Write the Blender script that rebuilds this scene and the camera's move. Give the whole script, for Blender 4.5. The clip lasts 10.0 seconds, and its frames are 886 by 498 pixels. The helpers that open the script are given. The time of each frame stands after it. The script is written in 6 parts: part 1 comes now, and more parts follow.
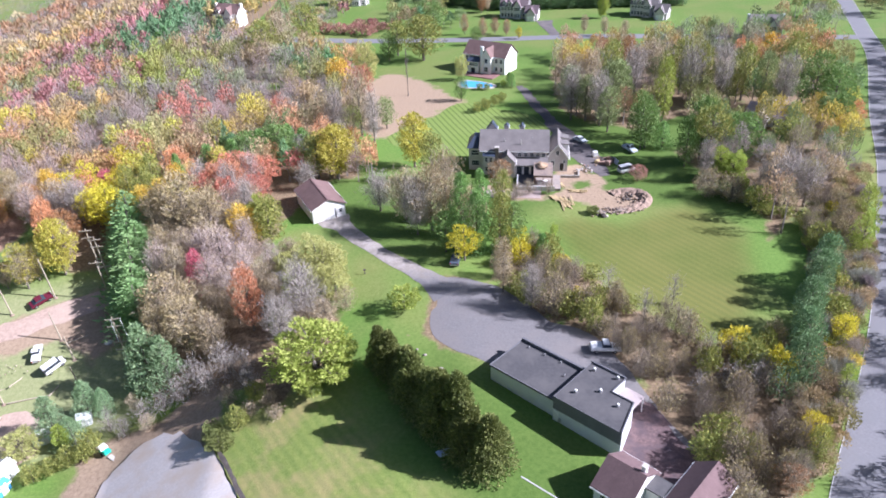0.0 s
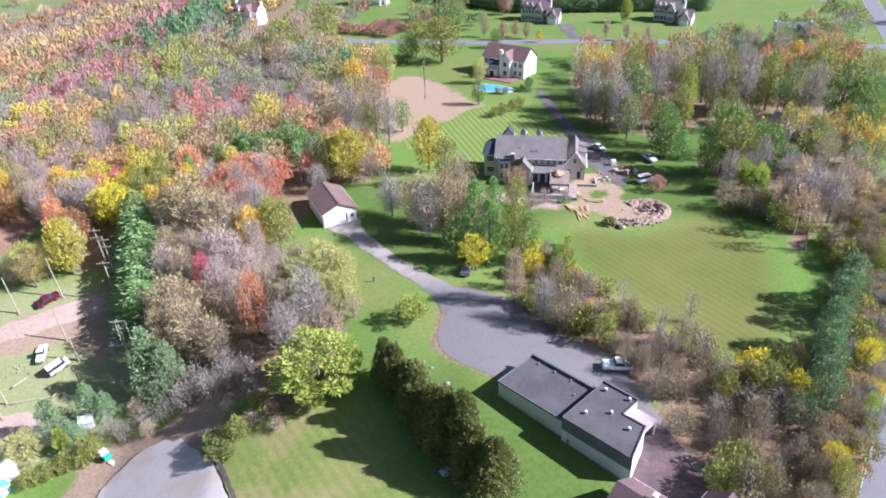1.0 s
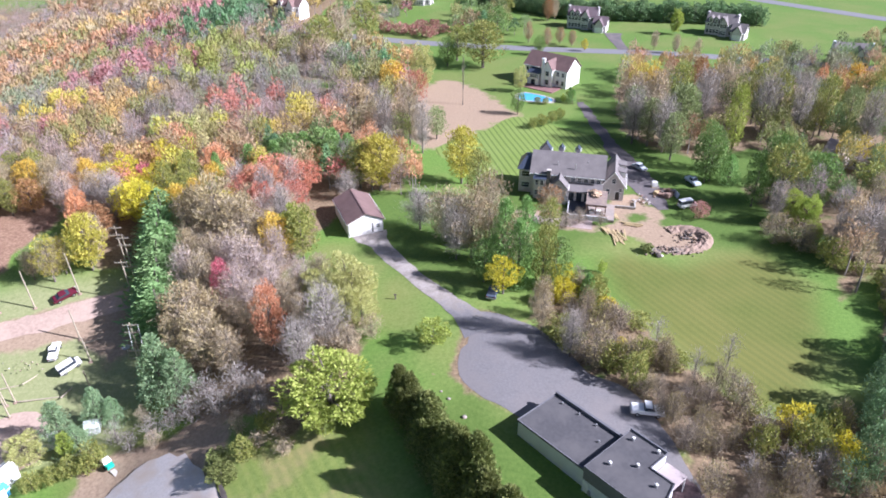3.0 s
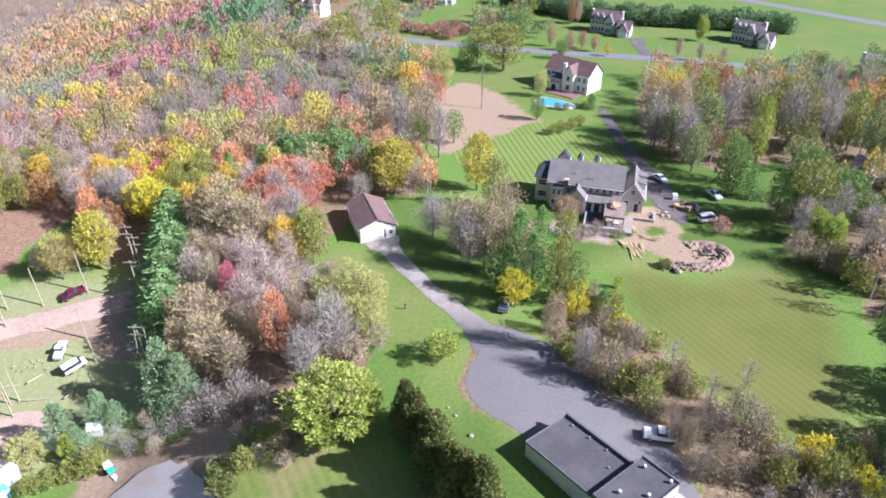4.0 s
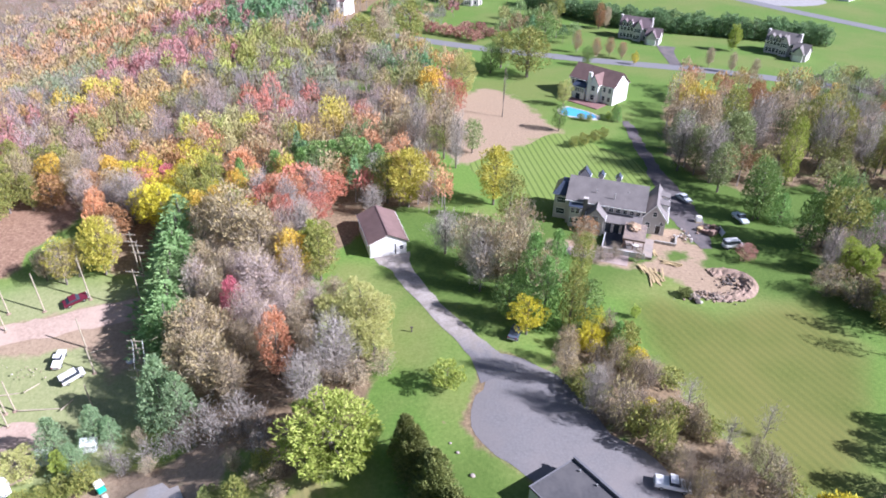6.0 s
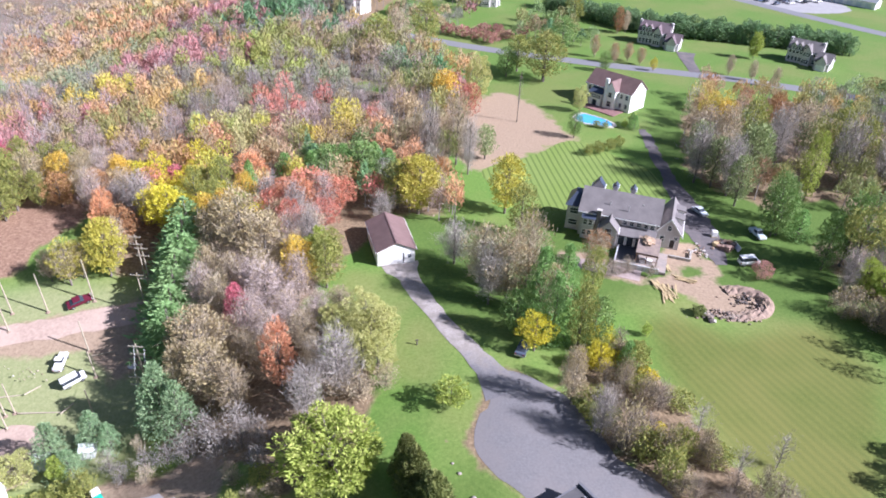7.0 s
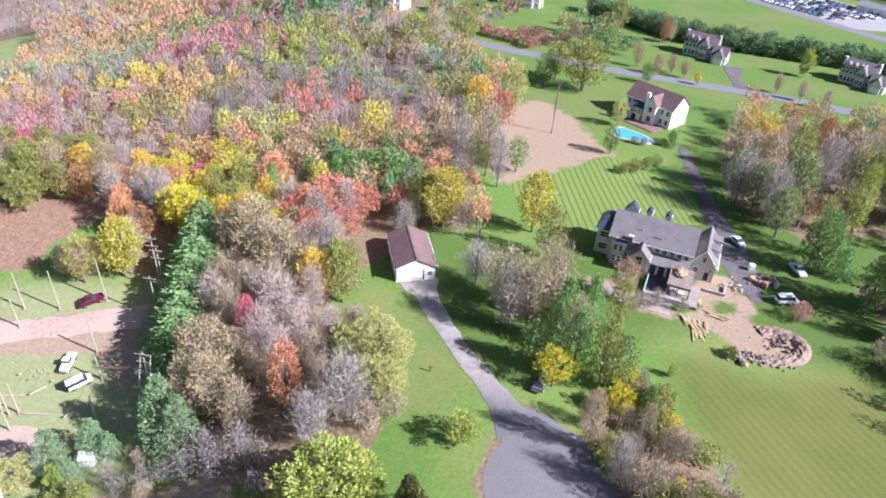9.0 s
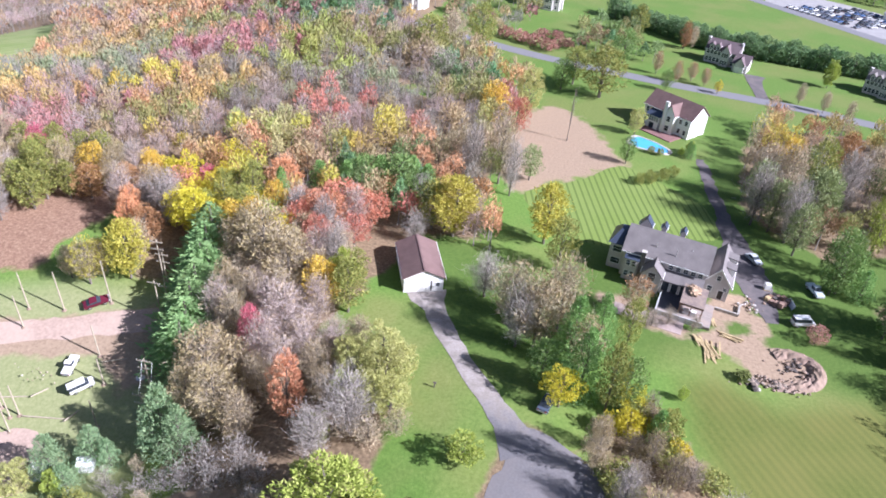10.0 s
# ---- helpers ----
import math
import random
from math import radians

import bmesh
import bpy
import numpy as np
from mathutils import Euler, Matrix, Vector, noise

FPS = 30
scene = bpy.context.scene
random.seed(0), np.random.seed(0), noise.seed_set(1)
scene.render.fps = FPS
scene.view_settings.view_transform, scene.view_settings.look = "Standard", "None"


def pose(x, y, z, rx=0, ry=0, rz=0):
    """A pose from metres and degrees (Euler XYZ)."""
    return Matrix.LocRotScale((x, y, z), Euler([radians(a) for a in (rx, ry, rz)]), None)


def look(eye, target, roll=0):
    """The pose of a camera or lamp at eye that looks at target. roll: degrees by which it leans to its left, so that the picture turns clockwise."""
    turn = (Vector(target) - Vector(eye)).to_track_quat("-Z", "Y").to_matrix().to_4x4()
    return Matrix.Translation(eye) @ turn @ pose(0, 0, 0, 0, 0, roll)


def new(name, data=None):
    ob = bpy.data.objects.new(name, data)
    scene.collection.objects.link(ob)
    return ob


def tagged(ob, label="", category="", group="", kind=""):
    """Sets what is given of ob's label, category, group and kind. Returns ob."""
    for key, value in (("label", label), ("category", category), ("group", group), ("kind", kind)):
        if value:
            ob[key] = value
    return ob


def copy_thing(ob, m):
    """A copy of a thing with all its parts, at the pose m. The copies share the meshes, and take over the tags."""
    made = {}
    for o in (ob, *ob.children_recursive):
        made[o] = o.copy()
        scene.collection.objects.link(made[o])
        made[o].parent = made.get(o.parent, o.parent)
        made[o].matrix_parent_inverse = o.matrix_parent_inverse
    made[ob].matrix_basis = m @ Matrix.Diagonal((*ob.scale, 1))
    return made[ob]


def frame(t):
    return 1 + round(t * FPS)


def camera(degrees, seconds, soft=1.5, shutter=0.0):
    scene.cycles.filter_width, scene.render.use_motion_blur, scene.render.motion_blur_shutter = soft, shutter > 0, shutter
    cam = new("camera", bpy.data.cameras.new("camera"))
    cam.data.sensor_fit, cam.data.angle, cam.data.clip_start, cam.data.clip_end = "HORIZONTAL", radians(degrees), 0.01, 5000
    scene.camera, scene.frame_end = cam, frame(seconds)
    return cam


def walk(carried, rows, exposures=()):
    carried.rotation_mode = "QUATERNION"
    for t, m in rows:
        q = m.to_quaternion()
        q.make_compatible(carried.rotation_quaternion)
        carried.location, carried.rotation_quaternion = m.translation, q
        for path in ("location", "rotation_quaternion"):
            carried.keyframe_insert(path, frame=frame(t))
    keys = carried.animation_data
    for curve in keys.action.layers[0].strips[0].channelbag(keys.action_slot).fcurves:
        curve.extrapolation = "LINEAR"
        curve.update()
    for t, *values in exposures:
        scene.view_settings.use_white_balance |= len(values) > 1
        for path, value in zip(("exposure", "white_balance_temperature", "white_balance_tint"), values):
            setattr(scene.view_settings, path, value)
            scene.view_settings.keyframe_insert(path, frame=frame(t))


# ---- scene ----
cam = camera(63.8, 10.0, soft=1.8)
# seconds, place, pitch, lean, heading
PATH = [
    (0.0, -0.33, -0.02, 75.29, -30.39, -2.63, -2.99),
    (0.5, 0.49, 1.80, 75.11, -30.34, -2.36, -2.19),
    (1.0, 1.02, 3.42, 75.27, -30.36, -2.02, -1.41),
    (1.5, 1.59, 5.18, 75.35, -30.40, -1.60, -0.57),
    (2.0, 1.56, 7.16, 75.41, -30.44, -1.05, 0.13),
    (2.5, 1.80, 8.98, 75.50, -30.45, -0.56, 0.87),
    (4.0, 2.66, 14.30, 76.16, -30.68, 0.86, 3.07),
    (4.5, 2.88, 16.14, 76.49, -30.79, 1.41, 3.87),
    (5.0, 3.21, 17.75, 76.94, -30.89, 1.58, 4.24),
    (6.5, 4.07, 22.92, 78.28, -31.31, 2.36, 5.51),
    (7.0, 4.20, 24.72, 78.70, -31.44, 2.83, 6.16),
    (7.5, 4.24, 26.58, 79.09, -31.66, 3.24, 6.74),
    (8.0, 4.38, 28.44, 79.54, -31.83, 3.68, 7.39),
    (8.5, 4.36, 30.26, 79.90, -32.03, 4.21, 8.08),
    (9.0, 4.32, 32.07, 80.45, -32.24, 4.87, 8.87),
    (9.5, 4.37, 33.88, 81.07, -32.45, 5.42, 9.63),
    (10.0, 4.36, 35.68, 81.74, -32.67, 5.83, 10.12),
]
walk(cam, [(t, pose(x, y, z, 90 + tilt, 0, turn) @ pose(0, 0, 0, 0, 0, lean)) for t, x, y, z, tilt, lean, turn in PATH],
     [(0.0, 1.13, 5550, 23), (10.0, 1.12, 5550, 23)])

# ---- light ----
SUN_FROM = Vector((0.84, -0.17, 0.61)).normalized()
world = bpy.data.worlds.new("world")
scene.world = world
world.use_nodes = True
wn = world.node_tree.nodes
sky = wn.new("ShaderNodeTexSky")
sky.sky_type, sky.sun_disc = "NISHITA", False
sky.sun_elevation = math.asin(SUN_FROM.z)
sky.sun_rotation = math.atan2(SUN_FROM.x, SUN_FROM.y)
sky.air_density, sky.dust_density = 1.2, 1.5
world.node_tree.links.new(sky.outputs[0], wn["Background"].inputs[0])
wn["Background"].inputs[1].default_value = 0.04
sun = new("sun", bpy.data.lights.new("sun", "SUN"))
sun.data.energy, sun.data.angle, sun.data.color = 5.0, radians(0.6), (1.0, 0.96, 0.9)
sun.matrix_world = look(SUN_FROM * 400, (0, 0, 0))

# ---- materials ----
MATS = {}


def nodes_of(name, rough=0.85, metal=0.0):
    m = bpy.data.materials.new(name)
    m.use_nodes = True
    t = m.node_tree
    b = t.nodes["Principled BSDF"]
    b.inputs["Roughness"].default_value = rough
    b.inputs["Metallic"].default_value = metal
    b.inputs["Specular IOR Level"].default_value = 0.3
    return m, t, b


def noise_node(t, scale, detail=4.0, rough=0.6, coord="Object"):
    tc = t.nodes.new("ShaderNodeTexCoord")
    n = t.nodes.new("ShaderNodeTexNoise")
    n.inputs["Scale"].default_value = scale
    n.inputs["Detail"].default_value = detail
    n.inputs["Roughness"].default_value = rough
    t.links.new(tc.outputs[coord], n.inputs["Vector"])
    return n


def ramp_node(t, source, stops):
    r = t.nodes.new("ShaderNodeValToRGB")
    els = r.color_ramp.elements
    while len(els) < len(stops):
        els.new(0.5)
    for e, (p, c) in zip(els, stops):
        e.position, e.color = p, (*c, 1)
    t.links.new(source, r.inputs[0])
    return r


def mix_node(t, a, b, fac, blend="MIX"):
    m = t.nodes.new("ShaderNodeMix")
    m.data_type, m.blend_type = "RGBA", blend
    for sock, v in ((m.inputs[0], fac), (m.inputs[6], a), (m.inputs[7], b)):
        if isinstance(v, (int, float)):
            sock.default_value = v
        elif isinstance(v, tuple):
            sock.default_value = (*v, 1)
        else:
            t.links.new(v, sock)
    return m.outputs[2]


def shade(c, k):
    return tuple(min(1.0, v * k) for v in c)


def mottled(name, c, spread=0.18, fine=6.0, coarse=0.35, rough=0.85, metal=0.0, bump=0.0, other=None):
    """A surface with grain and broad stains; other: the colour of the stains."""
    if name in MATS:
        return MATS[name]
    m, t, b = nodes_of(name, rough, metal)
    n1, n2 = noise_node(t, fine, 5.0), noise_node(t, coarse, 3.0)
    grain = ramp_node(t, n1.outputs[0], [(0.3, shade(c, 1 - spread)), (0.7, shade(c, 1 + spread))])
    stain = ramp_node(t, n2.outputs[0], [(0.42, (0, 0, 0)), (0.68, (1, 1, 1))])
    col = mix_node(t, grain.outputs[0], other or shade(c, 1 - 1.3 * spread), stain.outputs[0])
    t.links.new(col, b.inputs["Base Color"])
    if bump:
        bp = t.nodes.new("ShaderNodeBump")
        bp.inputs["Strength"].default_value = bump
        bp.inputs["Distance"].default_value = 0.05
        t.links.new(n1.outputs[0], bp.inputs["Height"])
        t.links.new(bp.outputs[0], b.inputs["Normal"])
    MATS[name] = m
    return m


VERGE = [(52.5, 62), (63.5, 76), (74, 91), (84, 105), (98, 130), (110, 149), (102, 150), (88, 126), (78, 110), (70, 97), (60, 80), (47, 62)]
PALE_LOT = [(-53, 80), (-51.5, 86), (-47, 89.8), (-41.5, 89.2), (-36.5, 85), (-32.5, 80.3), (-27.6, 70.8), (-22, 60), (-52, 60)]


def leaf_material(name, c1, c2, c3, through_light=0.35):
    """Leaves: three tones mixed leaf by leaf and tree by tree, partly lit through."""
    if name in MATS:
        return MATS[name]
    m, t, b = nodes_of(name, 0.7)
    geo = t.nodes.new("ShaderNodeNewGeometry")
    info = t.nodes.new("ShaderNodeObjectInfo")
    r = ramp_node(t, geo.outputs["Random Per Island"], [(0.0, c1), (0.6, c2), (1.0, c3)])
    hsv = t.nodes.new("ShaderNodeHueSaturation")
    t.links.new(r.outputs[0], hsv.inputs["Color"])
    mr = t.nodes.new("ShaderNodeMapRange")
    mr.inputs[3].default_value, mr.inputs[4].default_value = 0.494, 0.506
    t.links.new(info.outputs["Random"], mr.inputs[0])
    t.links.new(mr.outputs[0], hsv.inputs["Hue"])
    mv = t.nodes.new("ShaderNodeMapRange")
    mv.inputs[3].default_value, mv.inputs[4].default_value = 0.9, 1.1
    t.links.new(info.outputs["Random"], mv.inputs[0])
    t.links.new(mv.outputs[0], hsv.inputs["Value"])
    t.links.new(hsv.outputs[0], b.inputs["Base Color"])
    tr = t.nodes.new("ShaderNodeBsdfTranslucent")
    t.links.new(hsv.outputs[0], tr.inputs[0])
    mx = t.nodes.new("ShaderNodeMixShader")
    mx.inputs[0].default_value = through_light
    t.links.new(b.outputs[0], mx.inputs[1])
    t.links.new(tr.outputs[0], mx.inputs[2])
    t.links.new(mx.outputs[0], t.nodes["Material Output"].inputs[0])
    MATS[name] = m
    return m


def tint_material(name):
    """Leaves and twigs of the woods: each tree carries its own tint."""
    m, t, b = nodes_of(name, 0.75)
    at = t.nodes.new("ShaderNodeAttribute")
    at.attribute_name = "tint"
    geo = t.nodes.new("ShaderNodeNewGeometry")
    r = ramp_node(t, geo.outputs["Random Per Island"], [(0.0, (0.8, 0.8, 0.79)), (0.5, (1, 1, 1)), (1.0, (1.14, 1.12, 1.1))])
    col = mix_node(t, at.outputs[0], r.outputs[0], 1.0, "MULTIPLY")
    t.links.new(col, b.inputs["Base Color"])
    tr = t.nodes.new("ShaderNodeBsdfTranslucent")
    t.links.new(col, tr.inputs[0])
    mx = t.nodes.new("ShaderNodeMixShader")
    mx.inputs[0].default_value = 0.25
    t.links.new(b.outputs[0], mx.inputs[1])
    t.links.new(tr.outputs[0], mx.inputs[2])
    t.links.new(mx.outputs[0], t.nodes["Material Output"].inputs[0])
    return m


LEAF = {
    "lime": leaf_material("leaf_lime", (0.28, 0.37, 0.06), (0.41, 0.49, 0.1), (0.52, 0.56, 0.16), 0.25),
    "green": leaf_material("leaf_green", (0.12, 0.22, 0.06), (0.2, 0.31, 0.09), (0.31, 0.4, 0.13), 0.22),
    "olive": leaf_material("leaf_olive", (0.2, 0.235, 0.06), (0.31, 0.335, 0.09), (0.46, 0.43, 0.12), 0.2),
    "yellow": leaf_material("leaf_yellow", (0.5, 0.43, 0.035), (0.66, 0.57, 0.05), (0.74, 0.65, 0.09), 0.25),
    "gold": leaf_material("leaf_gold", (0.56, 0.36, 0.06), (0.7, 0.48, 0.08), (0.75, 0.58, 0.12), 0.22),
    "orange": leaf_material("leaf_orange", (0.58, 0.25, 0.13), (0.68, 0.34, 0.18), (0.72, 0.43, 0.24), 0.22),
    "red": leaf_material("leaf_red", (0.5, 0.17, 0.11), (0.6, 0.25, 0.17), (0.64, 0.36, 0.25), 0.2),
    "pink": leaf_material("leaf_pink", (0.54, 0.1, 0.16), (0.63, 0.18, 0.24), (0.65, 0.32, 0.35), 0.2),
    "brown": leaf_material("leaf_brown", (0.31, 0.245, 0.125), (0.41, 0.325, 0.17), (0.52, 0.42, 0.24), 0.2),
    "straw": leaf_material("leaf_straw", (0.4, 0.42, 0.14), (0.54, 0.54, 0.2), (0.64, 0.62, 0.27), 0.25),
    "pear": leaf_material("leaf_pear", (0.4, 0.37, 0.055), (0.55, 0.5, 0.085), (0.65, 0.57, 0.13), 0.25),
    "sage": leaf_material("leaf_sage", (0.21, 0.26, 0.11), (0.3, 0.36, 0.15), (0.4, 0.45, 0.21), 0.2),
    "scrub": leaf_material("leaf_scrub", (0.25, 0.21, 0.1), (0.36, 0.3, 0.15), (0.5, 0.42, 0.2), 0.15),
    "tan": leaf_material("leaf_tan", (0.4, 0.31, 0.2), (0.5, 0.395, 0.26), (0.59, 0.48, 0.33), 0.2),
    "spruce": leaf_material("leaf_spruce", (0.21, 0.34, 0.13), (0.28, 0.43, 0.17), (0.35, 0.5, 0.21), 0.3),
    "pine": leaf_material("leaf_pine", (0.135, 0.235, 0.11), (0.2, 0.31, 0.145), (0.3, 0.42, 0.2), 0.22),
    "palepine": leaf_material("leaf_palepine", (0.2, 0.32, 0.17), (0.3, 0.43, 0.22), (0.4, 0.52, 0.28), 0.25),
    "fir": leaf_material("leaf_fir", (0.16, 0.31, 0.09), (0.25, 0.42, 0.13), (0.36, 0.52, 0.18), 0.25),
    "yew": leaf_material("leaf_yew", (0.13, 0.16, 0.05), (0.19, 0.22, 0.065), (0.3, 0.315, 0.1), 0.2),
    "rust": leaf_material("leaf_rust", (0.31, 0.155, 0.07), (0.42, 0.235, 0.11), (0.52, 0.33, 0.16), 0.2),
    "wine": leaf_material("leaf_wine", (0.36, 0.16, 0.15), (0.46, 0.24, 0.2), (0.54, 0.32, 0.25), 0.2),
}
TWIG = leaf_material("bare_twig", (0.3, 0.27, 0.24), (0.4, 0.36, 0.325), (0.52, 0.47, 0.42), 0.15)
TWIG_MAUVE = leaf_material("mauve_twig", (0.42, 0.34, 0.305), (0.52, 0.43, 0.39), (0.62, 0.53, 0.48), 0.15)
TWIG_BROWN = leaf_material("brown_twig", (0.23, 0.19, 0.145), (0.32, 0.27, 0.205), (0.44, 0.37, 0.285), 0.15)
TWIG_TAN = leaf_material("tan_twig", (0.35, 0.29, 0.205), (0.45, 0.38, 0.27), (0.56, 0.48, 0.35), 0.15)
BARK = mottled("bark", (0.2, 0.17, 0.145), 0.3, 9, 1.5, 0.95)
PALE_BARK = mottled("pale_bark", (0.36, 0.33, 0.29), 0.25, 9, 1.5, 0.95)
WOODS = tint_material("woods_leaf")

ASPHALT = mottled("asphalt", (0.178, 0.17, 0.172), 0.16, 3.0, 0.1, 0.9, other=(0.21, 0.19, 0.184))
ROAD = mottled("road_asphalt", (0.2, 0.197, 0.21), 0.12, 3.0, 0.15, 0.85, other=(0.19, 0.19, 0.2))
GRAVEL = mottled("gravel", (0.34, 0.31, 0.29), 0.25, 3.5, 0.25, 0.95, other=(0.23, 0.2, 0.18))
DIRT = mottled("dirt", (0.42, 0.31, 0.25), 0.2, 1.8, 0.12, 0.95, other=(0.48, 0.37, 0.3))
CLAY = mottled("clay_dirt", (0.29, 0.21, 0.165), 0.25, 1.6, 0.3, 0.95, other=(0.27, 0.2, 0.14))
WHITE = mottled("white_siding", (0.8, 0.79, 0.76), 0.05, 8, 0.5, 0.6)
TRIM = mottled("white_trim", (0.82, 0.82, 0.8), 0.04, 8, 0.6, 0.5)
GLASS = mottled("window_glass", (0.05, 0.06, 0.075), 0.2, 2, 0.5, 0.08)
LINE = mottled("road_paint", (0.5, 0.5, 0.48), 0.1, 5, 0.8, 0.7)
YELLOW_LINE = mottled("yellow_road_paint", (0.6, 0.45, 0.1), 0.1, 5, 0.8, 0.7)


# ---- mesh helpers ----
def finish(name, bm, material, parent=None, smooth=False):
    me = bpy.data.meshes.new(name)
    bm.to_mesh(me)
    bm.free()
    for m in material if isinstance(material, (list, tuple)) else [material]:
        me.materials.append(m)
    if smooth:
        me.shade_smooth()
    ob = new(name, me)
    ob.parent = parent
    return ob


def part(name, bm, material, parent, label=""):
    return tagged(finish(name, bm, material, parent), label)


def thing(name, m, label, category, group="", kind=""):
    ob = new(name)
    ob.empty_display_size = 0.3
    ob.matrix_basis = m
    return tagged(ob, label, category, group, kind)


def box(bm, x0, y0, z0, x1, y1, z1, bevel=0.0):
    made = bmesh.ops.create_cube(bm, size=1.0, matrix=Matrix.Translation(((x0 + x1) / 2, (y0 + y1) / 2, (z0 + z1) / 2)) @ Matrix.Diagonal((abs(x1 - x0), abs(y1 - y0), abs(z1 - z0), 1)))
    if bevel:
        edges = list({e for v in made["verts"] for e in v.link_edges})
        bmesh.ops.bevel(bm, geom=edges, offset=bevel, segments=2, affect="EDGES")
    return bm


def boxes(*rows, bevel=0.0):
    bm = bmesh.new()
    for r in rows:
        box(bm, *r, bevel=bevel)
    return bm


def prism(bm, outline, axis, a, b):
    """A closed outline of two coordinates, drawn out along an axis from a to b."""
    def at(u, v, w):
        return {"x": (w, u, v), "y": (u, w, v), "z": (u, v, w)}[axis]
    lo = [bm.verts.new(at(u, v, a)) for u, v in outline]
    hi = [bm.verts.new(at(u, v, b)) for u, v in outline]
    n = len(outline)
    bm.faces.new(lo)
    bm.faces.new(hi[::-1])
    for i in range(n):
        bm.faces.new((lo[i], hi[i], hi[(i + 1) % n], lo[(i + 1) % n]))
    bmesh.ops.recalc_face_normals(bm, faces=bm.faces)
    return bm


def tube(bm, points, radii, sides=6):
    """A tapered tube along points."""
    rings = []
    for i, p in enumerate(points):
        p = Vector(p)
        d = Vector(points[min(i + 1, len(points) - 1)]) - Vector(points[max(i - 1, 0)])
        q = d.to_track_quat("Z", "Y")
        rings.append([bm.verts.new(p + q @ Vector((radii[i] * math.cos(2 * math.pi * k / sides), radii[i] * math.sin(2 * math.pi * k / sides), 0))) for k in range(sides)])
    for a, b in zip(rings, rings[1:]):
        for k in range(sides):
            bm.faces.new((a[k], a[(k + 1) % sides], b[(k + 1) % sides], b[k]))
    bm.faces.new(rings[0][::-1])
    bm.faces.new(rings[-1])
    return bm


# ---- ground ----
def smooth_step(v):
    v = np.clip(v, 0, 1)
    return v * v * (3 - 2 * v)


def ground_height(x, y):
    z = -np.interp(x, [-62, -52, -42, -32, -18, -5, 8], [14.5, 13.2, 9.0, 5.0, 2.4, 0.7, 0.0]) * smooth_step((150 - y) / 62)
    z = z + 1.8 * np.exp(-(((x - 2) / 32) ** 2 + ((y - 112) / 30) ** 2))
    z = z - 32 * smooth_step((-x - 75) / 150) * smooth_step((y - 140) / 160)
    z = z - 45 * smooth_step((-x - 170) / 250) * smooth_step((y - 200) / 250)
    return z


def on_ground(x, y, lift=0.0):
    return Vector((x, y, float(ground_height(x, y)) + lift))


def inside(px, py, outline):
    """Which of the points lie in the closed outline."""
    res = np.zeros(np.shape(px), bool)
    n = len(outline)
    for i in range(n):
        (x0, y0), (x1, y1) = outline[i], outline[(i + 1) % n]
        if y0 != y1:
            res ^= ((y0 > py) != (y1 > py)) & (px < (x1 - x0) * (py - y0) / (y1 - y0) + x0)
    return res


def curve_points(pts, step=2.0, closed=False):
    """A smooth line through the points, at even steps."""
    pts = [np.array(p, float) for p in pts]
    n = len(pts)
    out = []
    for i in range(n if closed else n - 1):
        p0, p1, p2, p3 = (pts[(i + k) % n] if closed else pts[min(max(i + k, 0), n - 1)] for k in (-1, 0, 1, 2))
        m = max(2, int(np.linalg.norm(p2 - p1) / step))
        for k in range(m):
            u = k / m
            out.append(0.5 * (2 * p1 + (p2 - p0) * u + (2 * p0 - 5 * p1 + 4 * p2 - p3) * u * u + (3 * p1 - p0 - 3 * p2 + p3) * u ** 3))
    if not closed:
        out.append(pts[-1])
    return out


def ribbon(pts, width, lift, across=5, ragged=0.0, step=2.0):
    """A strip of the ground along a line; its cross section lies on the ground."""
    line = curve_points(pts, step)
    bm = bmesh.new()
    prev = None
    rng = random.Random(len(pts) * 7)
    for i, p in enumerate(line):
        d = line[min(i + 1, len(line) - 1)] - line[max(i - 1, 0)]
        d = d[:2] / max(np.linalg.norm(d[:2]), 1e-6)
        side = np.array((d[1], -d[0]))
        w = p[2] if len(p) > 2 else width
        row = []
        for k in range(across + 1):
            u = (k / across - 0.5) * w
            if k in (0, across):
                u += rng.uniform(-ragged, ragged)
            q = p[:2] + side * u
            edge = 0.04 if k in (0, across) else 0.0
            row.append(bm.verts.new(on_ground(q[0], q[1], lift - edge)))
        if prev:
            for k in range(across):
                bm.faces.new((prev[k], prev[k + 1], row[k + 1], row[k]))
        prev = row
    bmesh.ops.recalc_face_normals(bm, faces=bm.faces)
    if bm.faces and sum(f.normal.z for f in bm.faces) < 0:
        bmesh.ops.reverse_faces(bm, faces=bm.faces)
    return bm


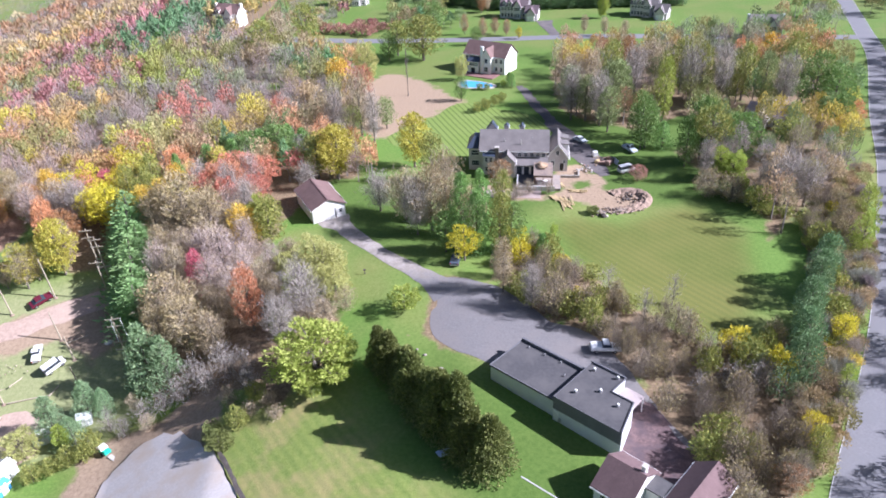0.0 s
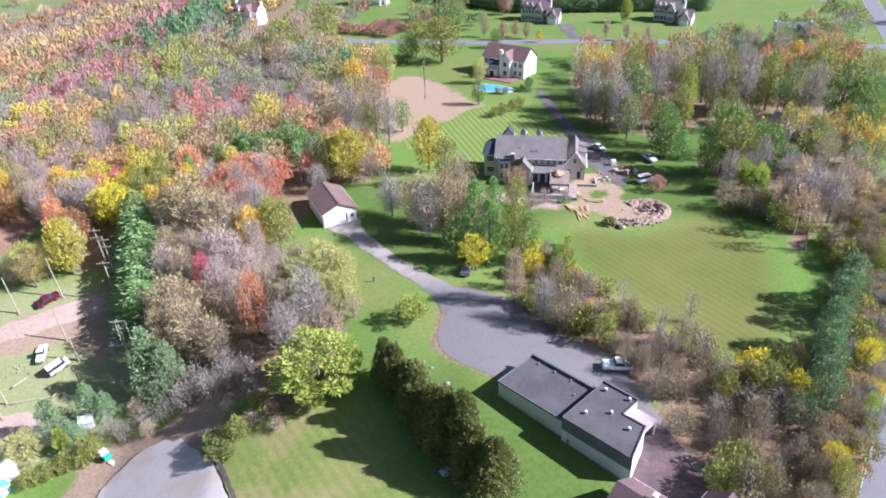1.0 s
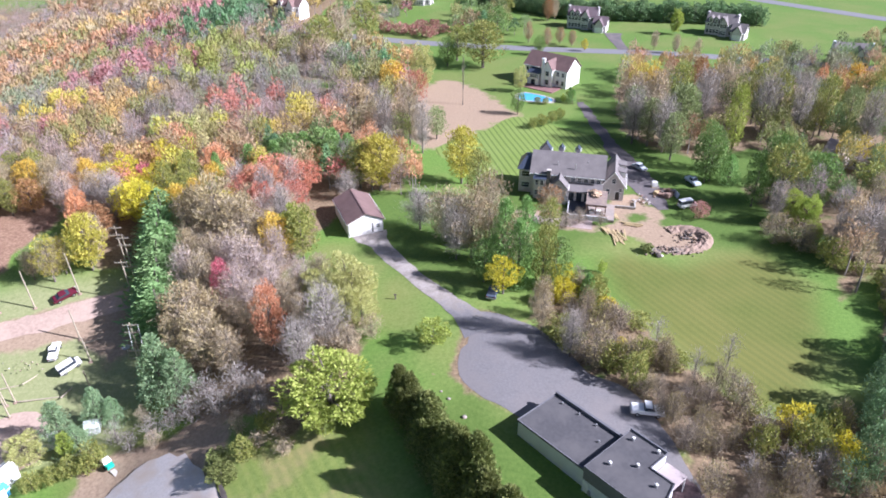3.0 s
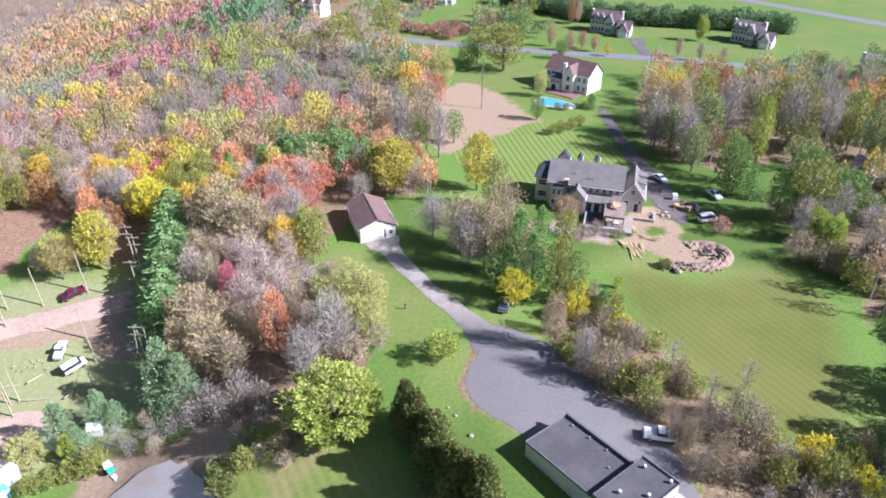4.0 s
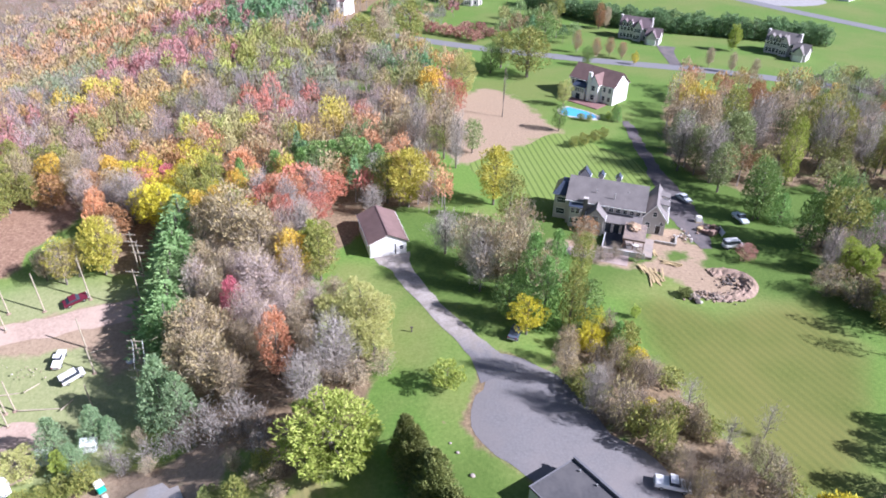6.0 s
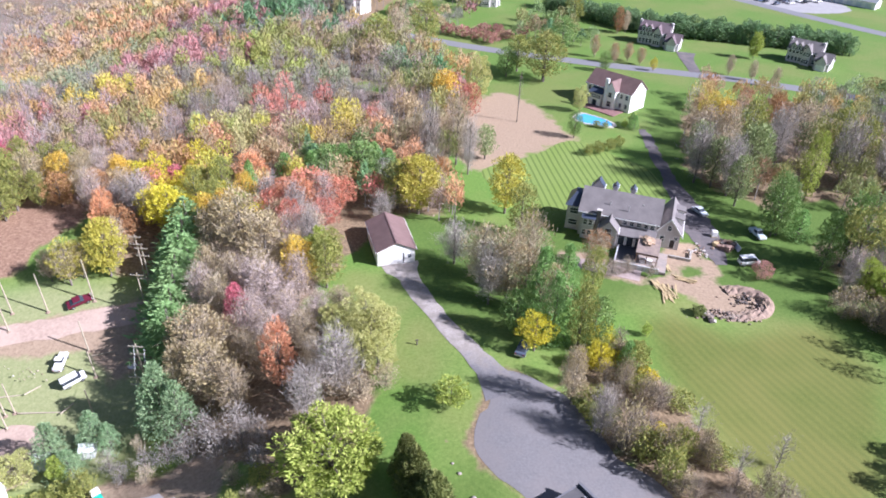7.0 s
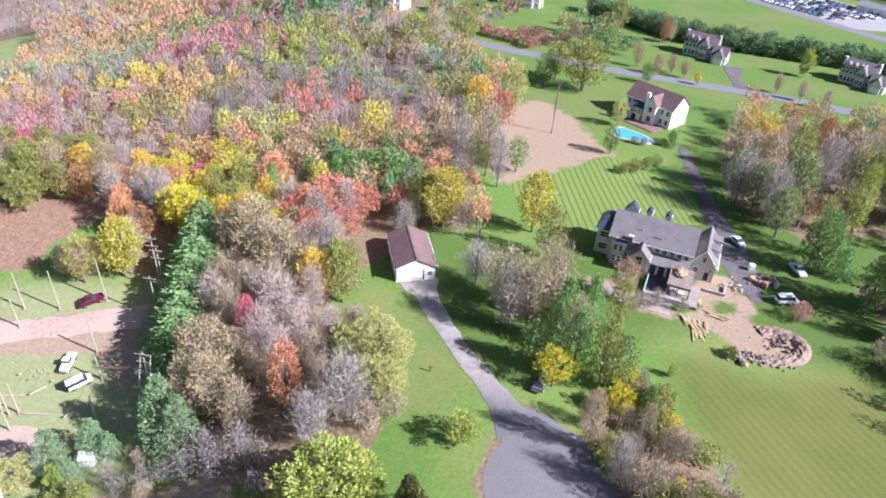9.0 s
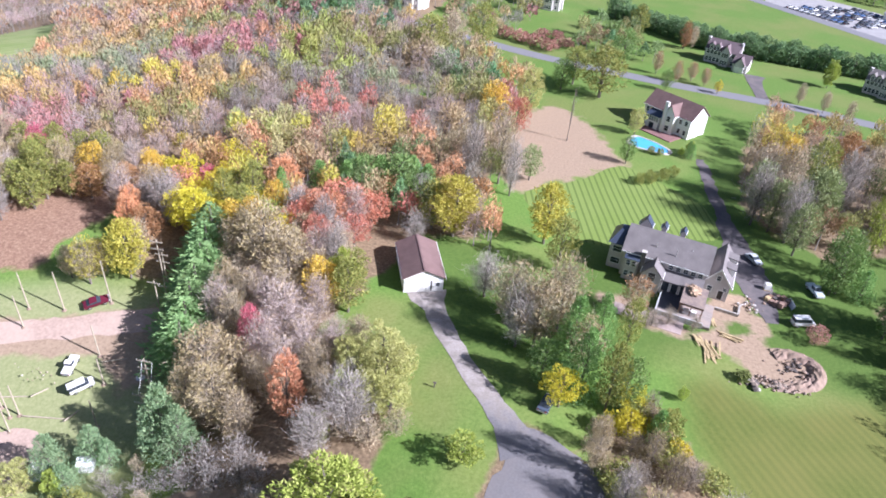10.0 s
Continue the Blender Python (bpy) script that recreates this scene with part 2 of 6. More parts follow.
def patch(outline, lift, rings=10, ragged=0.0, centre=None, step=1.5):
    """A sheet on the ground inside an outline that its centre sees whole."""
    rim = curve_points(outline, step, closed=True)
    rng = random.Random(len(outline) * 13)
    c = np.array(centre) if centre else np.mean(rim, axis=0)
    rim = [c + (p - c) * (1 + rng.uniform(-ragged, ragged) / max(1.0, np.linalg.norm(p - c))) for p in rim]
    bm = bmesh.new()
    mid = bm.verts.new(on_ground(c[0], c[1], lift))
    prev = None
    for r in range(1, rings + 1):
        u = r / rings
        row = [bm.verts.new(on_ground(*(c + (p - c) * u), lift - (0.04 if r == rings else 0))) for p in rim]
        n = len(row)
        for k in range(n):
            if prev:
                bm.faces.new((prev[k], row[k], row[(k + 1) % n], prev[(k + 1) % n]))
            else:
                bm.faces.new((mid, row[k], row[(k + 1) % n]))
        prev = row
    bmesh.ops.recalc_face_normals(bm, faces=bm.faces)
    if sum(f.normal.z for f in bm.faces) < 0:
        bmesh.ops.reverse_faces(bm, faces=bm.faces)
    return bm


WOOD_EDGE = [(-34, 128), (-27, 150), (-24, 165), (-12, 168), (-14, 195), (-16, 240), (-14, 262), (-40, 300), (-70, 318), (-60, 420), (-60, 700), (-900, 700), (-900, 120), (-108, 138), (-92, 158), (-72, 134), (-56, 134), (-48, 100), (-40, 92), (-24, 88), (-14, 96), (-14, 106), (-20, 118)]
RIGHT_WOOD = [(48, 208), (52, 240), (62, 268), (95, 272), (132, 268), (157, 238), (131, 190), (114, 162), (100, 143), (86, 132), (72, 120), (80, 142), (72, 158), (70, 170), (86, 178), (82, 196), (66, 186), (55, 194)]
HEDGEROW = [(15, 114), (24, 128), (30, 121), (36, 108.5), (44, 94), (52, 87), (66, 92), (76, 112), (86, 132), (96, 140), (90, 122), (74, 96), (62, 79), (50, 64), (40, 52), (36, 60), (36, 72), (34, 84), (30, 95), (23, 100), (19, 107)]


def region(x, y, outline, soft):
    """1 inside an outline, 0 outside, with a soft border."""
    best = np.full(np.shape(x), 1e9)
    n = len(outline)
    for i in range(n):
        (x0, y0), (x1, y1) = outline[i], outline[(i + 1) % n]
        dx, dy = x1 - x0, y1 - y0
        u = np.clip(((x - x0) * dx + (y - y0) * dy) / (dx * dx + dy * dy), 0, 1)
        best = np.minimum(best, np.hypot(x - x0 - u * dx, y - y0 - u * dy))
    d = np.where(inside(x, y, outline), best, -best)
    return smooth_step(0.5 + d / (2 * soft))


def axis_steps(lo, hi, step, out_lo, out_hi):
    core = list(np.arange(lo, hi + 0.01, step))
    a, s = [], step
    v = lo
    while v > out_lo:
        s *= 1.25
        v -= s
        a.append(v)
    b, s, v = [], step, hi
    while v < out_hi:
        s *= 1.25
        v += s
        b.append(v)
    return np.array(a[::-1] + core + b)


def ground_material():
    m, t, b = nodes_of("ground_cover", 0.95)
    at = t.nodes.new("ShaderNodeAttribute")
    at.attribute_name = "cover"
    sep = t.nodes.new("ShaderNodeSeparateColor")
    t.links.new(at.outputs[0], sep.inputs[0])
    fine, mid, broad = noise_node(t, 1.6, 6, 0.7), noise_node(t, 0.16, 4), noise_node(t, 0.03, 3)
    grass = ramp_node(t, fine.outputs[0], [(0.3, (0.095, 0.175, 0.03)), (0.55, (0.135, 0.235, 0.043)), (0.75, (0.19, 0.28, 0.065))])
    dry = ramp_node(t, fine.outputs[0], [(0.3, (0.165, 0.2, 0.05)), (0.7, (0.25, 0.265, 0.09))])
    patchy = ramp_node(t, broad.outputs[0], [(0.42, (0, 0, 0)), (0.62, (1, 1, 1))])
    col = mix_node(t, grass.outputs[0], dry.outputs[0], patchy.outputs[0])
    more = t.nodes.new("ShaderNodeAttribute")
    more.attribute_name = "growth"
    kinds = t.nodes.new("ShaderNodeSeparateColor")
    t.links.new(more.outputs[0], kinds.inputs[0])
    lush = ramp_node(t, fine.outputs[0], [(0.3, (0.066, 0.125, 0.02)), (0.7, (0.115, 0.18, 0.036))])
    col = mix_node(t, col, lush.outputs[0], kinds.outputs[0])
    mown = ramp_node(t, fine.outputs[0], [(0.3, (0.085, 0.12, 0.02)), (0.7, (0.135, 0.16, 0.036))])
    worn = mix_node(t, mown.outputs[0], (0.15, 0.16, 0.04), patchy.outputs[0])
    tc = t.nodes.new("ShaderNodeTexCoord")
    mp = t.nodes.new("ShaderNodeMapping")
    mp.inputs["Rotation"].default_value = (0, 0, radians(-30))
    t.links.new(tc.outputs["Object"], mp.inputs["Vector"])
    wv = t.nodes.new("ShaderNodeTexWave")
    wv.inputs["Scale"].default_value, wv.inputs["Distortion"].default_value = 0.2, 1.0
    wv.inputs["Detail"].default_value, wv.inputs["Detail Scale"].default_value = 3.0, 0.5
    t.links.new(mp.outputs[0], wv.inputs["Vector"])
    passes = ramp_node(t, wv.outputs[0], [(0.2, (0.93, 0.95, 0.92)), (0.8, (1.08, 1.05, 1.03))])
    worn = mix_node(t, worn, passes.outputs[0], 1.0, "MULTIPLY")
    col = mix_node(t, col, worn, kinds.outputs[1])
    parched = ramp_node(t, fine.outputs[0], [(0.3, (0.15, 0.21, 0.045)), (0.7, (0.23, 0.28, 0.075))])
    straw = ramp_node(t, mid.outputs[0], [(0.45, (0, 0, 0)), (0.65, (0.8, 0.8, 0.8))])
    parched = mix_node(t, parched.outputs[0], (0.32, 0.275, 0.12), straw.outputs[0])
    parched = mix_node(t, parched, passes.outputs[0], 1.0, "MULTIPLY")
    col = mix_node(t, col, parched, kinds.outputs[2])
    bleached = ramp_node(t, fine.outputs[0], [(0.3, (0.21, 0.24, 0.1)), (0.7, (0.33, 0.34, 0.17))])
    col = mix_node(t, col, bleached.outputs[0], at.outputs["Alpha"])
    litter = ramp_node(t, fine.outputs[0], [(0.3, (0.12, 0.088, 0.056)), (0.5, (0.23, 0.165, 0.1)), (0.72, (0.36, 0.27, 0.165))])

    def broken(channel):
        add = t.nodes.new("ShaderNodeMath")
        add.operation = "ADD"
        t.links.new(sep.outputs[channel], add.inputs[0])
        sc = t.nodes.new("ShaderNodeMath")
        sc.operation = "MULTIPLY_ADD"
        sc.inputs[1].default_value, sc.inputs[2].default_value = 1.5, -0.75
        t.links.new(mid.outputs[0], sc.inputs[0])
        t.links.new(sc.outputs[0], add.inputs[1])
        return ramp_node(t, add.outputs[0], [(0.35, (0, 0, 0)), (0.65, (1, 1, 1))]).outputs[0]
    col = mix_node(t, col, litter.outputs[0], broken(0))
    earth = ramp_node(t, fine.outputs[0], [(0.3, (0.25, 0.18, 0.12)), (0.7, (0.42, 0.315, 0.22))])
    col = mix_node(t, col, earth.outputs[0], broken(1))
    heath = ramp_node(t, fine.outputs[0], [(0.3, (0.17, 0.095, 0.065)), (0.5, (0.27, 0.165, 0.11)), (0.7, (0.38, 0.26, 0.175))])
    col = mix_node(t, col, heath.outputs[0], broken(2))
    t.links.new(col, b.inputs["Base Color"])
    bp = t.nodes.new("ShaderNodeBump")
    bp.inputs["Strength"].default_value, bp.inputs["Distance"].default_value = 0.5, 0.15
    t.links.new(fine.outputs[0], bp.inputs["Height"])
    t.links.new(bp.outputs[0], b.inputs["Normal"])
    return m


LOT = [(4, 113.5), (3.9, 107.3), (2.2, 102.4), (2.4, 97.7), (5.3, 93.7), (9, 90.6), (12.6, 87.6), (18.5, 81), (24, 74.8), (27.5, 67.5), (30, 59), (36, 57), (37.5, 66), (35.5, 73), (33.5, 81), (32, 88), (28.6, 95.3), (23, 99.2), (19.6, 105), (14.4, 111), (7, 114.5)]
DIRT_FIELD = [(-9, 192), (-13, 215), (-12, 244), (-3, 256), (8, 246), (14, 232), (19, 220), (10, 210), (-1, 200)]
YARD = [(-112, 110), (-92, 112), (-80, 114), (-70, 117), (-62, 112), (-55, 120), (-62, 129), (-70, 127), (-84, 121), (-112, 116)]
HEATH = [(-150, 118), (-104, 126), (-93, 131), (-88, 150), (-94, 160), (-120, 158), (-150, 150)]


YARD_GRASS = [(-130, 80), (-58, 92), (-52, 100), (-57, 122), (-64, 132), (-84, 130), (-100, 124), (-130, 116)]


def build_ground():
    xs = axis_steps(-150, 180, 1.9, -2800, 2800)
    ys = axis_steps(30, 360, 1.9, -1500, 3500)
    gx, gy = np.meshgrid(xs, ys)
    gz = ground_height(gx, gy)
    nx, ny = len(xs), len(ys)
    verts = np.stack([gx, gy, gz], -1).reshape(-1, 3)
    i = np.arange(nx * ny).reshape(ny, nx)
    quads = np.stack([i[:-1, :-1], i[:-1, 1:], i[1:, 1:], i[1:, :-1]], -1).reshape(-1, 4)
    me = bpy.data.meshes.new("ground")
    me.from_pydata(verts.tolist(), [], quads.tolist())
    x, y = verts[:, 0], verts[:, 1]
    litter = np.maximum(np.maximum(region(x, y, WOOD_EDGE, 3.0), 0.72 * region(x, y, RIGHT_WOOD, 3.0)), region(x, y, HEDGEROW, 1.5))
    litter = np.maximum(litter, smooth_step((x - 0.62 * y - 28) / 6.0) * (y < 300) * 0.8)
    litter = np.maximum(litter, 0.75 * region(x, y, [(a + (a - 17) * 0.1, b + (b - 95) * 0.05) for a, b in LOT], 1.6))
    litter = np.maximum(litter, region(x, y, VERGE, 1.0))
    litter = litter * (1 - 0.6 * smooth_step(1.6 - np.hypot((x + 45) / 9, (y - 251) / 6)))
    site = curve_points([(21, 148.5), (27, 151.5), (35, 150), (38, 153), (43, 152.5), (49, 149.5), (55, 149.5), (56, 145), (52, 139.5), (44, 138.5), (41, 143), (34, 147), (26, 147.5)], 2.0, True)
    litter = litter * (1 - 0.8 * region(x, y, [(-58, 92), (-44, 98), (-30, 94), (-24, 90), (-33, 84), (-44, 88)], 3.0))
    apron = [(-59, 80), (-59.5, 92), (-52, 94.5), (-44, 94), (-40, 97), (-34, 96), (-32.5, 88), (-33, 78), (-34, 60), (-56, 60)]
    earth = np.maximum(0.85 * region(x, y, apron, 2.0), 0)
    earth = np.maximum(np.maximum(earth, 0.85 * region(x, y, site, 2.2)), np.maximum(region(x, y, curve_points(DIRT_FIELD, 4.0, True), 5.0), 1.0 * region(x, y, YARD, 3.0)))
    for worn in ([(36, 153), (37, 163), (43, 166.5), (47, 163), (46.5, 158), (42, 155), (40, 152)], [(13, 153.5), (14.5, 158), (24, 156), (31, 152), (24, 150)], [(45.5, 162), (48.5, 161), (48, 152), (45, 149), (42.5, 151)]):
        earth = np.maximum(earth, 0.8 * region(x, y, worn, 1.8))
    heath = region(x, y, HEATH, 3.0)
    pale = region(x, y, YARD_GRASS, 4.0)
    cover = np.stack([litter * (1 - 0.6 * pale), earth, heath, pale], -1)
    ca = me.color_attributes.new("cover", "FLOAT_COLOR", "POINT")
    ca.data.foreach_set("color", cover.astype(np.float32).ravel())
    lush = np.maximum(0.45 * smooth_step((y - 215) / 30) * (x > -60), region(x, y, [(14, 128), (40, 150), (56, 140), (78, 128), (92, 128), (160, 230), (150, 290), (52, 262), (40, 232), (36, 190), (0, 160), (-24, 172), (-30, 160), (-10, 130), (0, 124)], 6.0))
    lush = np.maximum(lush, 0.9 * region(x, y, [(4, 96), (12, 84), (24, 68), (34, 52), (20, 40), (8, 52), (-2, 74), (-2, 90)], 5.0))
    mown = region(x, y, [(30, 134), (31, 122), (37, 109), (44, 95), (52, 88), (58, 97), (64, 108), (69, 123), (66, 140), (58, 138), (46, 133), (36, 137)], 4.0)
    parched = region(x, y, [(-33, 84), (-27, 90), (-22, 91), (-13, 87), (-9, 77), (-4, 69.5), (4, 62), (-20, 60), (-30, 66)], 4.0)
    growth = np.stack([lush * (1 - mown), mown, parched, 0 * x], -1)
    me.color_attributes.new("growth", "FLOAT_COLOR", "POINT").data.foreach_set("color", growth.astype(np.float32).ravel())
    me.materials.append(ground_material())
    me.shade_smooth()
    return tagged(new("ground", me), "green and dry grass with brown leaf litter under the trees", "ground", kind="structure")


build_ground()


def lawn_material(name, c1, c2, c3, width, angle, strength):
    """Mown grass: pale and dark passes of the mower, broken by noise."""
    m, t, b = nodes_of(name, 0.95)
    tc = t.nodes.new("ShaderNodeTexCoord")
    mp = t.nodes.new("ShaderNodeMapping")
    mp.inputs["Rotation"].default_value = (0, 0, radians(angle))
    t.links.new(tc.outputs["Object"], mp.inputs["Vector"])
    wv = t.nodes.new("ShaderNodeTexWave")
    wv.bands_direction = "X"
    wv.inputs["Scale"].default_value = 0.314 / width
    wv.inputs["Distortion"].default_value = 0.7
    wv.inputs["Detail"].default_value, wv.inputs["Detail Scale"].default_value = 2.0, 0.4
    t.links.new(mp.outputs[0], wv.inputs["Vector"])
    fine, broad = noise_node(t, 1.8, 6, 0.7), noise_node(t, 0.05, 3)
    base = ramp_node(t, fine.outputs[0], [(0.3, c1), (0.7, c2)])
    tone = ramp_node(t, broad.outputs[0], [(0.4, (0, 0, 0)), (0.65, (1, 1, 1))])
    col = mix_node(t, base.outputs[0], c3, tone.outputs[0])
    pale = mix_node(t, col, shade(c1, 0.62), ramp_node(t, wv.outputs[0], [(0.62, (0, 0, 0)), (0.95, (1, 1, 1))]).outputs[0])
    t.links.new(mix_node(t, col, pale, strength), b.inputs["Base Color"])
    MATS[name] = m
    return m


STRIPED = lawn_material("lawn_striped", (0.15, 0.22, 0.045), (0.2, 0.275, 0.062), (0.2, 0.265, 0.07), 1.65, -14, 0.8)


def surface(name, bm, material, label, category):
    return tagged(finish(name, bm, material, smooth=True), label, category, kind="structure")


surface("lawn", patch([(-5, 193), (4, 180), (14, 175), (28, 184), (41, 188), (39, 203), (28, 213), (18, 219), (8, 206)], 0.05, 12, 0.3, centre=(19, 197)), STRIPED, "bright green lawn mown in broad stripes", "lawn")
def drive_material():
    """Gravel that gives way to asphalt near the lot, along a ragged line."""
    m, t, b = nodes_of("gravel_drive", 0.95)
    fine, mid = noise_node(t, 3.5, 5), noise_node(t, 0.5, 4)
    stone = ramp_node(t, fine.outputs[0], [(0.3, (0.3, 0.265, 0.24)), (0.7, (0.44, 0.395, 0.365))])
    tar = ramp_node(t, fine.outputs[0], [(0.3, (0.14, 0.135, 0.14)), (0.7, (0.19, 0.182, 0.188))])
    worn = ramp_node(t, mid.outputs[0], [(0.45, (0, 0, 0)), (0.7, (1, 1, 1))])
    stone = mix_node(t, stone.outputs[0], (0.24, 0.21, 0.18), worn.outputs[0])
    tc = t.nodes.new("ShaderNodeTexCoord")
    sp = t.nodes.new("ShaderNodeSeparateXYZ")
    t.links.new(tc.outputs["Object"], sp.inputs[0])
    ma = t.nodes.new("ShaderNodeMath")
    ma.operation = "MULTIPLY_ADD"
    ma.inputs[1].default_value = 14.0
    t.links.new(mid.outputs[0], ma.inputs[0])
    t.links.new(sp.outputs["Y"], ma.inputs[2])
    mr = t.nodes.new("ShaderNodeMapRange")
    mr.inputs[1].default_value, mr.inputs[2].default_value = 127.0, 119.5
    t.links.new(ma.outputs[0], mr.inputs[0])
    t.links.new(mix_node(t, stone, tar.outputs[0], mr.outputs[0]), b.inputs["Base Color"])
    return m


surface("driveway", ribbon([(-17.6, 145.2, 8.2), (-16.4, 142.4, 6.4), (-14.6, 139.6, 4.2), (-9.7, 131.4, 3.6), (-4.3, 123.6, 3.5), (0.3, 117.6, 4.0), (3.9, 112.9, 5.4), (6.5, 109, 8.0)], 4, 0.09, 6, 0.25), drive_material(), "worn grey gravel driveway", "driveway")
surface("parking_lot", patch(LOT, 0.07, 12, 0.35, centre=(21, 93)), ASPHALT, "cracked grey asphalt parking lot", "parking lot")
ROAD_LINE = [(38, 34), (52.5, 55.5), (66.5, 73.5), (76.5, 86.7), (87.3, 102.5), (117.2, 149.4), (137.8, 186.4), (169.5, 240.1), (187, 278.7), (210, 331), (240, 400), (300, 560), (420, 900)]
surface("road", ribbon(ROAD_LINE, 6.8, 0.1, 6, 0.05), ROAD, "sunlit grey two-lane asphalt road", "road")
surface("road", ribbon([(-140, 352), (-70, 326), (-20, 308), (21, 299.5), (46.5, 296), (75, 293), (98, 288), (150, 274), (184, 266)], 7.0, 0.09, 5, 0.05), ROAD, "narrow grey asphalt side road", "road")
surface("driveway", ribbon([(40.2, 233, 2.4), (41.4, 222, 3.0), (42.4, 211, 3.4), (43.5, 201, 3.8), (44.5, 192, 5.0), (46, 182, 7.5), (47, 172, 7.5), (48, 164, 5.0), (49, 158, 2.0)], 4, 0.1, 6, 0.5), mottled("drive_asphalt", (0.125, 0.112, 0.115), 0.15, 3, 0.3, 0.9, other=(0.175, 0.15, 0.145)), "dark asphalt driveway with construction dust", "driveway")
surface("parking_lot", patch(PALE_LOT, 0.3, 16, 0.6), mottled("pale_asphalt", (0.54, 0.5, 0.48), 0.12, 3, 0.2, 0.9, other=(0.5, 0.42, 0.35)), "pale weathered asphalt lot strewn with leaves", "parking lot")
surface("dirt_track", ribbon([(-112, 108, 5), (-90, 116.5, 4.6), (-78, 121.0, 4.6), (-66, 125.5, 5), (-60, 126, 5)], 6, 0.1, 5, 0.4), DIRT, "pink-brown dirt track through the yard", "track")
surface("meadow", patch([(-206, 254), (-230, 290), (-240, 322), (-262, 360), (-330, 446), (-345, 440), (-330, 396), (-295, 338), (-262, 300), (-225, 254)], 0.15, 5, 1.0, centre=(-262, 325)), lawn_material("meadow_grass", (0.2, 0.27, 0.08), (0.26, 0.33, 0.11), (0.3, 0.34, 0.14), 6.0, 30, 0.2), "pale green meadow strip in the far woods", "meadow")
surface("leaf_litter", patch([(26.2, 68.5), (29, 60), (35.8, 57.6), (37.0, 66), (35.2, 73), (33.0, 80), (29.0, 77), (27.5, 73)], 0.085, 6, 0.7, centre=(31.5, 69)), mottled("leaf_strewn_asphalt", (0.15, 0.1, 0.1), 0.35, 2.2, 0.4, 0.95, other=(0.1, 0.075, 0.085)), "purple-brown fallen leaves over old asphalt", "leaf litter")

# ---- trees ----
def spray_mesh(name, tips, normals, material):
    """Many three-cornered pieces as one mesh, each shaded by the side of the crown on which it sits."""
    n = len(tips)
    nn = normals / np.maximum(np.linalg.norm(normals, axis=1, keepdims=True), 1e-6)
    face = np.cross(tips[:, 1] - tips[:, 0], tips[:, 2] - tips[:, 0])
    turned = np.sum(face * nn, axis=1) < 0
    tips[turned] = tips[turned][:, ::-1]
    me = bpy.data.meshes.new(name)
    me.from_pydata(tips.reshape(-1, 3).tolist(), [], np.arange(3 * n).reshape(n, 3).tolist())
    at = me.attributes.new("custom_normal", "FLOAT_VECTOR", "POINT")
    at.data.foreach_set("vector", np.repeat(nn, 3, axis=0).astype(np.float32).ravel())
    me.materials.append(material)
    return me


def spray_tips(c, way, sizes, rng, slim=0.5, long=2.6):
    """Corners of slim leaf sprays at c that point along way."""
    n = len(c)
    v = way + rng.normal(scale=0.45, size=(n, 3))
    v /= np.maximum(np.linalg.norm(v, axis=1, keepdims=True), 1e-6)
    u = np.cross(v, rng.normal(size=(n, 3)))
    u /= np.maximum(np.linalg.norm(u, axis=1, keepdims=True), 1e-6)
    s = np.array(sizes)[:, None]
    k = rng.uniform(0.7, 1.25, size=(n, 3, 1))
    return np.stack([c - u * s * slim * k[:, 0], c + u * s * slim * k[:, 1], c + v * s * long * k[:, 2]], 1)


def card_mesh(name, centres, normals, sizes, rng, material, hang=0.0):
    """The leaf sprays of a crown, reaching outwards and up, or hanging."""
    c, nn = np.array(centres), np.array(normals)
    nn = nn / np.maximum(np.linalg.norm(nn, axis=1, keepdims=True), 1e-6)
    way = nn * (1 - hang) + np.array((0, 0, 0.45 - 1.2 * hang))
    return spray_mesh(name, spray_tips(c, way, sizes, rng, 0.62, 2.3), nn + rng.normal(scale=0.3, size=nn.shape), material)


def clump_cloud(rng, h, r, low, clumps, per, shape="round", lumpy=1.0):
    """Places and outward directions of the leaf sprays of a crown."""
    cs, ns, heads = [], [], []
    for i in range(clumps):
        th = i * 2.4 + rng.uniform(-0.4, 0.4)
        u = (i + 0.5) / clumps
        if shape == "round":
            zz = 1 - 2 * u
            rad = math.sqrt(max(0, 1 - zz * zz))
            k = rng.uniform(0.55, 1.0)
            p = np.array((r * k * rad * math.cos(th), r * k * rad * math.sin(th), low + (h - low) * (0.5 + 0.46 * zz * k)))
            cr = r * rng.uniform(0.24, 0.4) * lumpy
        elif shape == "tall":
            zz = 1 - 2 * u
            rad = math.sqrt(max(0.05, 1 - abs(zz) ** 1.6))
            k = rng.uniform(0.45, 0.85)
            p = np.array((r * k * rad * math.cos(th), r * k * rad * math.sin(th), low + (h - low) * (0.5 + 0.46 * zz)))
            cr = r * rng.uniform(0.26, 0.42)
        else:
            zz = u
            k = rng.uniform(0.45, 0.9) * (1 - zz) ** 0.6
            p = np.array((r * k * math.cos(th), r * k * math.sin(th), low + (h - low) * zz * 0.94))
            cr = r * (0.22 + 0.3 * (1 - zz)) * lumpy
        heads.append(p)
        d = rng.normal(size=(per, 3))
        d /= np.linalg.norm(d, axis=1, keepdims=True)
        rr = rng.uniform(0.45, 1.0, size=(per, 1)) ** 0.6
        cs.append(p + d * rr * cr * np.array((1, 1, 0.85)))
        out = 1.0 * d + 0.45 * (p - np.array((0, 0, (h + low) / 2))) / r + np.array((0, 0, 0.3))
        ns.append(out)
    return np.concatenate(cs), np.concatenate(ns), heads


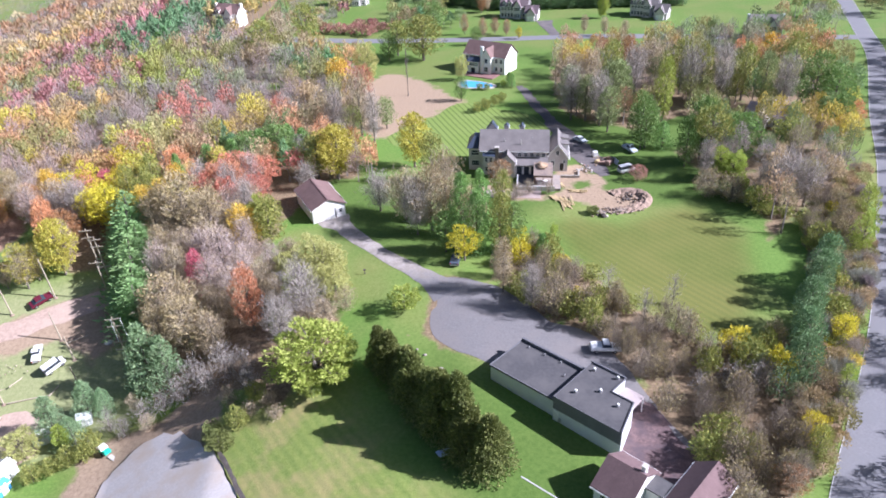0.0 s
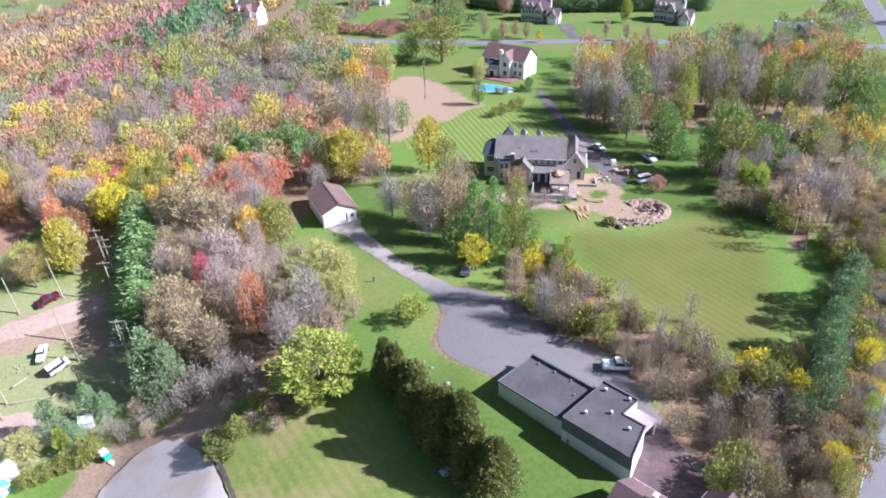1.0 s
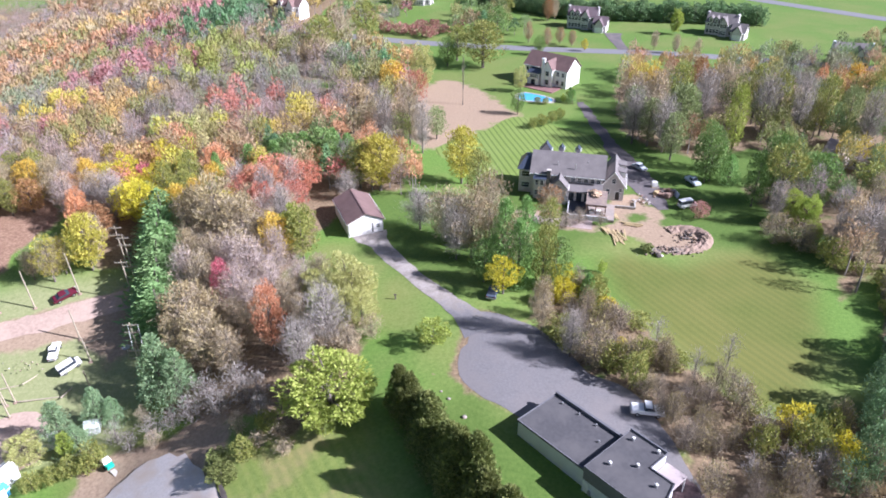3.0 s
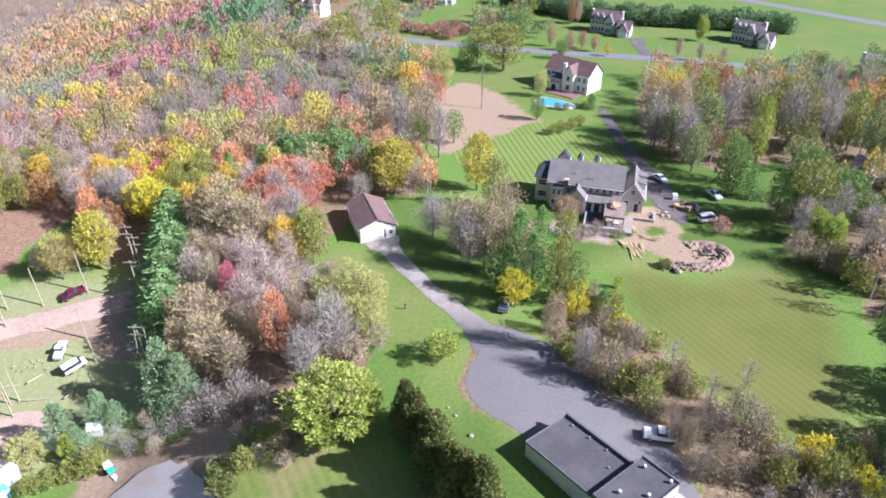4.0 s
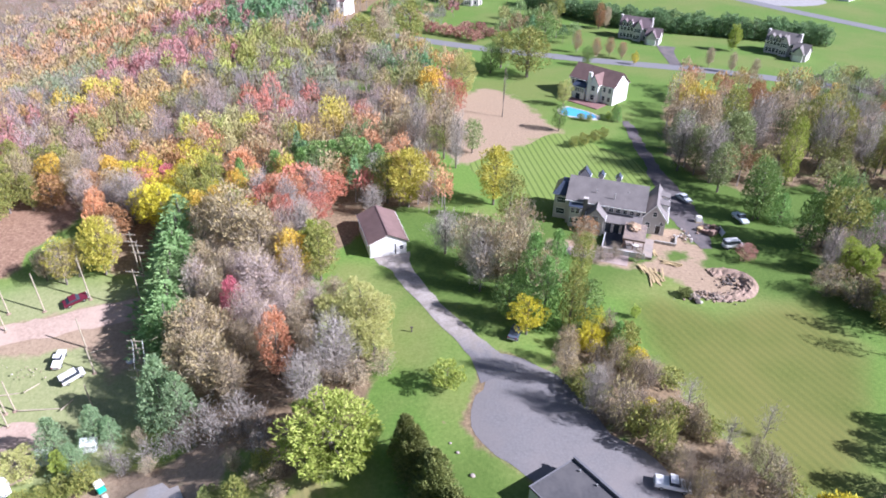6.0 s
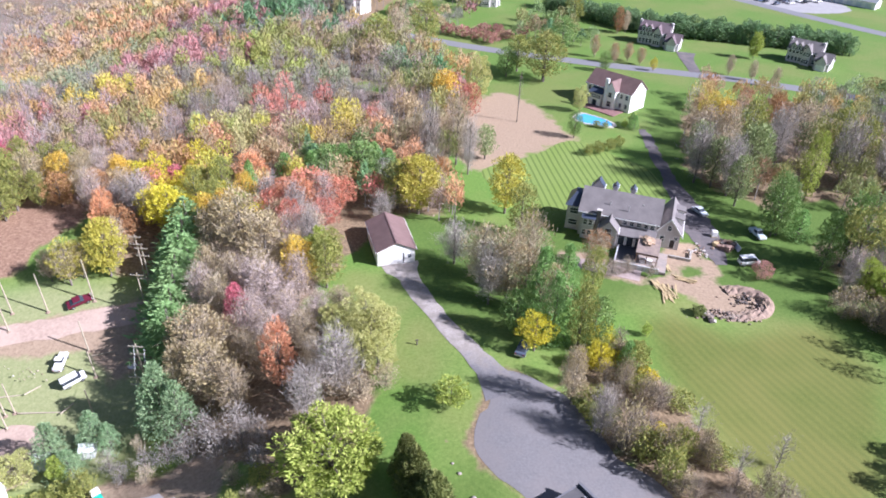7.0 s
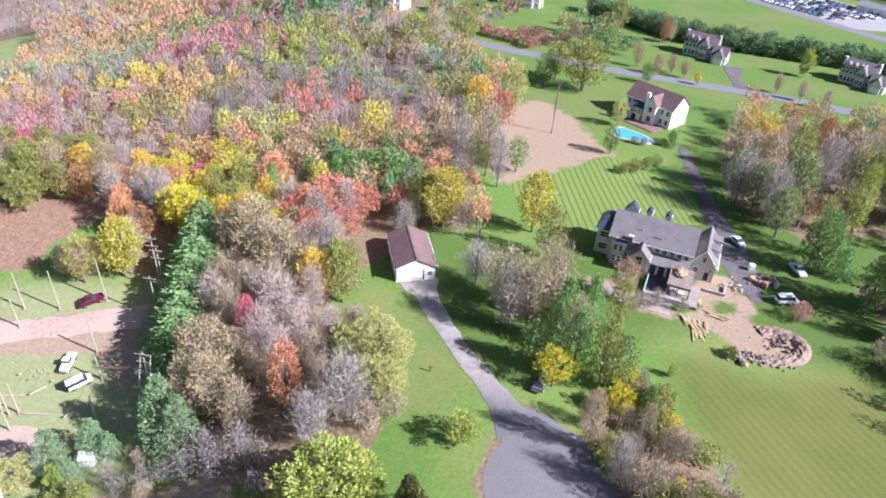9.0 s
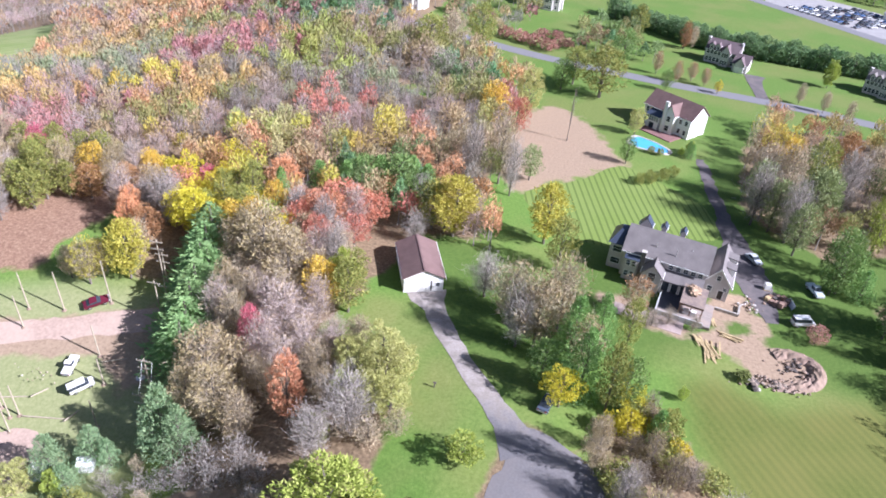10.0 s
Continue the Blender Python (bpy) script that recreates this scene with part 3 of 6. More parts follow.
def limbs(bm, rng, h, r, heads, top, girth):
    pts = [(0, 0, -0.4), (rng.uniform(-0.1, 0.1), rng.uniform(-0.1, 0.1), top * 0.4), (rng.uniform(-0.2, 0.2), rng.uniform(-0.2, 0.2), top * 0.75), (rng.uniform(-0.3, 0.3), rng.uniform(-0.3, 0.3), top)]
    tube(bm, pts, [girth * 1.25, girth, girth * 0.65, girth * 0.2], 7)
    for p in heads:
        z0 = min(top * 0.95, max(top * 0.25, p[2] - 0.9 * math.hypot(p[0], p[1])))
        a = Vector((0, 0, z0))
        b = Vector(p)
        mid = a.lerp(b, 0.5) + Vector((0, 0, 0.12 * (b - a).length))
        tube(bm, [a, mid, b], [girth * 0.42, girth * 0.26, girth * 0.08], 4)
    return bm


def leafy(name, seed, material, h=12.0, r=4.0, low=2.2, clumps=32, per=102, card=0.175, shape="round", bark=None, label="", category="tree", lumpy=1.0):
    rng = np.random.default_rng(seed)
    t = thing(name, Matrix(), label, category)
    c, n, heads = clump_cloud(rng, h, r, low, clumps, per, shape, lumpy)
    part("trunk", limbs(bmesh.new(), rng, h, r, heads[::2], low + (h - low) * 0.75, 0.02 * h), bark or BARK, t)
    crown = new("crown", card_mesh("crown", c, n, rng.uniform(0.7, 1.4, len(c)) * card, rng, material))
    crown.parent = t
    return t


def twig_mesh(name, rng, h, r, low, count, material, heads, thick=0.035):
    """Bare twigs: thin three-cornered slivers spread round the branch ends."""
    hd = np.array(heads)
    p = hd[rng.integers(0, len(hd), count)]
    k = rng.uniform(0.35, 1.08, (count, 1))
    base = p * k * np.array((1, 1, 0)) + np.array((0, 0, 1)) * (p[:, 2:] * (0.55 + 0.47 * k))
    base += rng.normal(scale=1.0, size=(count, 3)) * np.array((0.16 * r, 0.16 * r, 0.05 * h))
    d = base - np.array((0, 0, low))
    d[:, 2] *= 0.6
    d /= np.maximum(np.linalg.norm(d, axis=1, keepdims=True), 1e-6)
    d = d * 0.6 + rng.normal(scale=0.45, size=(count, 3)) + np.array((0, 0, 0.35))
    d /= np.maximum(np.linalg.norm(d, axis=1, keepdims=True), 1e-6)
    length = rng.uniform(0.05, 0.13, (count, 1)) * h
    side = np.cross(d, rng.normal(size=(count, 3)))
    side *= thick / np.maximum(np.linalg.norm(side, axis=1, keepdims=True), 1e-6)
    out = 0.7 * (base - np.array((0, 0, (h + low) / 2))) / r + 0.6 * (base - p) / (0.2 * r) + np.array((0, 0, 0.3)) + rng.normal(scale=0.3, size=(count, 3))
    return spray_mesh(name, np.stack([base - side, base + side, base + d * length], 1), out, material)


def bare(name, seed, h=13.0, r=4.0, low=2.5, twigs=2200, material=None, bark=None, leaves=None, leaf_count=0, label="", category="tree", thick=0.034):
    rng = np.random.default_rng(seed)
    t = thing(name, Matrix(), label, category)
    c, n, heads = clump_cloud(rng, h, r, low, 26, max(1, leaf_count // 26), "tall")
    part("trunk", limbs(bmesh.new(), rng, h, r, heads, low + (h - low) * 0.8, 0.017 * h), bark or BARK, t)
    tw = new("bare_crown", twig_mesh("bare_crown", rng, h, r, low, twigs, material or TWIG, heads, thick))
    tw.parent = t
    if leaf_count:
        cr = new("crown", card_mesh("crown", c, n, rng.uniform(0.6, 1.2, len(c)) * (0.2 if h > 8 else 0.13), rng, leaves))
        cr.parent = t
    return t


def conifer(name, seed, material, h=16.0, r=3.2, tiers=30, label="", droop=0.35, low=0.04):
    rng = np.random.default_rng(seed)
    t = thing(name, Matrix(), label, "tree")
    part("trunk", tube(bmesh.new(), [(0, 0, -0.4), (0, 0, h * 0.5), (0, 0, h)], [0.022 * h, 0.014 * h, 0.02], 7), BARK, t)
    cs, ns, ss = [], [], []
    for i in range(tiers):
        u = i / (tiers - 1)
        z = h * (low + (0.99 - low) * u)
        reach = r * (1 - u) ** 0.62 + 0.12
        k = max(5, int(15 * (1 - u) + 5))
        for j in range(k):
            th = 2 * math.pi * (j + rng.uniform(0, 0.8)) / k + i
            ln = reach * rng.uniform(0.72, 1.1)
            for q in np.arange(0.4, 1.01, 0.12):
                cs.append((ln * q * math.cos(th), ln * q * math.sin(th), z - droop * ln * q * q + rng.uniform(-0.1, 0.1)))
                ns.append((0.9 * math.cos(th) + rng.normal() * 0.35, 0.9 * math.sin(th) + rng.normal() * 0.35, 0.75 + rng.normal() * 0.3))
                ss.append((0.13 + 0.07 * (1 - u)) * r / 2.2 * rng.uniform(0.7, 1.3))
    crown = new("crown", card_mesh("crown", cs, ns, ss, rng, material))
    crown.parent = t
    return t


SPECIES = {
    "lime": lambda s: leafy("tree", s, LEAF["lime"], clumps=58, per=190, card=0.145, low=0.6, lumpy=0.72, label="broad tree with bright yellow-green autumn leaves"),
    "limeroad": lambda s: leafy("tree", s, LEAF["lime"], shape="tall", low=1.0, label="roadside tree in yellow-green leaf"),
    "green": lambda s: leafy("tree", s, LEAF["green"], shape="tall", low=1.5, label="leafy green tree not yet turned"),
    "palegreen": lambda s: leafy("tree", s, LEAF["sage"], shape="tall", low=2.0, label="tall tree with thin pale green leaves"),
    "olive": lambda s: leafy("tree", s, LEAF["olive"], shape="tall", low=1.8, label="tree with olive and yellow autumn leaves"),
    "oliveY": lambda s: leafy("tree", s, LEAF["olive"], low=5.0, clumps=20, label="spreading tree with olive-yellow leaves on bare limbs"),
    "yellow": lambda s: leafy("tree", s, LEAF["yellow"], low=1.0, label="tree in clear yellow autumn leaf"),
    "pear": lambda s: bare("tree", s, leaves=LEAF["pear"], leaf_count=2000, material=TWIG_TAN, label="slim tree with thinning dull gold leaves"),
    "bigyellow": lambda s: leafy("tree", s, LEAF["pear"], shape="tall", low=1.8, clumps=44, label="large spreading tree with yellowing leaves"),
    "gold": lambda s: leafy("tree", s, LEAF["gold"], shape="tall", low=1.4, label="tree in golden orange autumn leaf"),
    "orange": lambda s: leafy("tree", s, LEAF["orange"], shape="tall", low=1.6, label="maple in orange-red autumn leaf"),
    "mauve": lambda s: bare("tree", s, twigs=2800, material=TWIG_MAUVE, leaves=LEAF["tan"], leaf_count=500, label="bare tree with fine mauve-grey twigs"),
    "rust": lambda s: leafy("tree", s, LEAF["rust"], shape="tall", low=1.6, label="tree in rust-brown autumn leaf"),
    "orangebrown": lambda s: bare("tree", s, leaves=LEAF["rust"], leaf_count=1600, material=TWIG_TAN, label="small tree with thin orange-brown leaves"),
    "red": lambda s: leafy("tree", s, LEAF["red"], low=1.8, label="maple in deep red autumn leaf"),
    "pink": lambda s: leafy("tree", s, LEAF["pink"], shape="tall", low=1.5, label="slender tree in crimson pink leaf"),
    "wine": lambda s: leafy("tree", s, LEAF["wine"], low=0.6, label="small round tree with wine-red leaves"),
    "willow": lambda s: leafy("tree", s, LEAF["straw"], low=0.3, clumps=40, per=190, card=0.13, lumpy=0.85, label="feathery tree with pale straw-green leaves"),
    "brown": lambda s: bare("tree", s, leaves=LEAF["brown"], leaf_count=1900, material=TWIG_TAN, label="half-bare tree with brown leaves still on its twigs"),
    "tan": lambda s: bare("tree", s, leaves=LEAF["tan"], leaf_count=1200, material=TWIG_TAN, label="half-bare tree with thin tan leaves"),
    "bare": lambda s: bare("tree", s, twigs=3000, label="bare grey tree with fine spreading twigs"),
    "tanbare": lambda s: bare("tree", s, twigs=2600, material=TWIG_TAN, leaves=LEAF["brown"], leaf_count=800, label="nearly bare tree with tan twigs"),
    "spruce": lambda s: conifer("spruce_tree", s, LEAF["spruce"], label="tall dense dark green spruce"),
    "palepine": lambda s: leafy("pine_tree", s, LEAF["palepine"], shape="cone", low=0.4, clumps=44, per=120, card=0.13, lumpy=0.75, label="bushy pale blue-green pine with a rough outline"),
    "pine": lambda s: leafy("pine_tree", s, LEAF["fir"], shape="cone", low=0.6, clumps=44, per=120, card=0.13, lumpy=0.75, label="bushy green pine with a rough outline"),
    "screenpine": lambda s: leafy("pine_tree", s, LEAF["pine"], h=12, r=3.4, shape="tall", low=0.1, clumps=22, per=50, card=0.3, label="dark green evergreen of a dense far screen"),
    "snag": lambda s: bare("tree", s, h=16, r=1.6, twigs=90, low=5.0, label="tall thin nearly dead tree on bare soil"),
    "bluepine": lambda s: leafy("pine_tree", s, LEAF["pine"], h=12, r=3.4, shape="tall", low=0.1, clumps=48, per=105, card=0.16, label="blue-green pine in a screening row"),
    "greypine": lambda s: leafy("pine_tree", s, LEAF["pine"], shape="round", low=0.3, clumps=24, per=70, card=0.16, label="low grey-green evergreen at the lawn edge"),
    "yew": lambda s: leafy("evergreen_tree", s, LEAF["yew"], h=11, r=3.6, shape="cone", low=0.1, clumps=60, per=190, card=0.17, label="dark green evergreen with golden tips"),
    "greenbush": lambda s: leafy("shrub", s, LEAF["yew"], h=4.5, r=2.0, low=0.1, clumps=26, per=110, card=0.13, label="dense olive-green bush at the lot edge", category="shrub"),
    "shrub": lambda s: leafy("shrub", s, LEAF["lime"], h=4.5, r=2.0, low=0.2, clumps=26, per=100, card=0.11, label="round bright green shrub on the lawn", category="shrub"),
    "scrub": lambda s: bare("shrub", s, h=4.5, r=2.4, low=0.3, twigs=1300, material=TWIG_BROWN, leaves=LEAF["scrub"], leaf_count=700, label="tangled tan scrub in the hedgerow", category="shrub", thick=0.028),
    "scrubtan": lambda s: bare("shrub", s, h=4.5, r=2.4, low=0.3, twigs=1300, material=TWIG_TAN, leaves=LEAF["tan"], leaf_count=420, label="tangled pale tan scrub on the bank", category="shrub", thick=0.028),
    "stems": lambda s: bare("tree", s, h=6.0, r=2.2, low=0.6, twigs=420, material=TWIG, bark=PALE_BARK, label="small leafless tree with pale upright stems", thick=0.026),
    "brush": lambda s: bare("shrub", s, h=5.0, r=2.4, low=0.2, twigs=800, material=TWIG, label="thin grey leafless brush with splayed stems", category="shrub", thick=0.03),
    "scrubgrey": lambda s: bare("shrub", s, h=5.0, r=2.4, low=0.3, twigs=1500, material=TWIG_BROWN, label="bare brown-grey brush in the hedgerow", category="shrub", thick=0.028),
    "scrubolive": lambda s: leafy("shrub", s, LEAF["olive"], h=4.5, r=2.4, low=0.1, clumps=24, per=64, card=0.15, label="olive green bush in the hedgerow", category="shrub"),
    "scrubyellow": lambda s: leafy("shrub", s, LEAF["yellow"], h=4.0, r=1.9, low=0.2, clumps=20, per=60, card=0.14, label="yellow-leaved bush in the hedgerow", category="shrub"),
    "redbush": lambda s: leafy("shrub", s, LEAF["wine"], h=3.5, r=2.2, low=0.1, clumps=16, per=50, card=0.2, label="low russet bush in a planted row", category="shrub"),
}
BUILT_AT = {"lime": (12, 4), "bluepine": (12, 3.4), "screenpine": (12, 3.4), "snag": (16, 1.6), "yew": (11, 3.6), "shrub": (4.5, 2.0), "greenbush": (4.5, 2.0), "scrub": (4.5, 2.4), "scrubtan": (4.5, 2.4), "scrubgrey": (5, 2.4), "brush": (5, 2.4), "stems": (6, 2.2), "scrubolive": (4.5, 2.4), "scrubyellow": (4, 1.9), "redbush": (3.5, 2.2), "spruce": (16, 3.2)}
for k in ("bare", "mauve", "tanbare", "brown", "tan", "orangebrown", "pear"):
    BUILT_AT[k] = (13, 4)
VARIANTS = {}
PLANTED = []
tree_rng = random.Random(11)


def plant(kind, x, y, h, r, group="", spread=1.12):
    """One tree or shrub of a kind, h metres high, with a crown r metres in radius."""
    v = tree_rng.randrange(3)
    h0, r0 = BUILT_AT.get(kind, (12, 4))
    size = Vector((r * spread / r0, r * spread / r0, h / h0))
    m = Matrix.Translation(on_ground(x, y)) @ Matrix.Rotation(tree_rng.uniform(0, 6.28), 4, "Z")
    PLANTED.append((x, y, r))
    if (kind, v) not in VARIANTS:
        t = SPECIES[kind](v * 31 + len(kind) * 7 + ord(kind[0]))
        t.matrix_basis = m @ Matrix.Diagonal((*size, 1))
        VARIANTS[kind, v] = (t, size)
    else:
        t0, s0 = VARIANTS[kind, v]
        k = Vector((size.x / s0.x, size.y / s0.y, size.z / s0.z))
        t = copy_thing(t0, m @ Matrix.Diagonal((*k, 1)))
    if group:
        tagged(t, group=group)
    return t


GROVE = [
    ("green", [(16.6, 311.0, 13.4, 4.7), (32.0, 289.0, 7.3, 2.2), (19.4, 221.4, 7.9, 2.3), (74.3, 162.7, 17.1, 4.1), (81.4, 160.6, 13.3, 4.1), (62.5, 173.2, 15.3, 3.7), (69.8, 160.5, 13.1, 2.7), (-40.3, 176.8, 10.5, 5.2), (-32.9, 177.5, 11.3, 5.6), (-45.9, 179.3, 8.8, 4.5), (20.0, 123.2, 10.9, 2.8), (6.8, 124.5, 9.0, 2.9), (84.7, 161.2, 12.7, 4.3), (64.0, 174.1, 11.7, 4.1), (115.7, 186.3, 19.3, 4.8), (119.9, 183.3, 16.0, 4.8), (117.4, 174.7, 11.0, 3.8), (-3.2, 273.2, 10.6, 3.9)]),
    ("olive", [(22.4, 359.8, 12.5, 4.2), (-36.9, 303.5, 16.8, 5.4), (-51.4, 281.4, 15.9, 6.1), (20.6, 139.5, 11.0, 2.2), (-29.8, 134.6, 11.5, 3.3), (-22.4, 168.0, 12.2, 3.6), (6.2, 161.4, 12.6, 3.1), (17.5, 122.1, 13.8, 2.5), (51.4, 63.8, 7.2, 1.5), (67.3, 218.7, 17.1, 4.5), (88.1, 214.4, 17.7, 4.1), (92.0, 208.1, 17.4, 4.0), (104.4, 205.6, 17.3, 4.0), (129.9, 224.0, 14.7, 4.7), (9.8, 271.5, 16.7, 7.3), (0.2, 280.6, 13.0, 4.4)]),
    ("orangebrown", [(29.2, 306.8, 8.5, 1.9), (36.2, 300.4, 7.7, 2.0), (41.9, 305.2, 6.8, 2.1), (46.2, 300.9, 6.7, 1.8), (45.8, 59.4, 5.1, 2.2), (21.8, 150.6, 9.0, 3.0)]),
    ("yellow", [(50.3, 294.6, 5.2, 1.2), (-71.0, 172.3, 10.5, 3.5), (-70.8, 153.8, 9.4, 3.8), (-58.9, 156.2, 8.4, 3.2), (10.2, 120.5, 8.3, 2.7), (20.9, 123.3, 6.0, 2.1), (68.2, 87.1, 7.3, 1.8), (52.2, 66.7, 7.3, 1.5)]),
    ("rust", [(41.1, 346.6, 11.2, 2.3), (77.6, 234.4, 14.3, 3.3)]),
    ("tan", [(44.4, 348.2, 9.4, 1.9), (78.3, 297.2, 7.4, 1.8), (85.3, 291.5, 7.5, 1.7), (92.0, 286.0, 7.2, 1.7), (-45.3, 291.4, 16.3, 5.2), (53.3, 210.9, 15.9, 4.5), (-84.5, 130.6, 7.0, 1.9), (57.6, 209.4, 17.4, 3.9), (83.1, 227.1, 14.8, 3.8)]),
    ("lime", [(-22.8, 112.6, 7.4, 1.7), (93.0, 322.3, 11.3, 2.3), (74.7, 152.2, 8.7, 2.4), (-17.2, 91.0, 10.8, 6.3), (78.0, 150.9, 7.9, 2.6), (76.5, 143.6, 5.0, 1.7), (-62.1, 93.3, 5.9, 1.5)]),
    ("snag", [(2.5, 230.2, 16.9, 0.9)]),
    ("willow", [(-11.5, 247.7, 15.3, 3.5), (21.7, 243.6, 9.0, 2.2), (-68.5, 92.1, 6.3, 2.7), (-14.8, 111.5, 8.0, 2.6), (-17.2, 116.5, 10.2, 3.5), (-19.0, 121.5, 9.6, 3.4), (-21.8, 116.8, 9.0, 2.7), (-15.6, 120.0, 7.6, 2.4), (-24.5, 119.5, 8.6, 2.4), (-17.6, 111.8, 8.8, 2.4)]),
    ("palegreen", [(57.5, 187.0, 13.0, 3.4), (53.5, 196.5, 13.5, 3.6), (50.5, 205.0, 14.0, 3.6), (66.5, 181.0, 11.5, 3.2), (-4.8, 200.8, 9.4, 3.0), (61.5, 197.3, 17.1, 4.2), (63.3, 198.3, 16.8, 4.2), (107.8, 199.5, 16.1, 3.4)]),
    ("red", [(-12.0, 224.4, 13.8, 2.7), (-41.4, 161.6, 11.9, 5.0)]),
    ("pear", [(-80.2, 130.2, 10.2, 2.9), (-78.6, 132.2, 8.6, 2.3)]),
    ("gold", [(-20.0, 232.5, 12.9, 5.0), (59.5, 222.3, 14.7, 2.5), (-35.0, 134.5, 11.0, 3.2), (131.6, 243.6, 9.9, 3.6)]),
    ("tanbare", [(-29.0, 117.5, 8.0, 2.8), (-24.8, 125.5, 7.0, 2.5), (-33.5, 111.5, 9.0, 2.4), (-26.0, 112.5, 7.5, 2.4), (-12.0, 195.7, 18.8, 4.2), (-36.9, 105.0, 9.0, 3.2), (-0.8, 141.3, 12.0, 4.6), (8.1, 140.7, 16.2, 3.8)]),
    ("bare", [(-18.7, 192.6, 17.2, 3.5), (-8.3, 190.4, 15.0, 2.8), (-42.2, 260.6, 11.4, 5.6), (20.3, 102.8, 9.4, 2.3), (-20.2, 107.0, 13.2, 4.1), (-23.9, 102.1, 10.8, 3.5), (-6.6, 146.8, 9.5, 3.6), (1.4, 133.3, 13.2, 3.6), (-24.7, 161.4, 7.5, 2.8), (83.4, 136.4, 13.5, 4.7), (87.4, 135.4, 10.9, 3.8), (80.1, 139.2, 9.7, 3.2), (71.0, 151.0, 10.8, 2.4), (49.7, 198.4, 16.0, 4.2), (56.6, 192.4, 15.7, 4.1), (72.7, 212.0, 17.6, 4.4), (86.8, 203.9, 18.8, 4.3), (95.8, 202.0, 17.9, 3.9), (111.3, 194.1, 16.6, 4.1)]),
    ("pine", [(-50.0, 172.0, 10.0, 3.4), (-44.0, 173.5, 10.5, 3.6), (-37.5, 178.0, 11.0, 3.6), (-31.0, 182.0, 10.5, 3.4), (-27.0, 181.0, 9.5, 3.2), (37.6, 232.0, 4.9, 1.4), (-34.0, 258.2, 9.4, 3.7), (-101.9, 318.7, 9.1, 4.7), (-112.2, 316.3, 8.0, 3.5), (-97.7, 327.7, 7.0, 4.1), (36.9, 234.0, 5.0, 1.2), (13.1, 124.0, 14.5, 3.6), (10.8, 131.5, 15.0, 3.6), (15.2, 136.6, 13.4, 3.1), (25.3, 118.0, 7.0, 2.0), (68.2, 172.8, 7.9, 2.7)]),
    ("scrubolive", [(26.0, 211.7, 3.8, 1.5), (29.3, 214.4, 4.0, 1.3), (23.1, 209.7, 3.3, 1.2), (32.1, 218.0, 3.4, 1.2), (-56.6, 91.2, 5.1, 1.8), (-60.1, 89.6, 3.8, 1.6), (-62.3, 88.5, 3.2, 1.6), (-57.4, 90.0, 3.8, 1.3), (-65.0, 86.8, 3.6, 1.6), (-26.9, 89.5, 4.2, 1.6), (28.9, 231.1, 2.3, 1.0), (26.5, 231.7, 2.3, 1.0), (76.6, 134.6, 6.4, 2.7), (-24.3, 105.1, 6.0, 1.9), (-29.2, 84.7, 3.8, 1.6)]),
    ("palepine", [(-64.5, 95.9, 9.8, 3.1), (-59.6, 99.7, 8.5, 2.7), (-60.7, 94.3, 6.3, 2.6), (-56.6, 99.5, 6.4, 1.9), (-48.8, 103.0, 14.6, 4.3), (-45.1, 101.7, 11.4, 3.5), (-50.8, 104.0, 11.6, 2.6)]),
    ("brush", [(-54.9, 95.7, 4.6, 1.9), (-51.8, 93.8, 4.4, 2.0), (-48.0, 95.0, 4.8, 2.2), (-44.8, 95.9, 4.4, 2.3), (-41.4, 96.2, 5.4, 2.7), (-36.4, 95.9, 5.6, 2.7), (-32.7, 96.8, 5.4, 2.4), (-28.7, 93.2, 4.6, 2.2), (-39.7, 99.8, 5.6, 3.2), (-34.5, 100.5, 6.0, 3.0), (-30.5, 98.0, 5.0, 2.6)]),
    ("scrubtan", [(-47.2, 93.2, 3.0, 1.5), (-51.3, 99.0, 3.8, 1.2), (-31.5, 89.9, 4.2, 1.5), (-16.6, 106.3, 5.0, 2.8), (-13.0, 108.8, 4.6, 2.1), (-20.4, 106.8, 5.0, 2.4), (-23.2, 84.7, 2.6, 1.6), (-27.7, 86.8, 2.6, 1.8), (-25.0, 88.5, 2.4, 1.5)]),
    ("greenbush", [(40.9, 138.6, 1.9, 1.2), (-33.4, 84.8, 2.2, 1.4), (-31.6, 81.3, 2.4, 1.8), (-32.6, 83.0, 2.2, 1.4)]),
    ("redbush", [(-30.3, 324.1, 4.5, 3.0), (-24.1, 321.6, 4.5, 2.9), (-18.1, 319.3, 4.5, 3.1), (-11.9, 314.7, 4.8, 3.1), (-6.1, 323.4, 3.4, 2.9), (-16.3, 333.6, 3.2, 2.6), (-10.3, 331.8, 3.7, 2.5), (0.2, 330.8, 4.1, 2.5)]),
    ("shrub", [(34.8, 233.3, 2.7, 0.8), (37.5, 236.0, 3.8, 1.2), (-2.2, 105.5, 5.1, 2.3), (30.0, 129.5, 2.9, 0.8)]),
    ("scrubgrey", [(28.5, 150.5, 3.8, 2.1), (25.3, 148.7, 4.0, 2.4), (33.2, 150.2, 3.5, 1.4)]),
    ("scrub", [(68.8, 143.5, 6.6, 3.4), (73.0, 140.0, 6.5, 3.3), (23.8, 100.5, 9.4, 2.4)]),
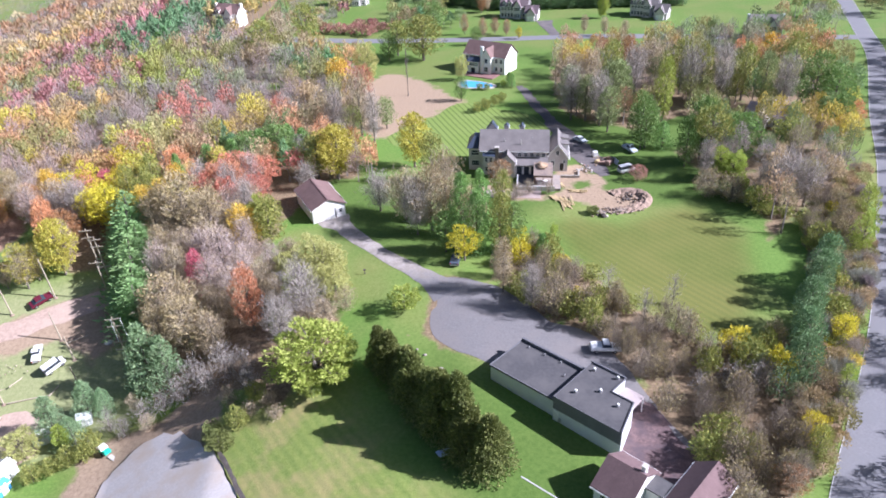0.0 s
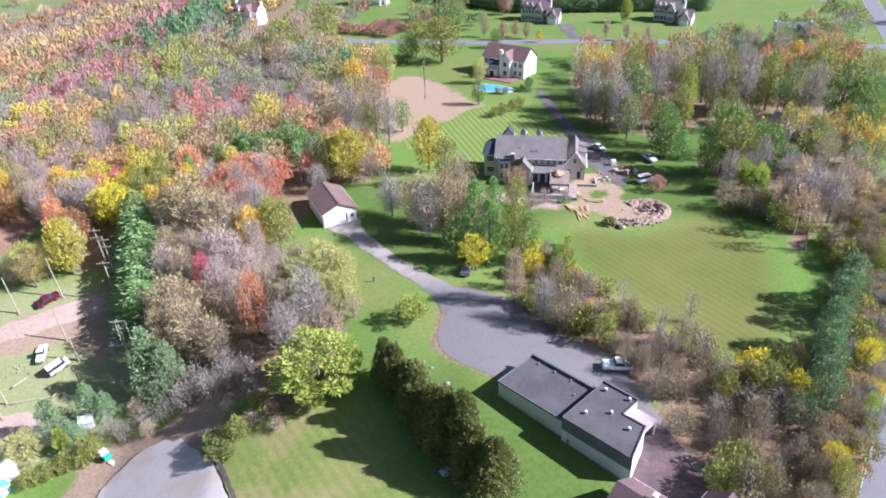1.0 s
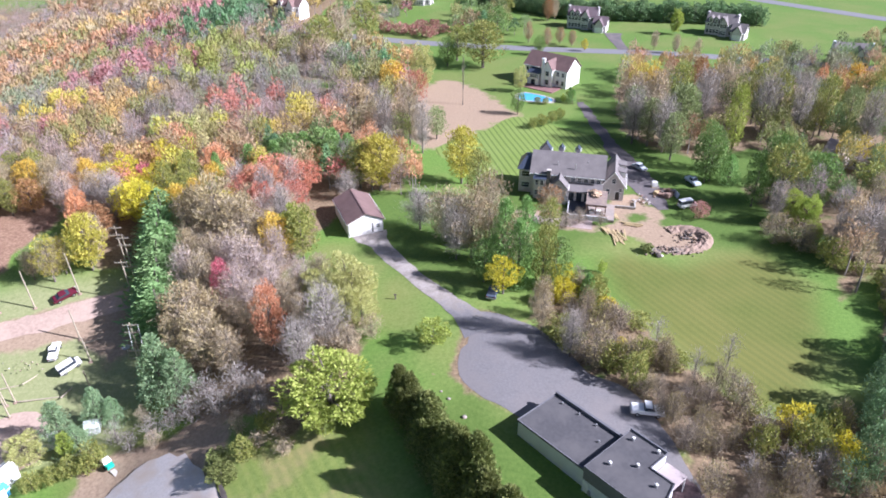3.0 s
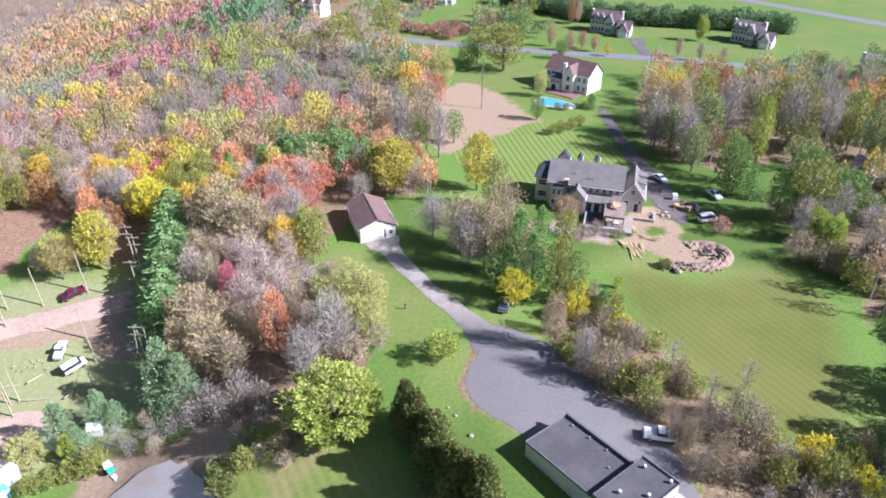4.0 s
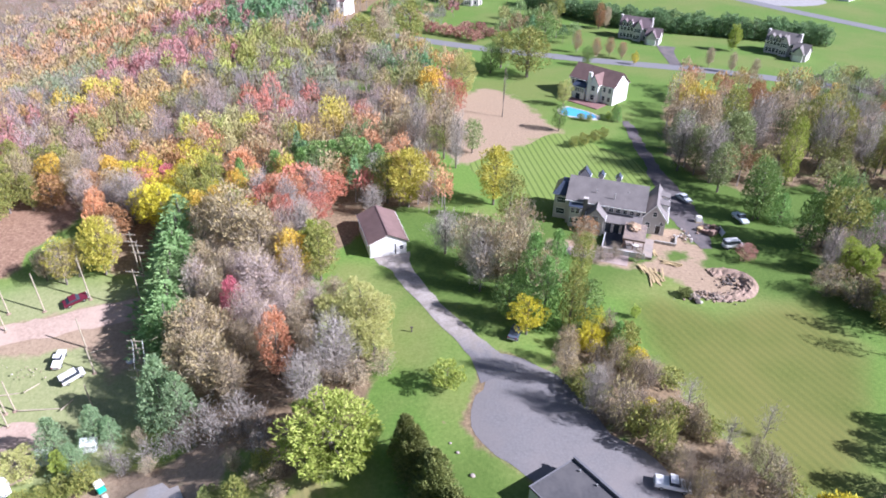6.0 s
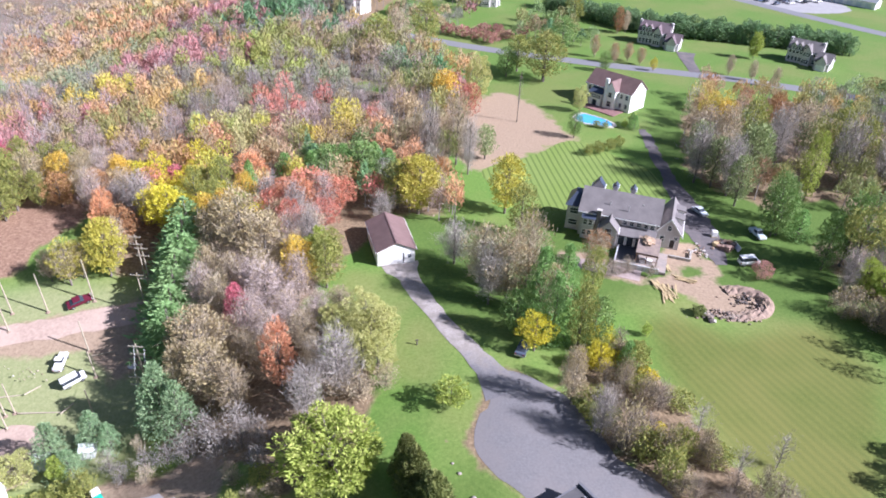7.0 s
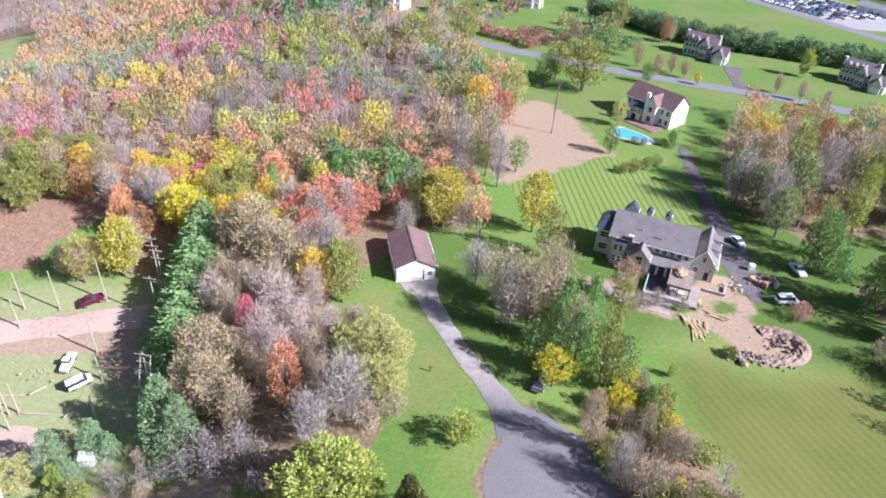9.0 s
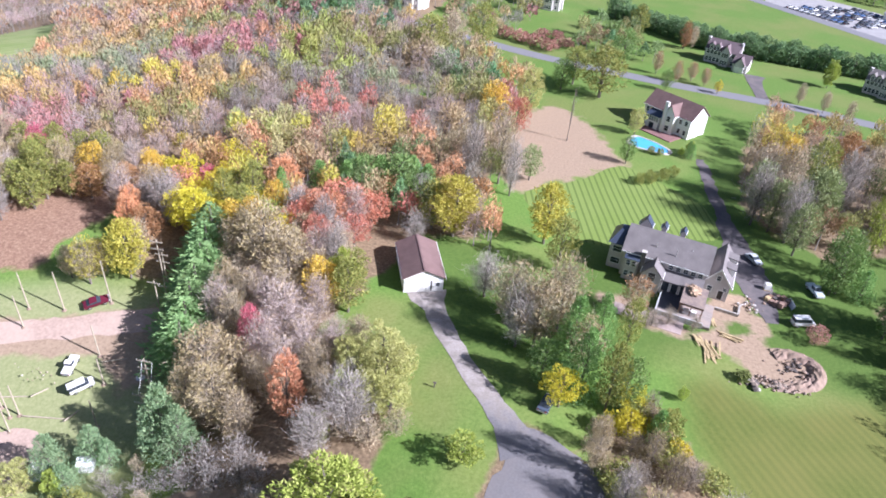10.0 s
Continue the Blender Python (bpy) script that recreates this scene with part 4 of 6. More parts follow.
    ("spruce", [(-61.7, 144.2, 11.2, 3.7), (-60.1, 139.2, 10.8, 4.0), (-58.7, 134.5, 10.8, 4.1), (-57.5, 130.1, 10.7, 4.2), (-56.3, 126.1, 10.7, 4.3), (-55.2, 122.3, 10.6, 4.2), (-54.5, 119.0, 10.4, 4.0), (-57.4, 134.6, 10.3, 3.2), (-53.4, 351.9, 10.3, 3.5)]),
    ("brown", [(16.1, 108.5, 11.2, 2.1), (-46.5, 113.0, 14.5, 4.8), (-41.8, 106.9, 13.1, 4.1), (-46.9, 107.5, 12.3, 3.1), (-48.5, 139.8, 16.3, 5.5), (-42.3, 136.5, 14.2, 4.9), (-54.3, 144.1, 11.2, 3.8), (4.5, 134.3, 15.1, 4.2), (12.6, 131.0, 11.0, 3.0)]),
    ("yew", [(-6.6, 91.4, 8.4, 2.3), (-4.9, 88.3, 9.4, 2.8), (-2.2, 85.6, 8.2, 3.3), (-1.6, 82.0, 10.2, 3.2), (0.9, 79.3, 9.0, 3.0), (2.2, 75.9, 11.6, 3.6), (4.7, 74.0, 12.4, 3.2), (5.6, 70.8, 9.6, 3.4), (8.3, 68.3, 9.4, 3.4)]),
    ("orange", [(-30.2, 108.4, 13.7, 2.7), (-56.8, 168.4, 10.7, 3.6), (-50.5, 162.3, 7.6, 2.8), (123.1, 177.6, 8.0, 2.8)]),
    ("pink", [(-42.2, 120.6, 12.0, 2.0), (-72.5, 162.5, 8.3, 2.5)]),
    ("stems", [(45.3, 93.8, 5.4, 1.9), (45.7, 86.3, 6.2, 2.4), (45.8, 102.1, 7.0, 1.9), (46.5, 79.5, 5.4, 2.4), (39.7, 99.2, 6.2, 1.9), (49.3, 77.9, 7.0, 2.4), (41.4, 78.8, 5.4, 1.9), (35.2, 106.6, 6.2, 2.4)]),
    ("mauve", [(-38.0, 124.9, 12.6, 5.1), (-33.0, 121.5, 9.0, 3.2), (-28.5, 123.5, 8.0, 3.0), (-34.5, 116.0, 9.5, 2.8)]),
    ("bigyellow", [(-73.6, 133.4, 12.6, 3.5), (-17.3, 167.0, 14.1, 5.1), (2.3, 171.2, 14.5, 4.0)]),
    ("bluepine", [(75.4, 105.8, 10.4, 2.5), (70.2, 99.2, 9.8, 2.5), (65.1, 92.5, 10.6, 2.6), (60.9, 85.5, 9.8, 2.4), (56.2, 78.1, 11.0, 2.4), (72.9, 102.6, 9.4, 2.2), (63.0, 89.0, 8.8, 2.1)]),
    ("greypine", [(52.4, 80.7, 6.1, 1.7), (52.7, 75.8, 7.5, 2.1)]),
    ("limeroad", [(87.5, 114.2, 9.4, 2.4), (95.3, 125.9, 9.2, 2.4), (84.9, 113.3, 5.1, 1.9), (62.4, 76.2, 6.0, 1.3), (75.5, 193.1, 18.1, 2.8)]),
    ("oliveY", [(74.1, 157.7, 17.4, 4.3), (96.6, 160.9, 11.5, 4.0)]),
    ("wine", [(55.9, 154.1, 4.3, 1.8)]),
]
for kind, rows in GROVE:
    for row in rows:
        plant(kind, *row, spread={"spruce": 1.75, "yew": 1.0, "bluepine": 1.12}.get(kind, 1.12))


def free(x, y, gap):
    return all((x - a) ** 2 + (y - b) ** 2 > (gap + 0.55 * c) ** 2 for a, b, c in PLANTED)


def scatter(outline, kinds, count, heights, radii, gap, seed, group="", tries=40):
    """Plants a mixed stand inside an outline, no two too close."""
    rng = random.Random(seed)
    xs, ys = [p[0] for p in outline], [p[1] for p in outline]
    names, weights = zip(*kinds.items())
    done = 0
    for _ in range(count * tries):
        if done >= count:
            break
        x, y = rng.uniform(min(xs), max(xs)), rng.uniform(min(ys), max(ys))
        if not inside(np.array([x]), np.array([y]), outline)[0] or not free(x, y, gap):
            continue
        plant(rng.choices(names, weights)[0], x, y, rng.uniform(*heights), rng.uniform(*radii), group)
        done += 1


# autumn colours of the woods by stretch: a place and the kinds that grow round it; far off, mauve imitates haze
ZONES = [
    (-382, 583, "mauve bare"), (-238, 412, "orange tan olive"), (-214, 359, "orange tan mauve"), (-208, 471, "gold tan"),
    (-191, 286, "gold tan"), (-188, 362, "orange tan rust olive"), (-188, 390, "orange mauve tan"), (-160, 297, "olive sage orange"),
    (-153, 263, "olive sage bare"), (-147, 364, "pink mauve"), (-143, 231, "sage bare"), (-142, 320, "bare olive"),
    (-130, 199, "gold mauve"), (-122, 347, "pine"), (-120, 178, "pink mauve"), (-120, 211, "yellow sage"),
    (-120, 254, "pink mauve"), (-116, 184, "mauve tan"), (-113, 197, "pink orange"), (-113, 212, "orange gold tan"),
    (-111, 263, "pink mauve orange"), (-110, 281, "bare mauve"), (-106, 175, "olive gold"), (-103, 221, "gold orange tan"),
    (-102, 160, "olive brown"), (-101, 153, "olive brown"), (-99, 328, "pine"), (-98, 187, "yellow olive"),
    (-96, 172, "bare mauve"), (-95, 189, "olive green"), (-95, 201, "olive gold"), (-94, 157, "gold brown"),
    (-93, 234, "bare bare"), (-93, 249, "lime bare"), (-92, 279, "lime olive"), (-91, 154, "brown rust orange"),
    (-90, 160, "mauve bare"), (-90, 171, "wine mauve"), (-89, 175, "mauve tan"), (-89, 279, "lime olive"),
    (-88, 323, "pine bare"), (-87, 165, "wine mauve"), (-86, 155, "bare mauve"), (-85, 202, "bare bare mauve"),
    (-84, 225, "bare olive"), (-82, 164, "tan gold"), (-82, 172, "orange tan"), (-81, 143, "mauve bare"),
    (-81, 168, "orange tan"), (-80, 184, "mauve tan"), (-80, 229, "bare"), (-78, 233, "bare sage"),
    (-78, 251, "lime lime olive"), (-77, 150, "orange tan"), (-76, 252, "lime"), (-74, 189, "lime yellow"),
    (-74, 278, "olive lime"), (-72, 145, "gold olive"), (-72, 156, "red"), (-71, 139, "tan rust"),
]
ZONES += [
    (-71, 150, "yellow"), (-70, 164, "yellow"), (-70, 176, "gold orange"), (-69, 141, "rust tan red"),
    (-68, 152, "yellow gold"), (-68, 193, "willow"), (-68, 194, "willow"), (-68, 279, "olive lime"),
    (-67, 188, "willow"), (-65, 158, "yellow olive"), (-64, 227, "bare sage"), (-62, 209, "red"),
    (-62, 287, "mauve tan"), (-61, 183, "orange tan"), (-61, 334, "olive gold"), (-60, 183, "tan orange"),
    (-59, 159, "green pine"), (-58, 150, "yellow gold"), (-57, 163, "orange"), (-57, 178, "tan mauve"),
    (-56, 169, "yellow"), (-56, 241, "sage bare"), (-55, 188, "yellow olive"), (-55, 192, "yellow olive"),
    (-53, 146, "red tan"), (-53, 167, "gold orange"), (-52, 153, "lime yellow"), (-52, 204, "pink mauve"),
    (-50, 136, "brown tan"), (-50, 156, "olive gold"), (-49, 222, "bare"), (-47, 175, "pine green"),
    (-46, 272, "tan willow"), (-45, 143, "brown"), (-45, 151, "bare mauve"), (-45, 169, "pine willow"),
    (-45, 185, "yellow"), (-44, 158, "orange red"), (-44, 182, "yellow gold"), (-41, 174, "pine green"),
    (-41, 204, "yellow gold"), (-40, 180, "pine green"), (-40, 319, "olive"), (-38, 159, "red red tan"),
    (-35, 202, "red pink"), (-35, 219, "bare mauve"), (-35, 264, "green pine"), (-32, 183, "pine green"),
    (-31, 138, "olive lime"), (-31, 145, "mauve tan"), (-29, 199, "tan orange"), (-25, 237, "olive"),
    (-21, 183, "orange yellow"), (-21, 246, "orange olive"), (-19, 207, "bare tan"), (-14, 242, "red pink"),
    (-13, 191, "bare tanbare"), (-13, 205, "bare tanbare"), (-13, 268, "gold tan"), (-7, 201, "lime"),
]
# mauve in the distant stretches puts bluish distance haze into the tree colour
ZONES += [
    (-300, 600, "mauve bare rust"), (-150, 600, "mauve bare"), (-260, 500, "mauve tan"), (-130, 450, "mauve tan"), (-450, 700, "mauve bare"),
    (-236, 292, "mauve tan orange"), (-330, 411, "mauve bare mauve"), (-264, 373, "mauve rust bare"), (-189, 367, "rust bare"),
    (-128, 290, "pink rust wine"), (-45, 106, "tanbare brown"), (-46, 124, "mauve mauve tanbare"), (-51, 115, "tanbare brown"),
    (-30, 126, "tanbare mauve"), (-19, 101, "bare tanbare"), (-34, 115, "mauve tanbare"), (-97, 139, "olive tan"),
]
RIGHT_ZONES = [
    (60, 234, "rust tan bare"), (65, 241, "gold yellow"), (75, 251, "rust tan"), (63, 220, "green sage"),
    (68, 221, "sage green"), (80, 241, "rust bare"), (87, 250, "olive gold"), (76, 218, "bare mauve"),
    (91, 240, "olive tan"), (87, 217, "olive green"), (101, 242, "sage olive"), (88, 210, "olive lime"),
    (100, 222, "bare"), (107, 227, "bare sage"), (109, 218, "willow sage"), (122, 238, "gold orange"),
    (119, 253, "bare sage"), (55, 207, "bare olive"), (61, 203, "bare sage"), (54, 194, "bare sage"),
    (66, 196, "rust olive"), (64, 182, "green pine"), (60, 179, "olive"), (67, 173, "sage green"),
    (82, 170, "green olive"), (111, 213, "olive"), (116, 224, "sage olive"), (131, 214, "olive green"),
    (123, 188, "green"), (94, 162, "green olive"), (119, 174, "yellow gold"), (77, 150, "bare olive"),
    (88, 145, "bare tan"), (87, 133, "tan olive"), (143, 212, "olive"),
]


def wood_kind(x, y, rng, zones=ZONES):
    """The kind of a tree of the woods: that of the nearest stretch, now and then of the next."""
    reach = 1.5 + 0.014 * math.hypot(x, y)
    px, py = x + rng.gauss(0, reach), y + rng.gauss(0, reach)
    kinds = min(zones, key=lambda e: (px - e[0]) ** 2 + (py - e[1]) ** 2)[2]
    return rng.choice(("mauve", "tan", "bare")) if zones is ZONES and rng.random() < 0.1 else rng.choice(kinds.split())


NEAR_WOOD = 164


PLANTED.extend([(30, 168, 14), (98, 188, 13), (92, 180, 8), (-25, 151, 15), (-20, 143, 7), (-29, 160, 8), (-66, 137, 11), (-70, 141, 6), (27, 160, 14), (33, 250, 14), (17, 81, 12)])


def near_woods():
    rng = random.Random(5)
    done = 0
    for _ in range(9000):
        x, y = rng.uniform(-125, -8), rng.uniform(88, NEAR_WOOD)
        if done >= 118:
            break
        if not inside(np.array([x]), np.array([y]), WOOD_EDGE)[0] or not free(x, y, 2.0):
            continue
        if (y < 100 and x > -20) or (y < 106 and -50 < x) or (y < 127 and x > -38):
            continue
        low = y < 112
        plant(wood_kind(x, y, rng).replace("sage", "palegreen"), x, y, rng.uniform(3.5, 6) if low else rng.uniform(8, 12.5), rng.uniform(2.2, 3.2) if low else rng.uniform(2.3, 3.5), "trees of the wood")
        done += 1


near_woods()
edge_rng = random.Random(29)
for x, y in ((68.9, 147.4), (70.9, 144.0), (72.6, 143.2), (74.7, 141.9), (75.6, 139.0), (76.2, 136.5), (78.4, 132.9), (81.3, 131.1), (82.9, 127.0), (84.2, 124.8)):
    plant(edge_rng.choice(("scrub", "scrubolive", "scrubtan", "scrubgrey")), x, y, edge_rng.uniform(2.0, 3.6), edge_rng.uniform(1.2, 1.9), "brush of the lawn edge")
scatter(HEDGEROW, {"scrub": 6, "scrubgrey": 4, "scrubolive": 2.6, "scrubyellow": 0.8}, 150, (2.8, 7.0), (1.3, 2.5), 0.35, 22, "brush of the hedgerow")

TINTS = {"bare": (0.35, 0.325, 0.29), "mauve": (0.46, 0.365, 0.345), "tanbare": (0.44, 0.375, 0.27), "brown": (0.4, 0.31, 0.18), "tan": (0.49, 0.385, 0.235), "orange": (0.6, 0.365, 0.2), "rust": (0.47, 0.3, 0.18), "gold": (0.585, 0.44, 0.18), "yellow": (0.62, 0.54, 0.12), "olive": (0.35, 0.345, 0.14), "green": (0.24, 0.33, 0.14), "lime": (0.39, 0.44, 0.13), "red": (0.61, 0.27, 0.2), "pink": (0.55, 0.28, 0.27), "wine": (0.45, 0.25, 0.24), "pine": (0.2, 0.34, 0.17), "willow": (0.47, 0.455, 0.21), "sage": (0.33, 0.36, 0.22)}


def far_woods(name, places, seed, cards, label):
    """A far stand of trees as one mesh: brushy crowns of leaf sprays and twigs, and trunks."""
    rng = np.random.default_rng(seed)
    tips, ways, tints = [], [], []
    for kind, x, y, h, r in places:
        base = np.array(on_ground(x, y))
        twiggy = kind in ("bare", "tanbare", "mauve")
        here = cards * min(1.0, max(0.16, 1.0 - (y - 165) / 260))
        n = int(here * (1.25 if twiggy else 1.0))
        d = rng.normal(size=(n, 3))
        d[:, 2] = np.abs(d[:, 2]) * 1.1 - 0.35
        d /= np.linalg.norm(d, axis=1, keepdims=True)
        low = 0.22 * h
        knots = rng.normal(size=(7, 3))
        knots /= np.linalg.norm(knots, axis=1, keepdims=True)
        lump = 0.72 + 0.3 * np.max(d @ knots.T, axis=1).clip(0, 1) ** 3
        rad = rng.uniform(0.25, 1.0, n) ** 0.55 * lump
        c = d * rad[:, None] * np.array((r, r, 0.62 * (h - low))) * rng.uniform(0.85, 1.15, 3) + np.array((0, 0, low + 0.36 * (h - low)))
        if kind == "pine":
            c[:, :2] *= np.clip(1.15 - c[:, 2:] / h, 0.08, 1) * 1.3
        far = (460 / here) ** 0.5
        way = d * 0.45 + np.array((0, 0, 0.9))
        if twiggy:
            q = spray_tips(c, way, rng.uniform(0.7, 1.3, n) * 0.5, rng, 0.085 * far, 2.4)
        else:
            q = spray_tips(c, way, rng.uniform(0.7, 1.3, n) * 0.075 * r * far, rng, 0.6, 2.8)
        tint = np.array(TINTS[kind]) * rng.uniform(0.82, 1.12) * rng.uniform(0.93, 1.07, 3)
        t = 0.018 * h
        foot = [np.array((math.cos(k * 2.09) * t, math.sin(k * 2.09) * t, -0.3)) for k in range(3)]
        trunk = np.array([[foot[k], foot[(k + 1) % 3], (0, 0, h * 0.85)] for k in range(3)])
        tips.extend((q + base, trunk + base))
        ways.extend((d * 1.0 + np.array((0, 0, 0.35)) + rng.normal(scale=0.2, size=(n, 3)), trunk[:, 0] + trunk[:, 1] + np.array((0, 0, 0.7))))
        tints.extend((np.tile(tint, (3 * n, 1)), np.tile((0.25, 0.22, 0.2), (9, 1))))
    me = spray_mesh(name, np.concatenate(tips), np.concatenate(ways), WOODS)
    tints = np.concatenate(tints)
    rgba = np.concatenate([tints, np.ones((len(tints), 1))], 1).astype(np.float32)
    me.color_attributes.new("tint", "FLOAT_COLOR", "POINT").data.foreach_set("color", rgba.ravel())
    return tagged(new(name, me), label, "woods", kind="stuff")


MEADOW_GAP = [(-202, 250), (-228, 290), (-236, 318), (-244, 330), (-338, 440), (-334, 412), (-289, 340), (-262, 306), (-222, 250)]


def stand(outline, seed, start, growth, heights, gaps=()):
    """Places for a far stand: the gaps grow with the distance."""
    rng = random.Random(seed)
    xs, ys = [p[0] for p in outline], [p[1] for p in outline]
    out = []
    y = min(ys)
    while y < max(ys):
        gap = start + growth * max(0, y - NEAR_WOOD) + 0.00003 * max(0, y - 400) ** 2
        x = min(xs) + rng.uniform(0, gap)
        while x < max(xs):
            px, py = x + rng.uniform(-0.4, 0.4) * gap, y + rng.uniform(-0.4, 0.4) * gap
            if inside(np.array([px]), np.array([py]), outline)[0] and not inside(np.array([px]), np.array([py]), MEADOW_GAP)[0] and px > -0.97 * (py - 15) - 28 and all(((px - a) / c) ** 2 + ((py - b) / d) ** 2 > 1 for a, b, c, d in gaps):
                out.append((wood_kind(px, py, rng), px, py, rng.uniform(*heights), gap * rng.uniform(0.46, 0.68)))
            x += gap
        y += gap
    return out


FAR_WOOD = [(-8, NEAR_WOOD), (-14, 200), (-16, 240), (-14, 262), (-40, 300), (-70, 318), (-66, 345), (-60, 420), (-70, 950), (-1100, 950), (-1100, 130), (-126, 130), (-126, NEAR_WOOD)]
far_woods("woods", stand(FAR_WOOD, 31, 5.4, 0.005, (8.5, 13.5), [(-45, 251, 9, 6), (-54, 262, 5, 4), (-77, 338, 11, 13)]), 41, 395, "wide autumn woods of bare, orange, yellow and crimson trees")

screen_rng = random.Random(17)
for i in range(46):
    u = i / 45
    for back in (0, 4.5):
        x = 10 + 125 * u + screen_rng.uniform(-0.8, 0.8)
        y = (384 - 66 * u / 0.33 * 0.5 if u < 0.33 else 351 - 17 * (u - 0.33)) + back + screen_rng.uniform(-0.8, 0.8)
        plant("screenpine", x, y, screen_rng.uniform(6.5, 9.5), screen_rng.uniform(2.3, 3.1), "evergreens of the far screen")


def mixed(outline, kinds, count, heights, radii, gap, seed, zones=None):
    """Places of a mixed stand inside an outline, clear of the single trees."""
    rng = random.Random(seed)
    xs, ys = [q[0] for q in outline], [q[1] for q in outline]
    names, weights = zip(*kinds.items())
    out = []
    for _ in range(count * 40):
        x, y = rng.uniform(min(xs), max(xs)), rng.uniform(min(ys), max(ys))
        if len(out) >= count:
            break
        if inside(np.array([x]), np.array([y]), outline)[0] and free(x, y, gap):
            kind = wood_kind(x, y, rng, zones) if zones else rng.choices(names, weights)[0]
            out.append((kind, x, y, rng.uniform(*heights), rng.uniform(*radii)))
            PLANTED.append((x, y, out[-1][4]))
    return out


far_woods("woods", mixed(RIGHT_WOOD, {"bare": 4, "olive": 4, "tanbare": 3, "green": 3, "tan": 1, "willow": 1, "rust": 0.5, "brown": 2}, 250, (8, 14), (2.2, 3.6), 0.2, 21, RIGHT_ZONES), 51, 520, "mixed roadside woods of bare and olive trees")
far_woods("woods", mixed([(-2, 312), (24, 308), (30, 322), (26, 352), (8, 360), (-4, 340)], {"green": 3, "olive": 2, "brown": 2, "pine": 1}, 24, (7, 11), (2.4, 3.6), 1.5, 23), 52, 600, "clump of green and brown trees by the side road")
far_woods("woods", mixed([(-58, 330), (-36, 318), (-26, 335), (-22, 372), (-36, 384), (-56, 380)], {"bare": 3, "olive": 2, "wine": 1, "tan": 2}, 30, (7, 12), (2.6, 3.8), 1.5, 24), 53, 600, "thin stand of russet and bare trees")
far_woods("woods", mixed([(112, 262), (150, 262), (176, 276), (190, 310), (178, 316), (150, 285), (118, 284)], {"olive": 3, "green": 2, "bare": 2, "tan": 1}, 34, (8, 12), (2.8, 4.0), 1.5, 25), 54, 600, "olive trees round the crossroads")
far_woods("woods", mixed([(200, 300), (222, 330), (236, 372), (250, 360), (236, 322), (214, 290)], {"green": 3, "olive": 2}, 20, (8, 12), (2.8, 4.0), 1.5, 26), 55, 600, "green trees across the road")
far_woods("woods", mixed([(57.5, 55), (70.5, 72.5), (81.5, 88), (92.5, 102.5), (122, 148), (142, 184), (190, 266), (198, 256), (150, 172), (118, 118), (90, 80), (72, 54)], {"bare": 3, "brown": 3, "tan": 2, "olive": 3, "green": 1}, 150, (6, 11), (2.0, 3.2), 0.2, 27), 56, 440, "brushy bank of trees across the road")
far_woods("woods", stand([(60, 520), (90, 496), (130, 508), (200, 480), (300, 500), (300, 620), (60, 620)], 33, 6.0, 0.004, (9, 13)), 43, 300, "distant dark woods behind the far lot")
far_woods("woods", mixed(VERGE, {"olive": 3, "tan": 2, "brown": 2, "bare": 2, "yellow": 0.7, "willow": 1}, 130, (2.2, 4.6), (1.4, 2.4), 0.2, 61), 57, 620, "brushy verge of olive and tan bushes along the road")

# ---- buildings ----
SHINGLE = mottled("grey_shingle", (0.2, 0.182, 0.178), 0.14, 4.0, 0.5, 0.9, bump=0.3)
BROWN_SHINGLE = mottled("brown_shingle", (0.2, 0.13, 0.12), 0.14, 4.0, 0.5, 0.9, bump=0.3)
MAROON_SHINGLE = mottled("maroon_shingle", (0.17, 0.112, 0.112), 0.14, 4.0, 0.5, 0.9, bump=0.3)
DARK_METAL = mottled("dark_metal_roof", (0.06, 0.075, 0.11), 0.15, 3, 0.5, 0.4)
TAR_ROOF = mottled("tar_roof", (0.085, 0.083, 0.088), 0.12, 2.0, 0.25, 0.95, other=(0.115, 0.11, 0.112))
STUCCO = mottled("grey_beige_stucco", (0.54, 0.505, 0.49), 0.08, 6, 0.4, 0.9)
STONE = mottled("stone_veneer", (0.42, 0.39, 0.35), 0.3, 2.2, 0.5, 0.9, bump=0.5)
BLUE_WHITE = mottled("pale_painted_block", (0.66, 0.68, 0.69), 0.06, 6, 0.4, 0.8)
GREY_PANEL = mottled("grey_metal_fascia", (0.16, 0.16, 0.175), 0.1, 3, 0.4, 0.7)
TIMBER = mottled("raw_timber", (0.52, 0.4, 0.22), 0.2, 5, 0.7, 0.85)
OLD_WOOD = mottled("weathered_pole_wood", (0.42, 0.36, 0.27), 0.2, 5, 0.7, 0.9)
DECK = mottled("brown_deck_boards", (0.27, 0.17, 0.12), 0.2, 5, 0.7, 0.85)
DUSTY = mottled("dusty_concrete", (0.31, 0.27, 0.245), 0.16, 2.0, 0.4, 0.9, other=(0.38, 0.31, 0.265))
DARK_STONE = mottled("dark_stone", (0.22, 0.2, 0.18), 0.3, 2.2, 0.5, 0.9, bump=0.4)
CONCRETE = mottled("pale_concrete", (0.52, 0.48, 0.44), 0.1, 3, 0.4, 0.9)
BRICK_RED = mottled("brown_brick", (0.3, 0.2, 0.16), 0.2, 5, 0.7, 0.9)
TUBE_GREY = mottled("galvanised_metal", (0.5, 0.5, 0.5), 0.1, 6, 0.8, 0.45, 0.6)
DARK_DOOR = mottled("dark_opening", (0.05, 0.045, 0.045), 0.2, 3, 0.6, 0.6)
RUBBER = mottled("tyre_rubber", (0.03, 0.03, 0.032), 0.2, 6, 1.0, 0.9)
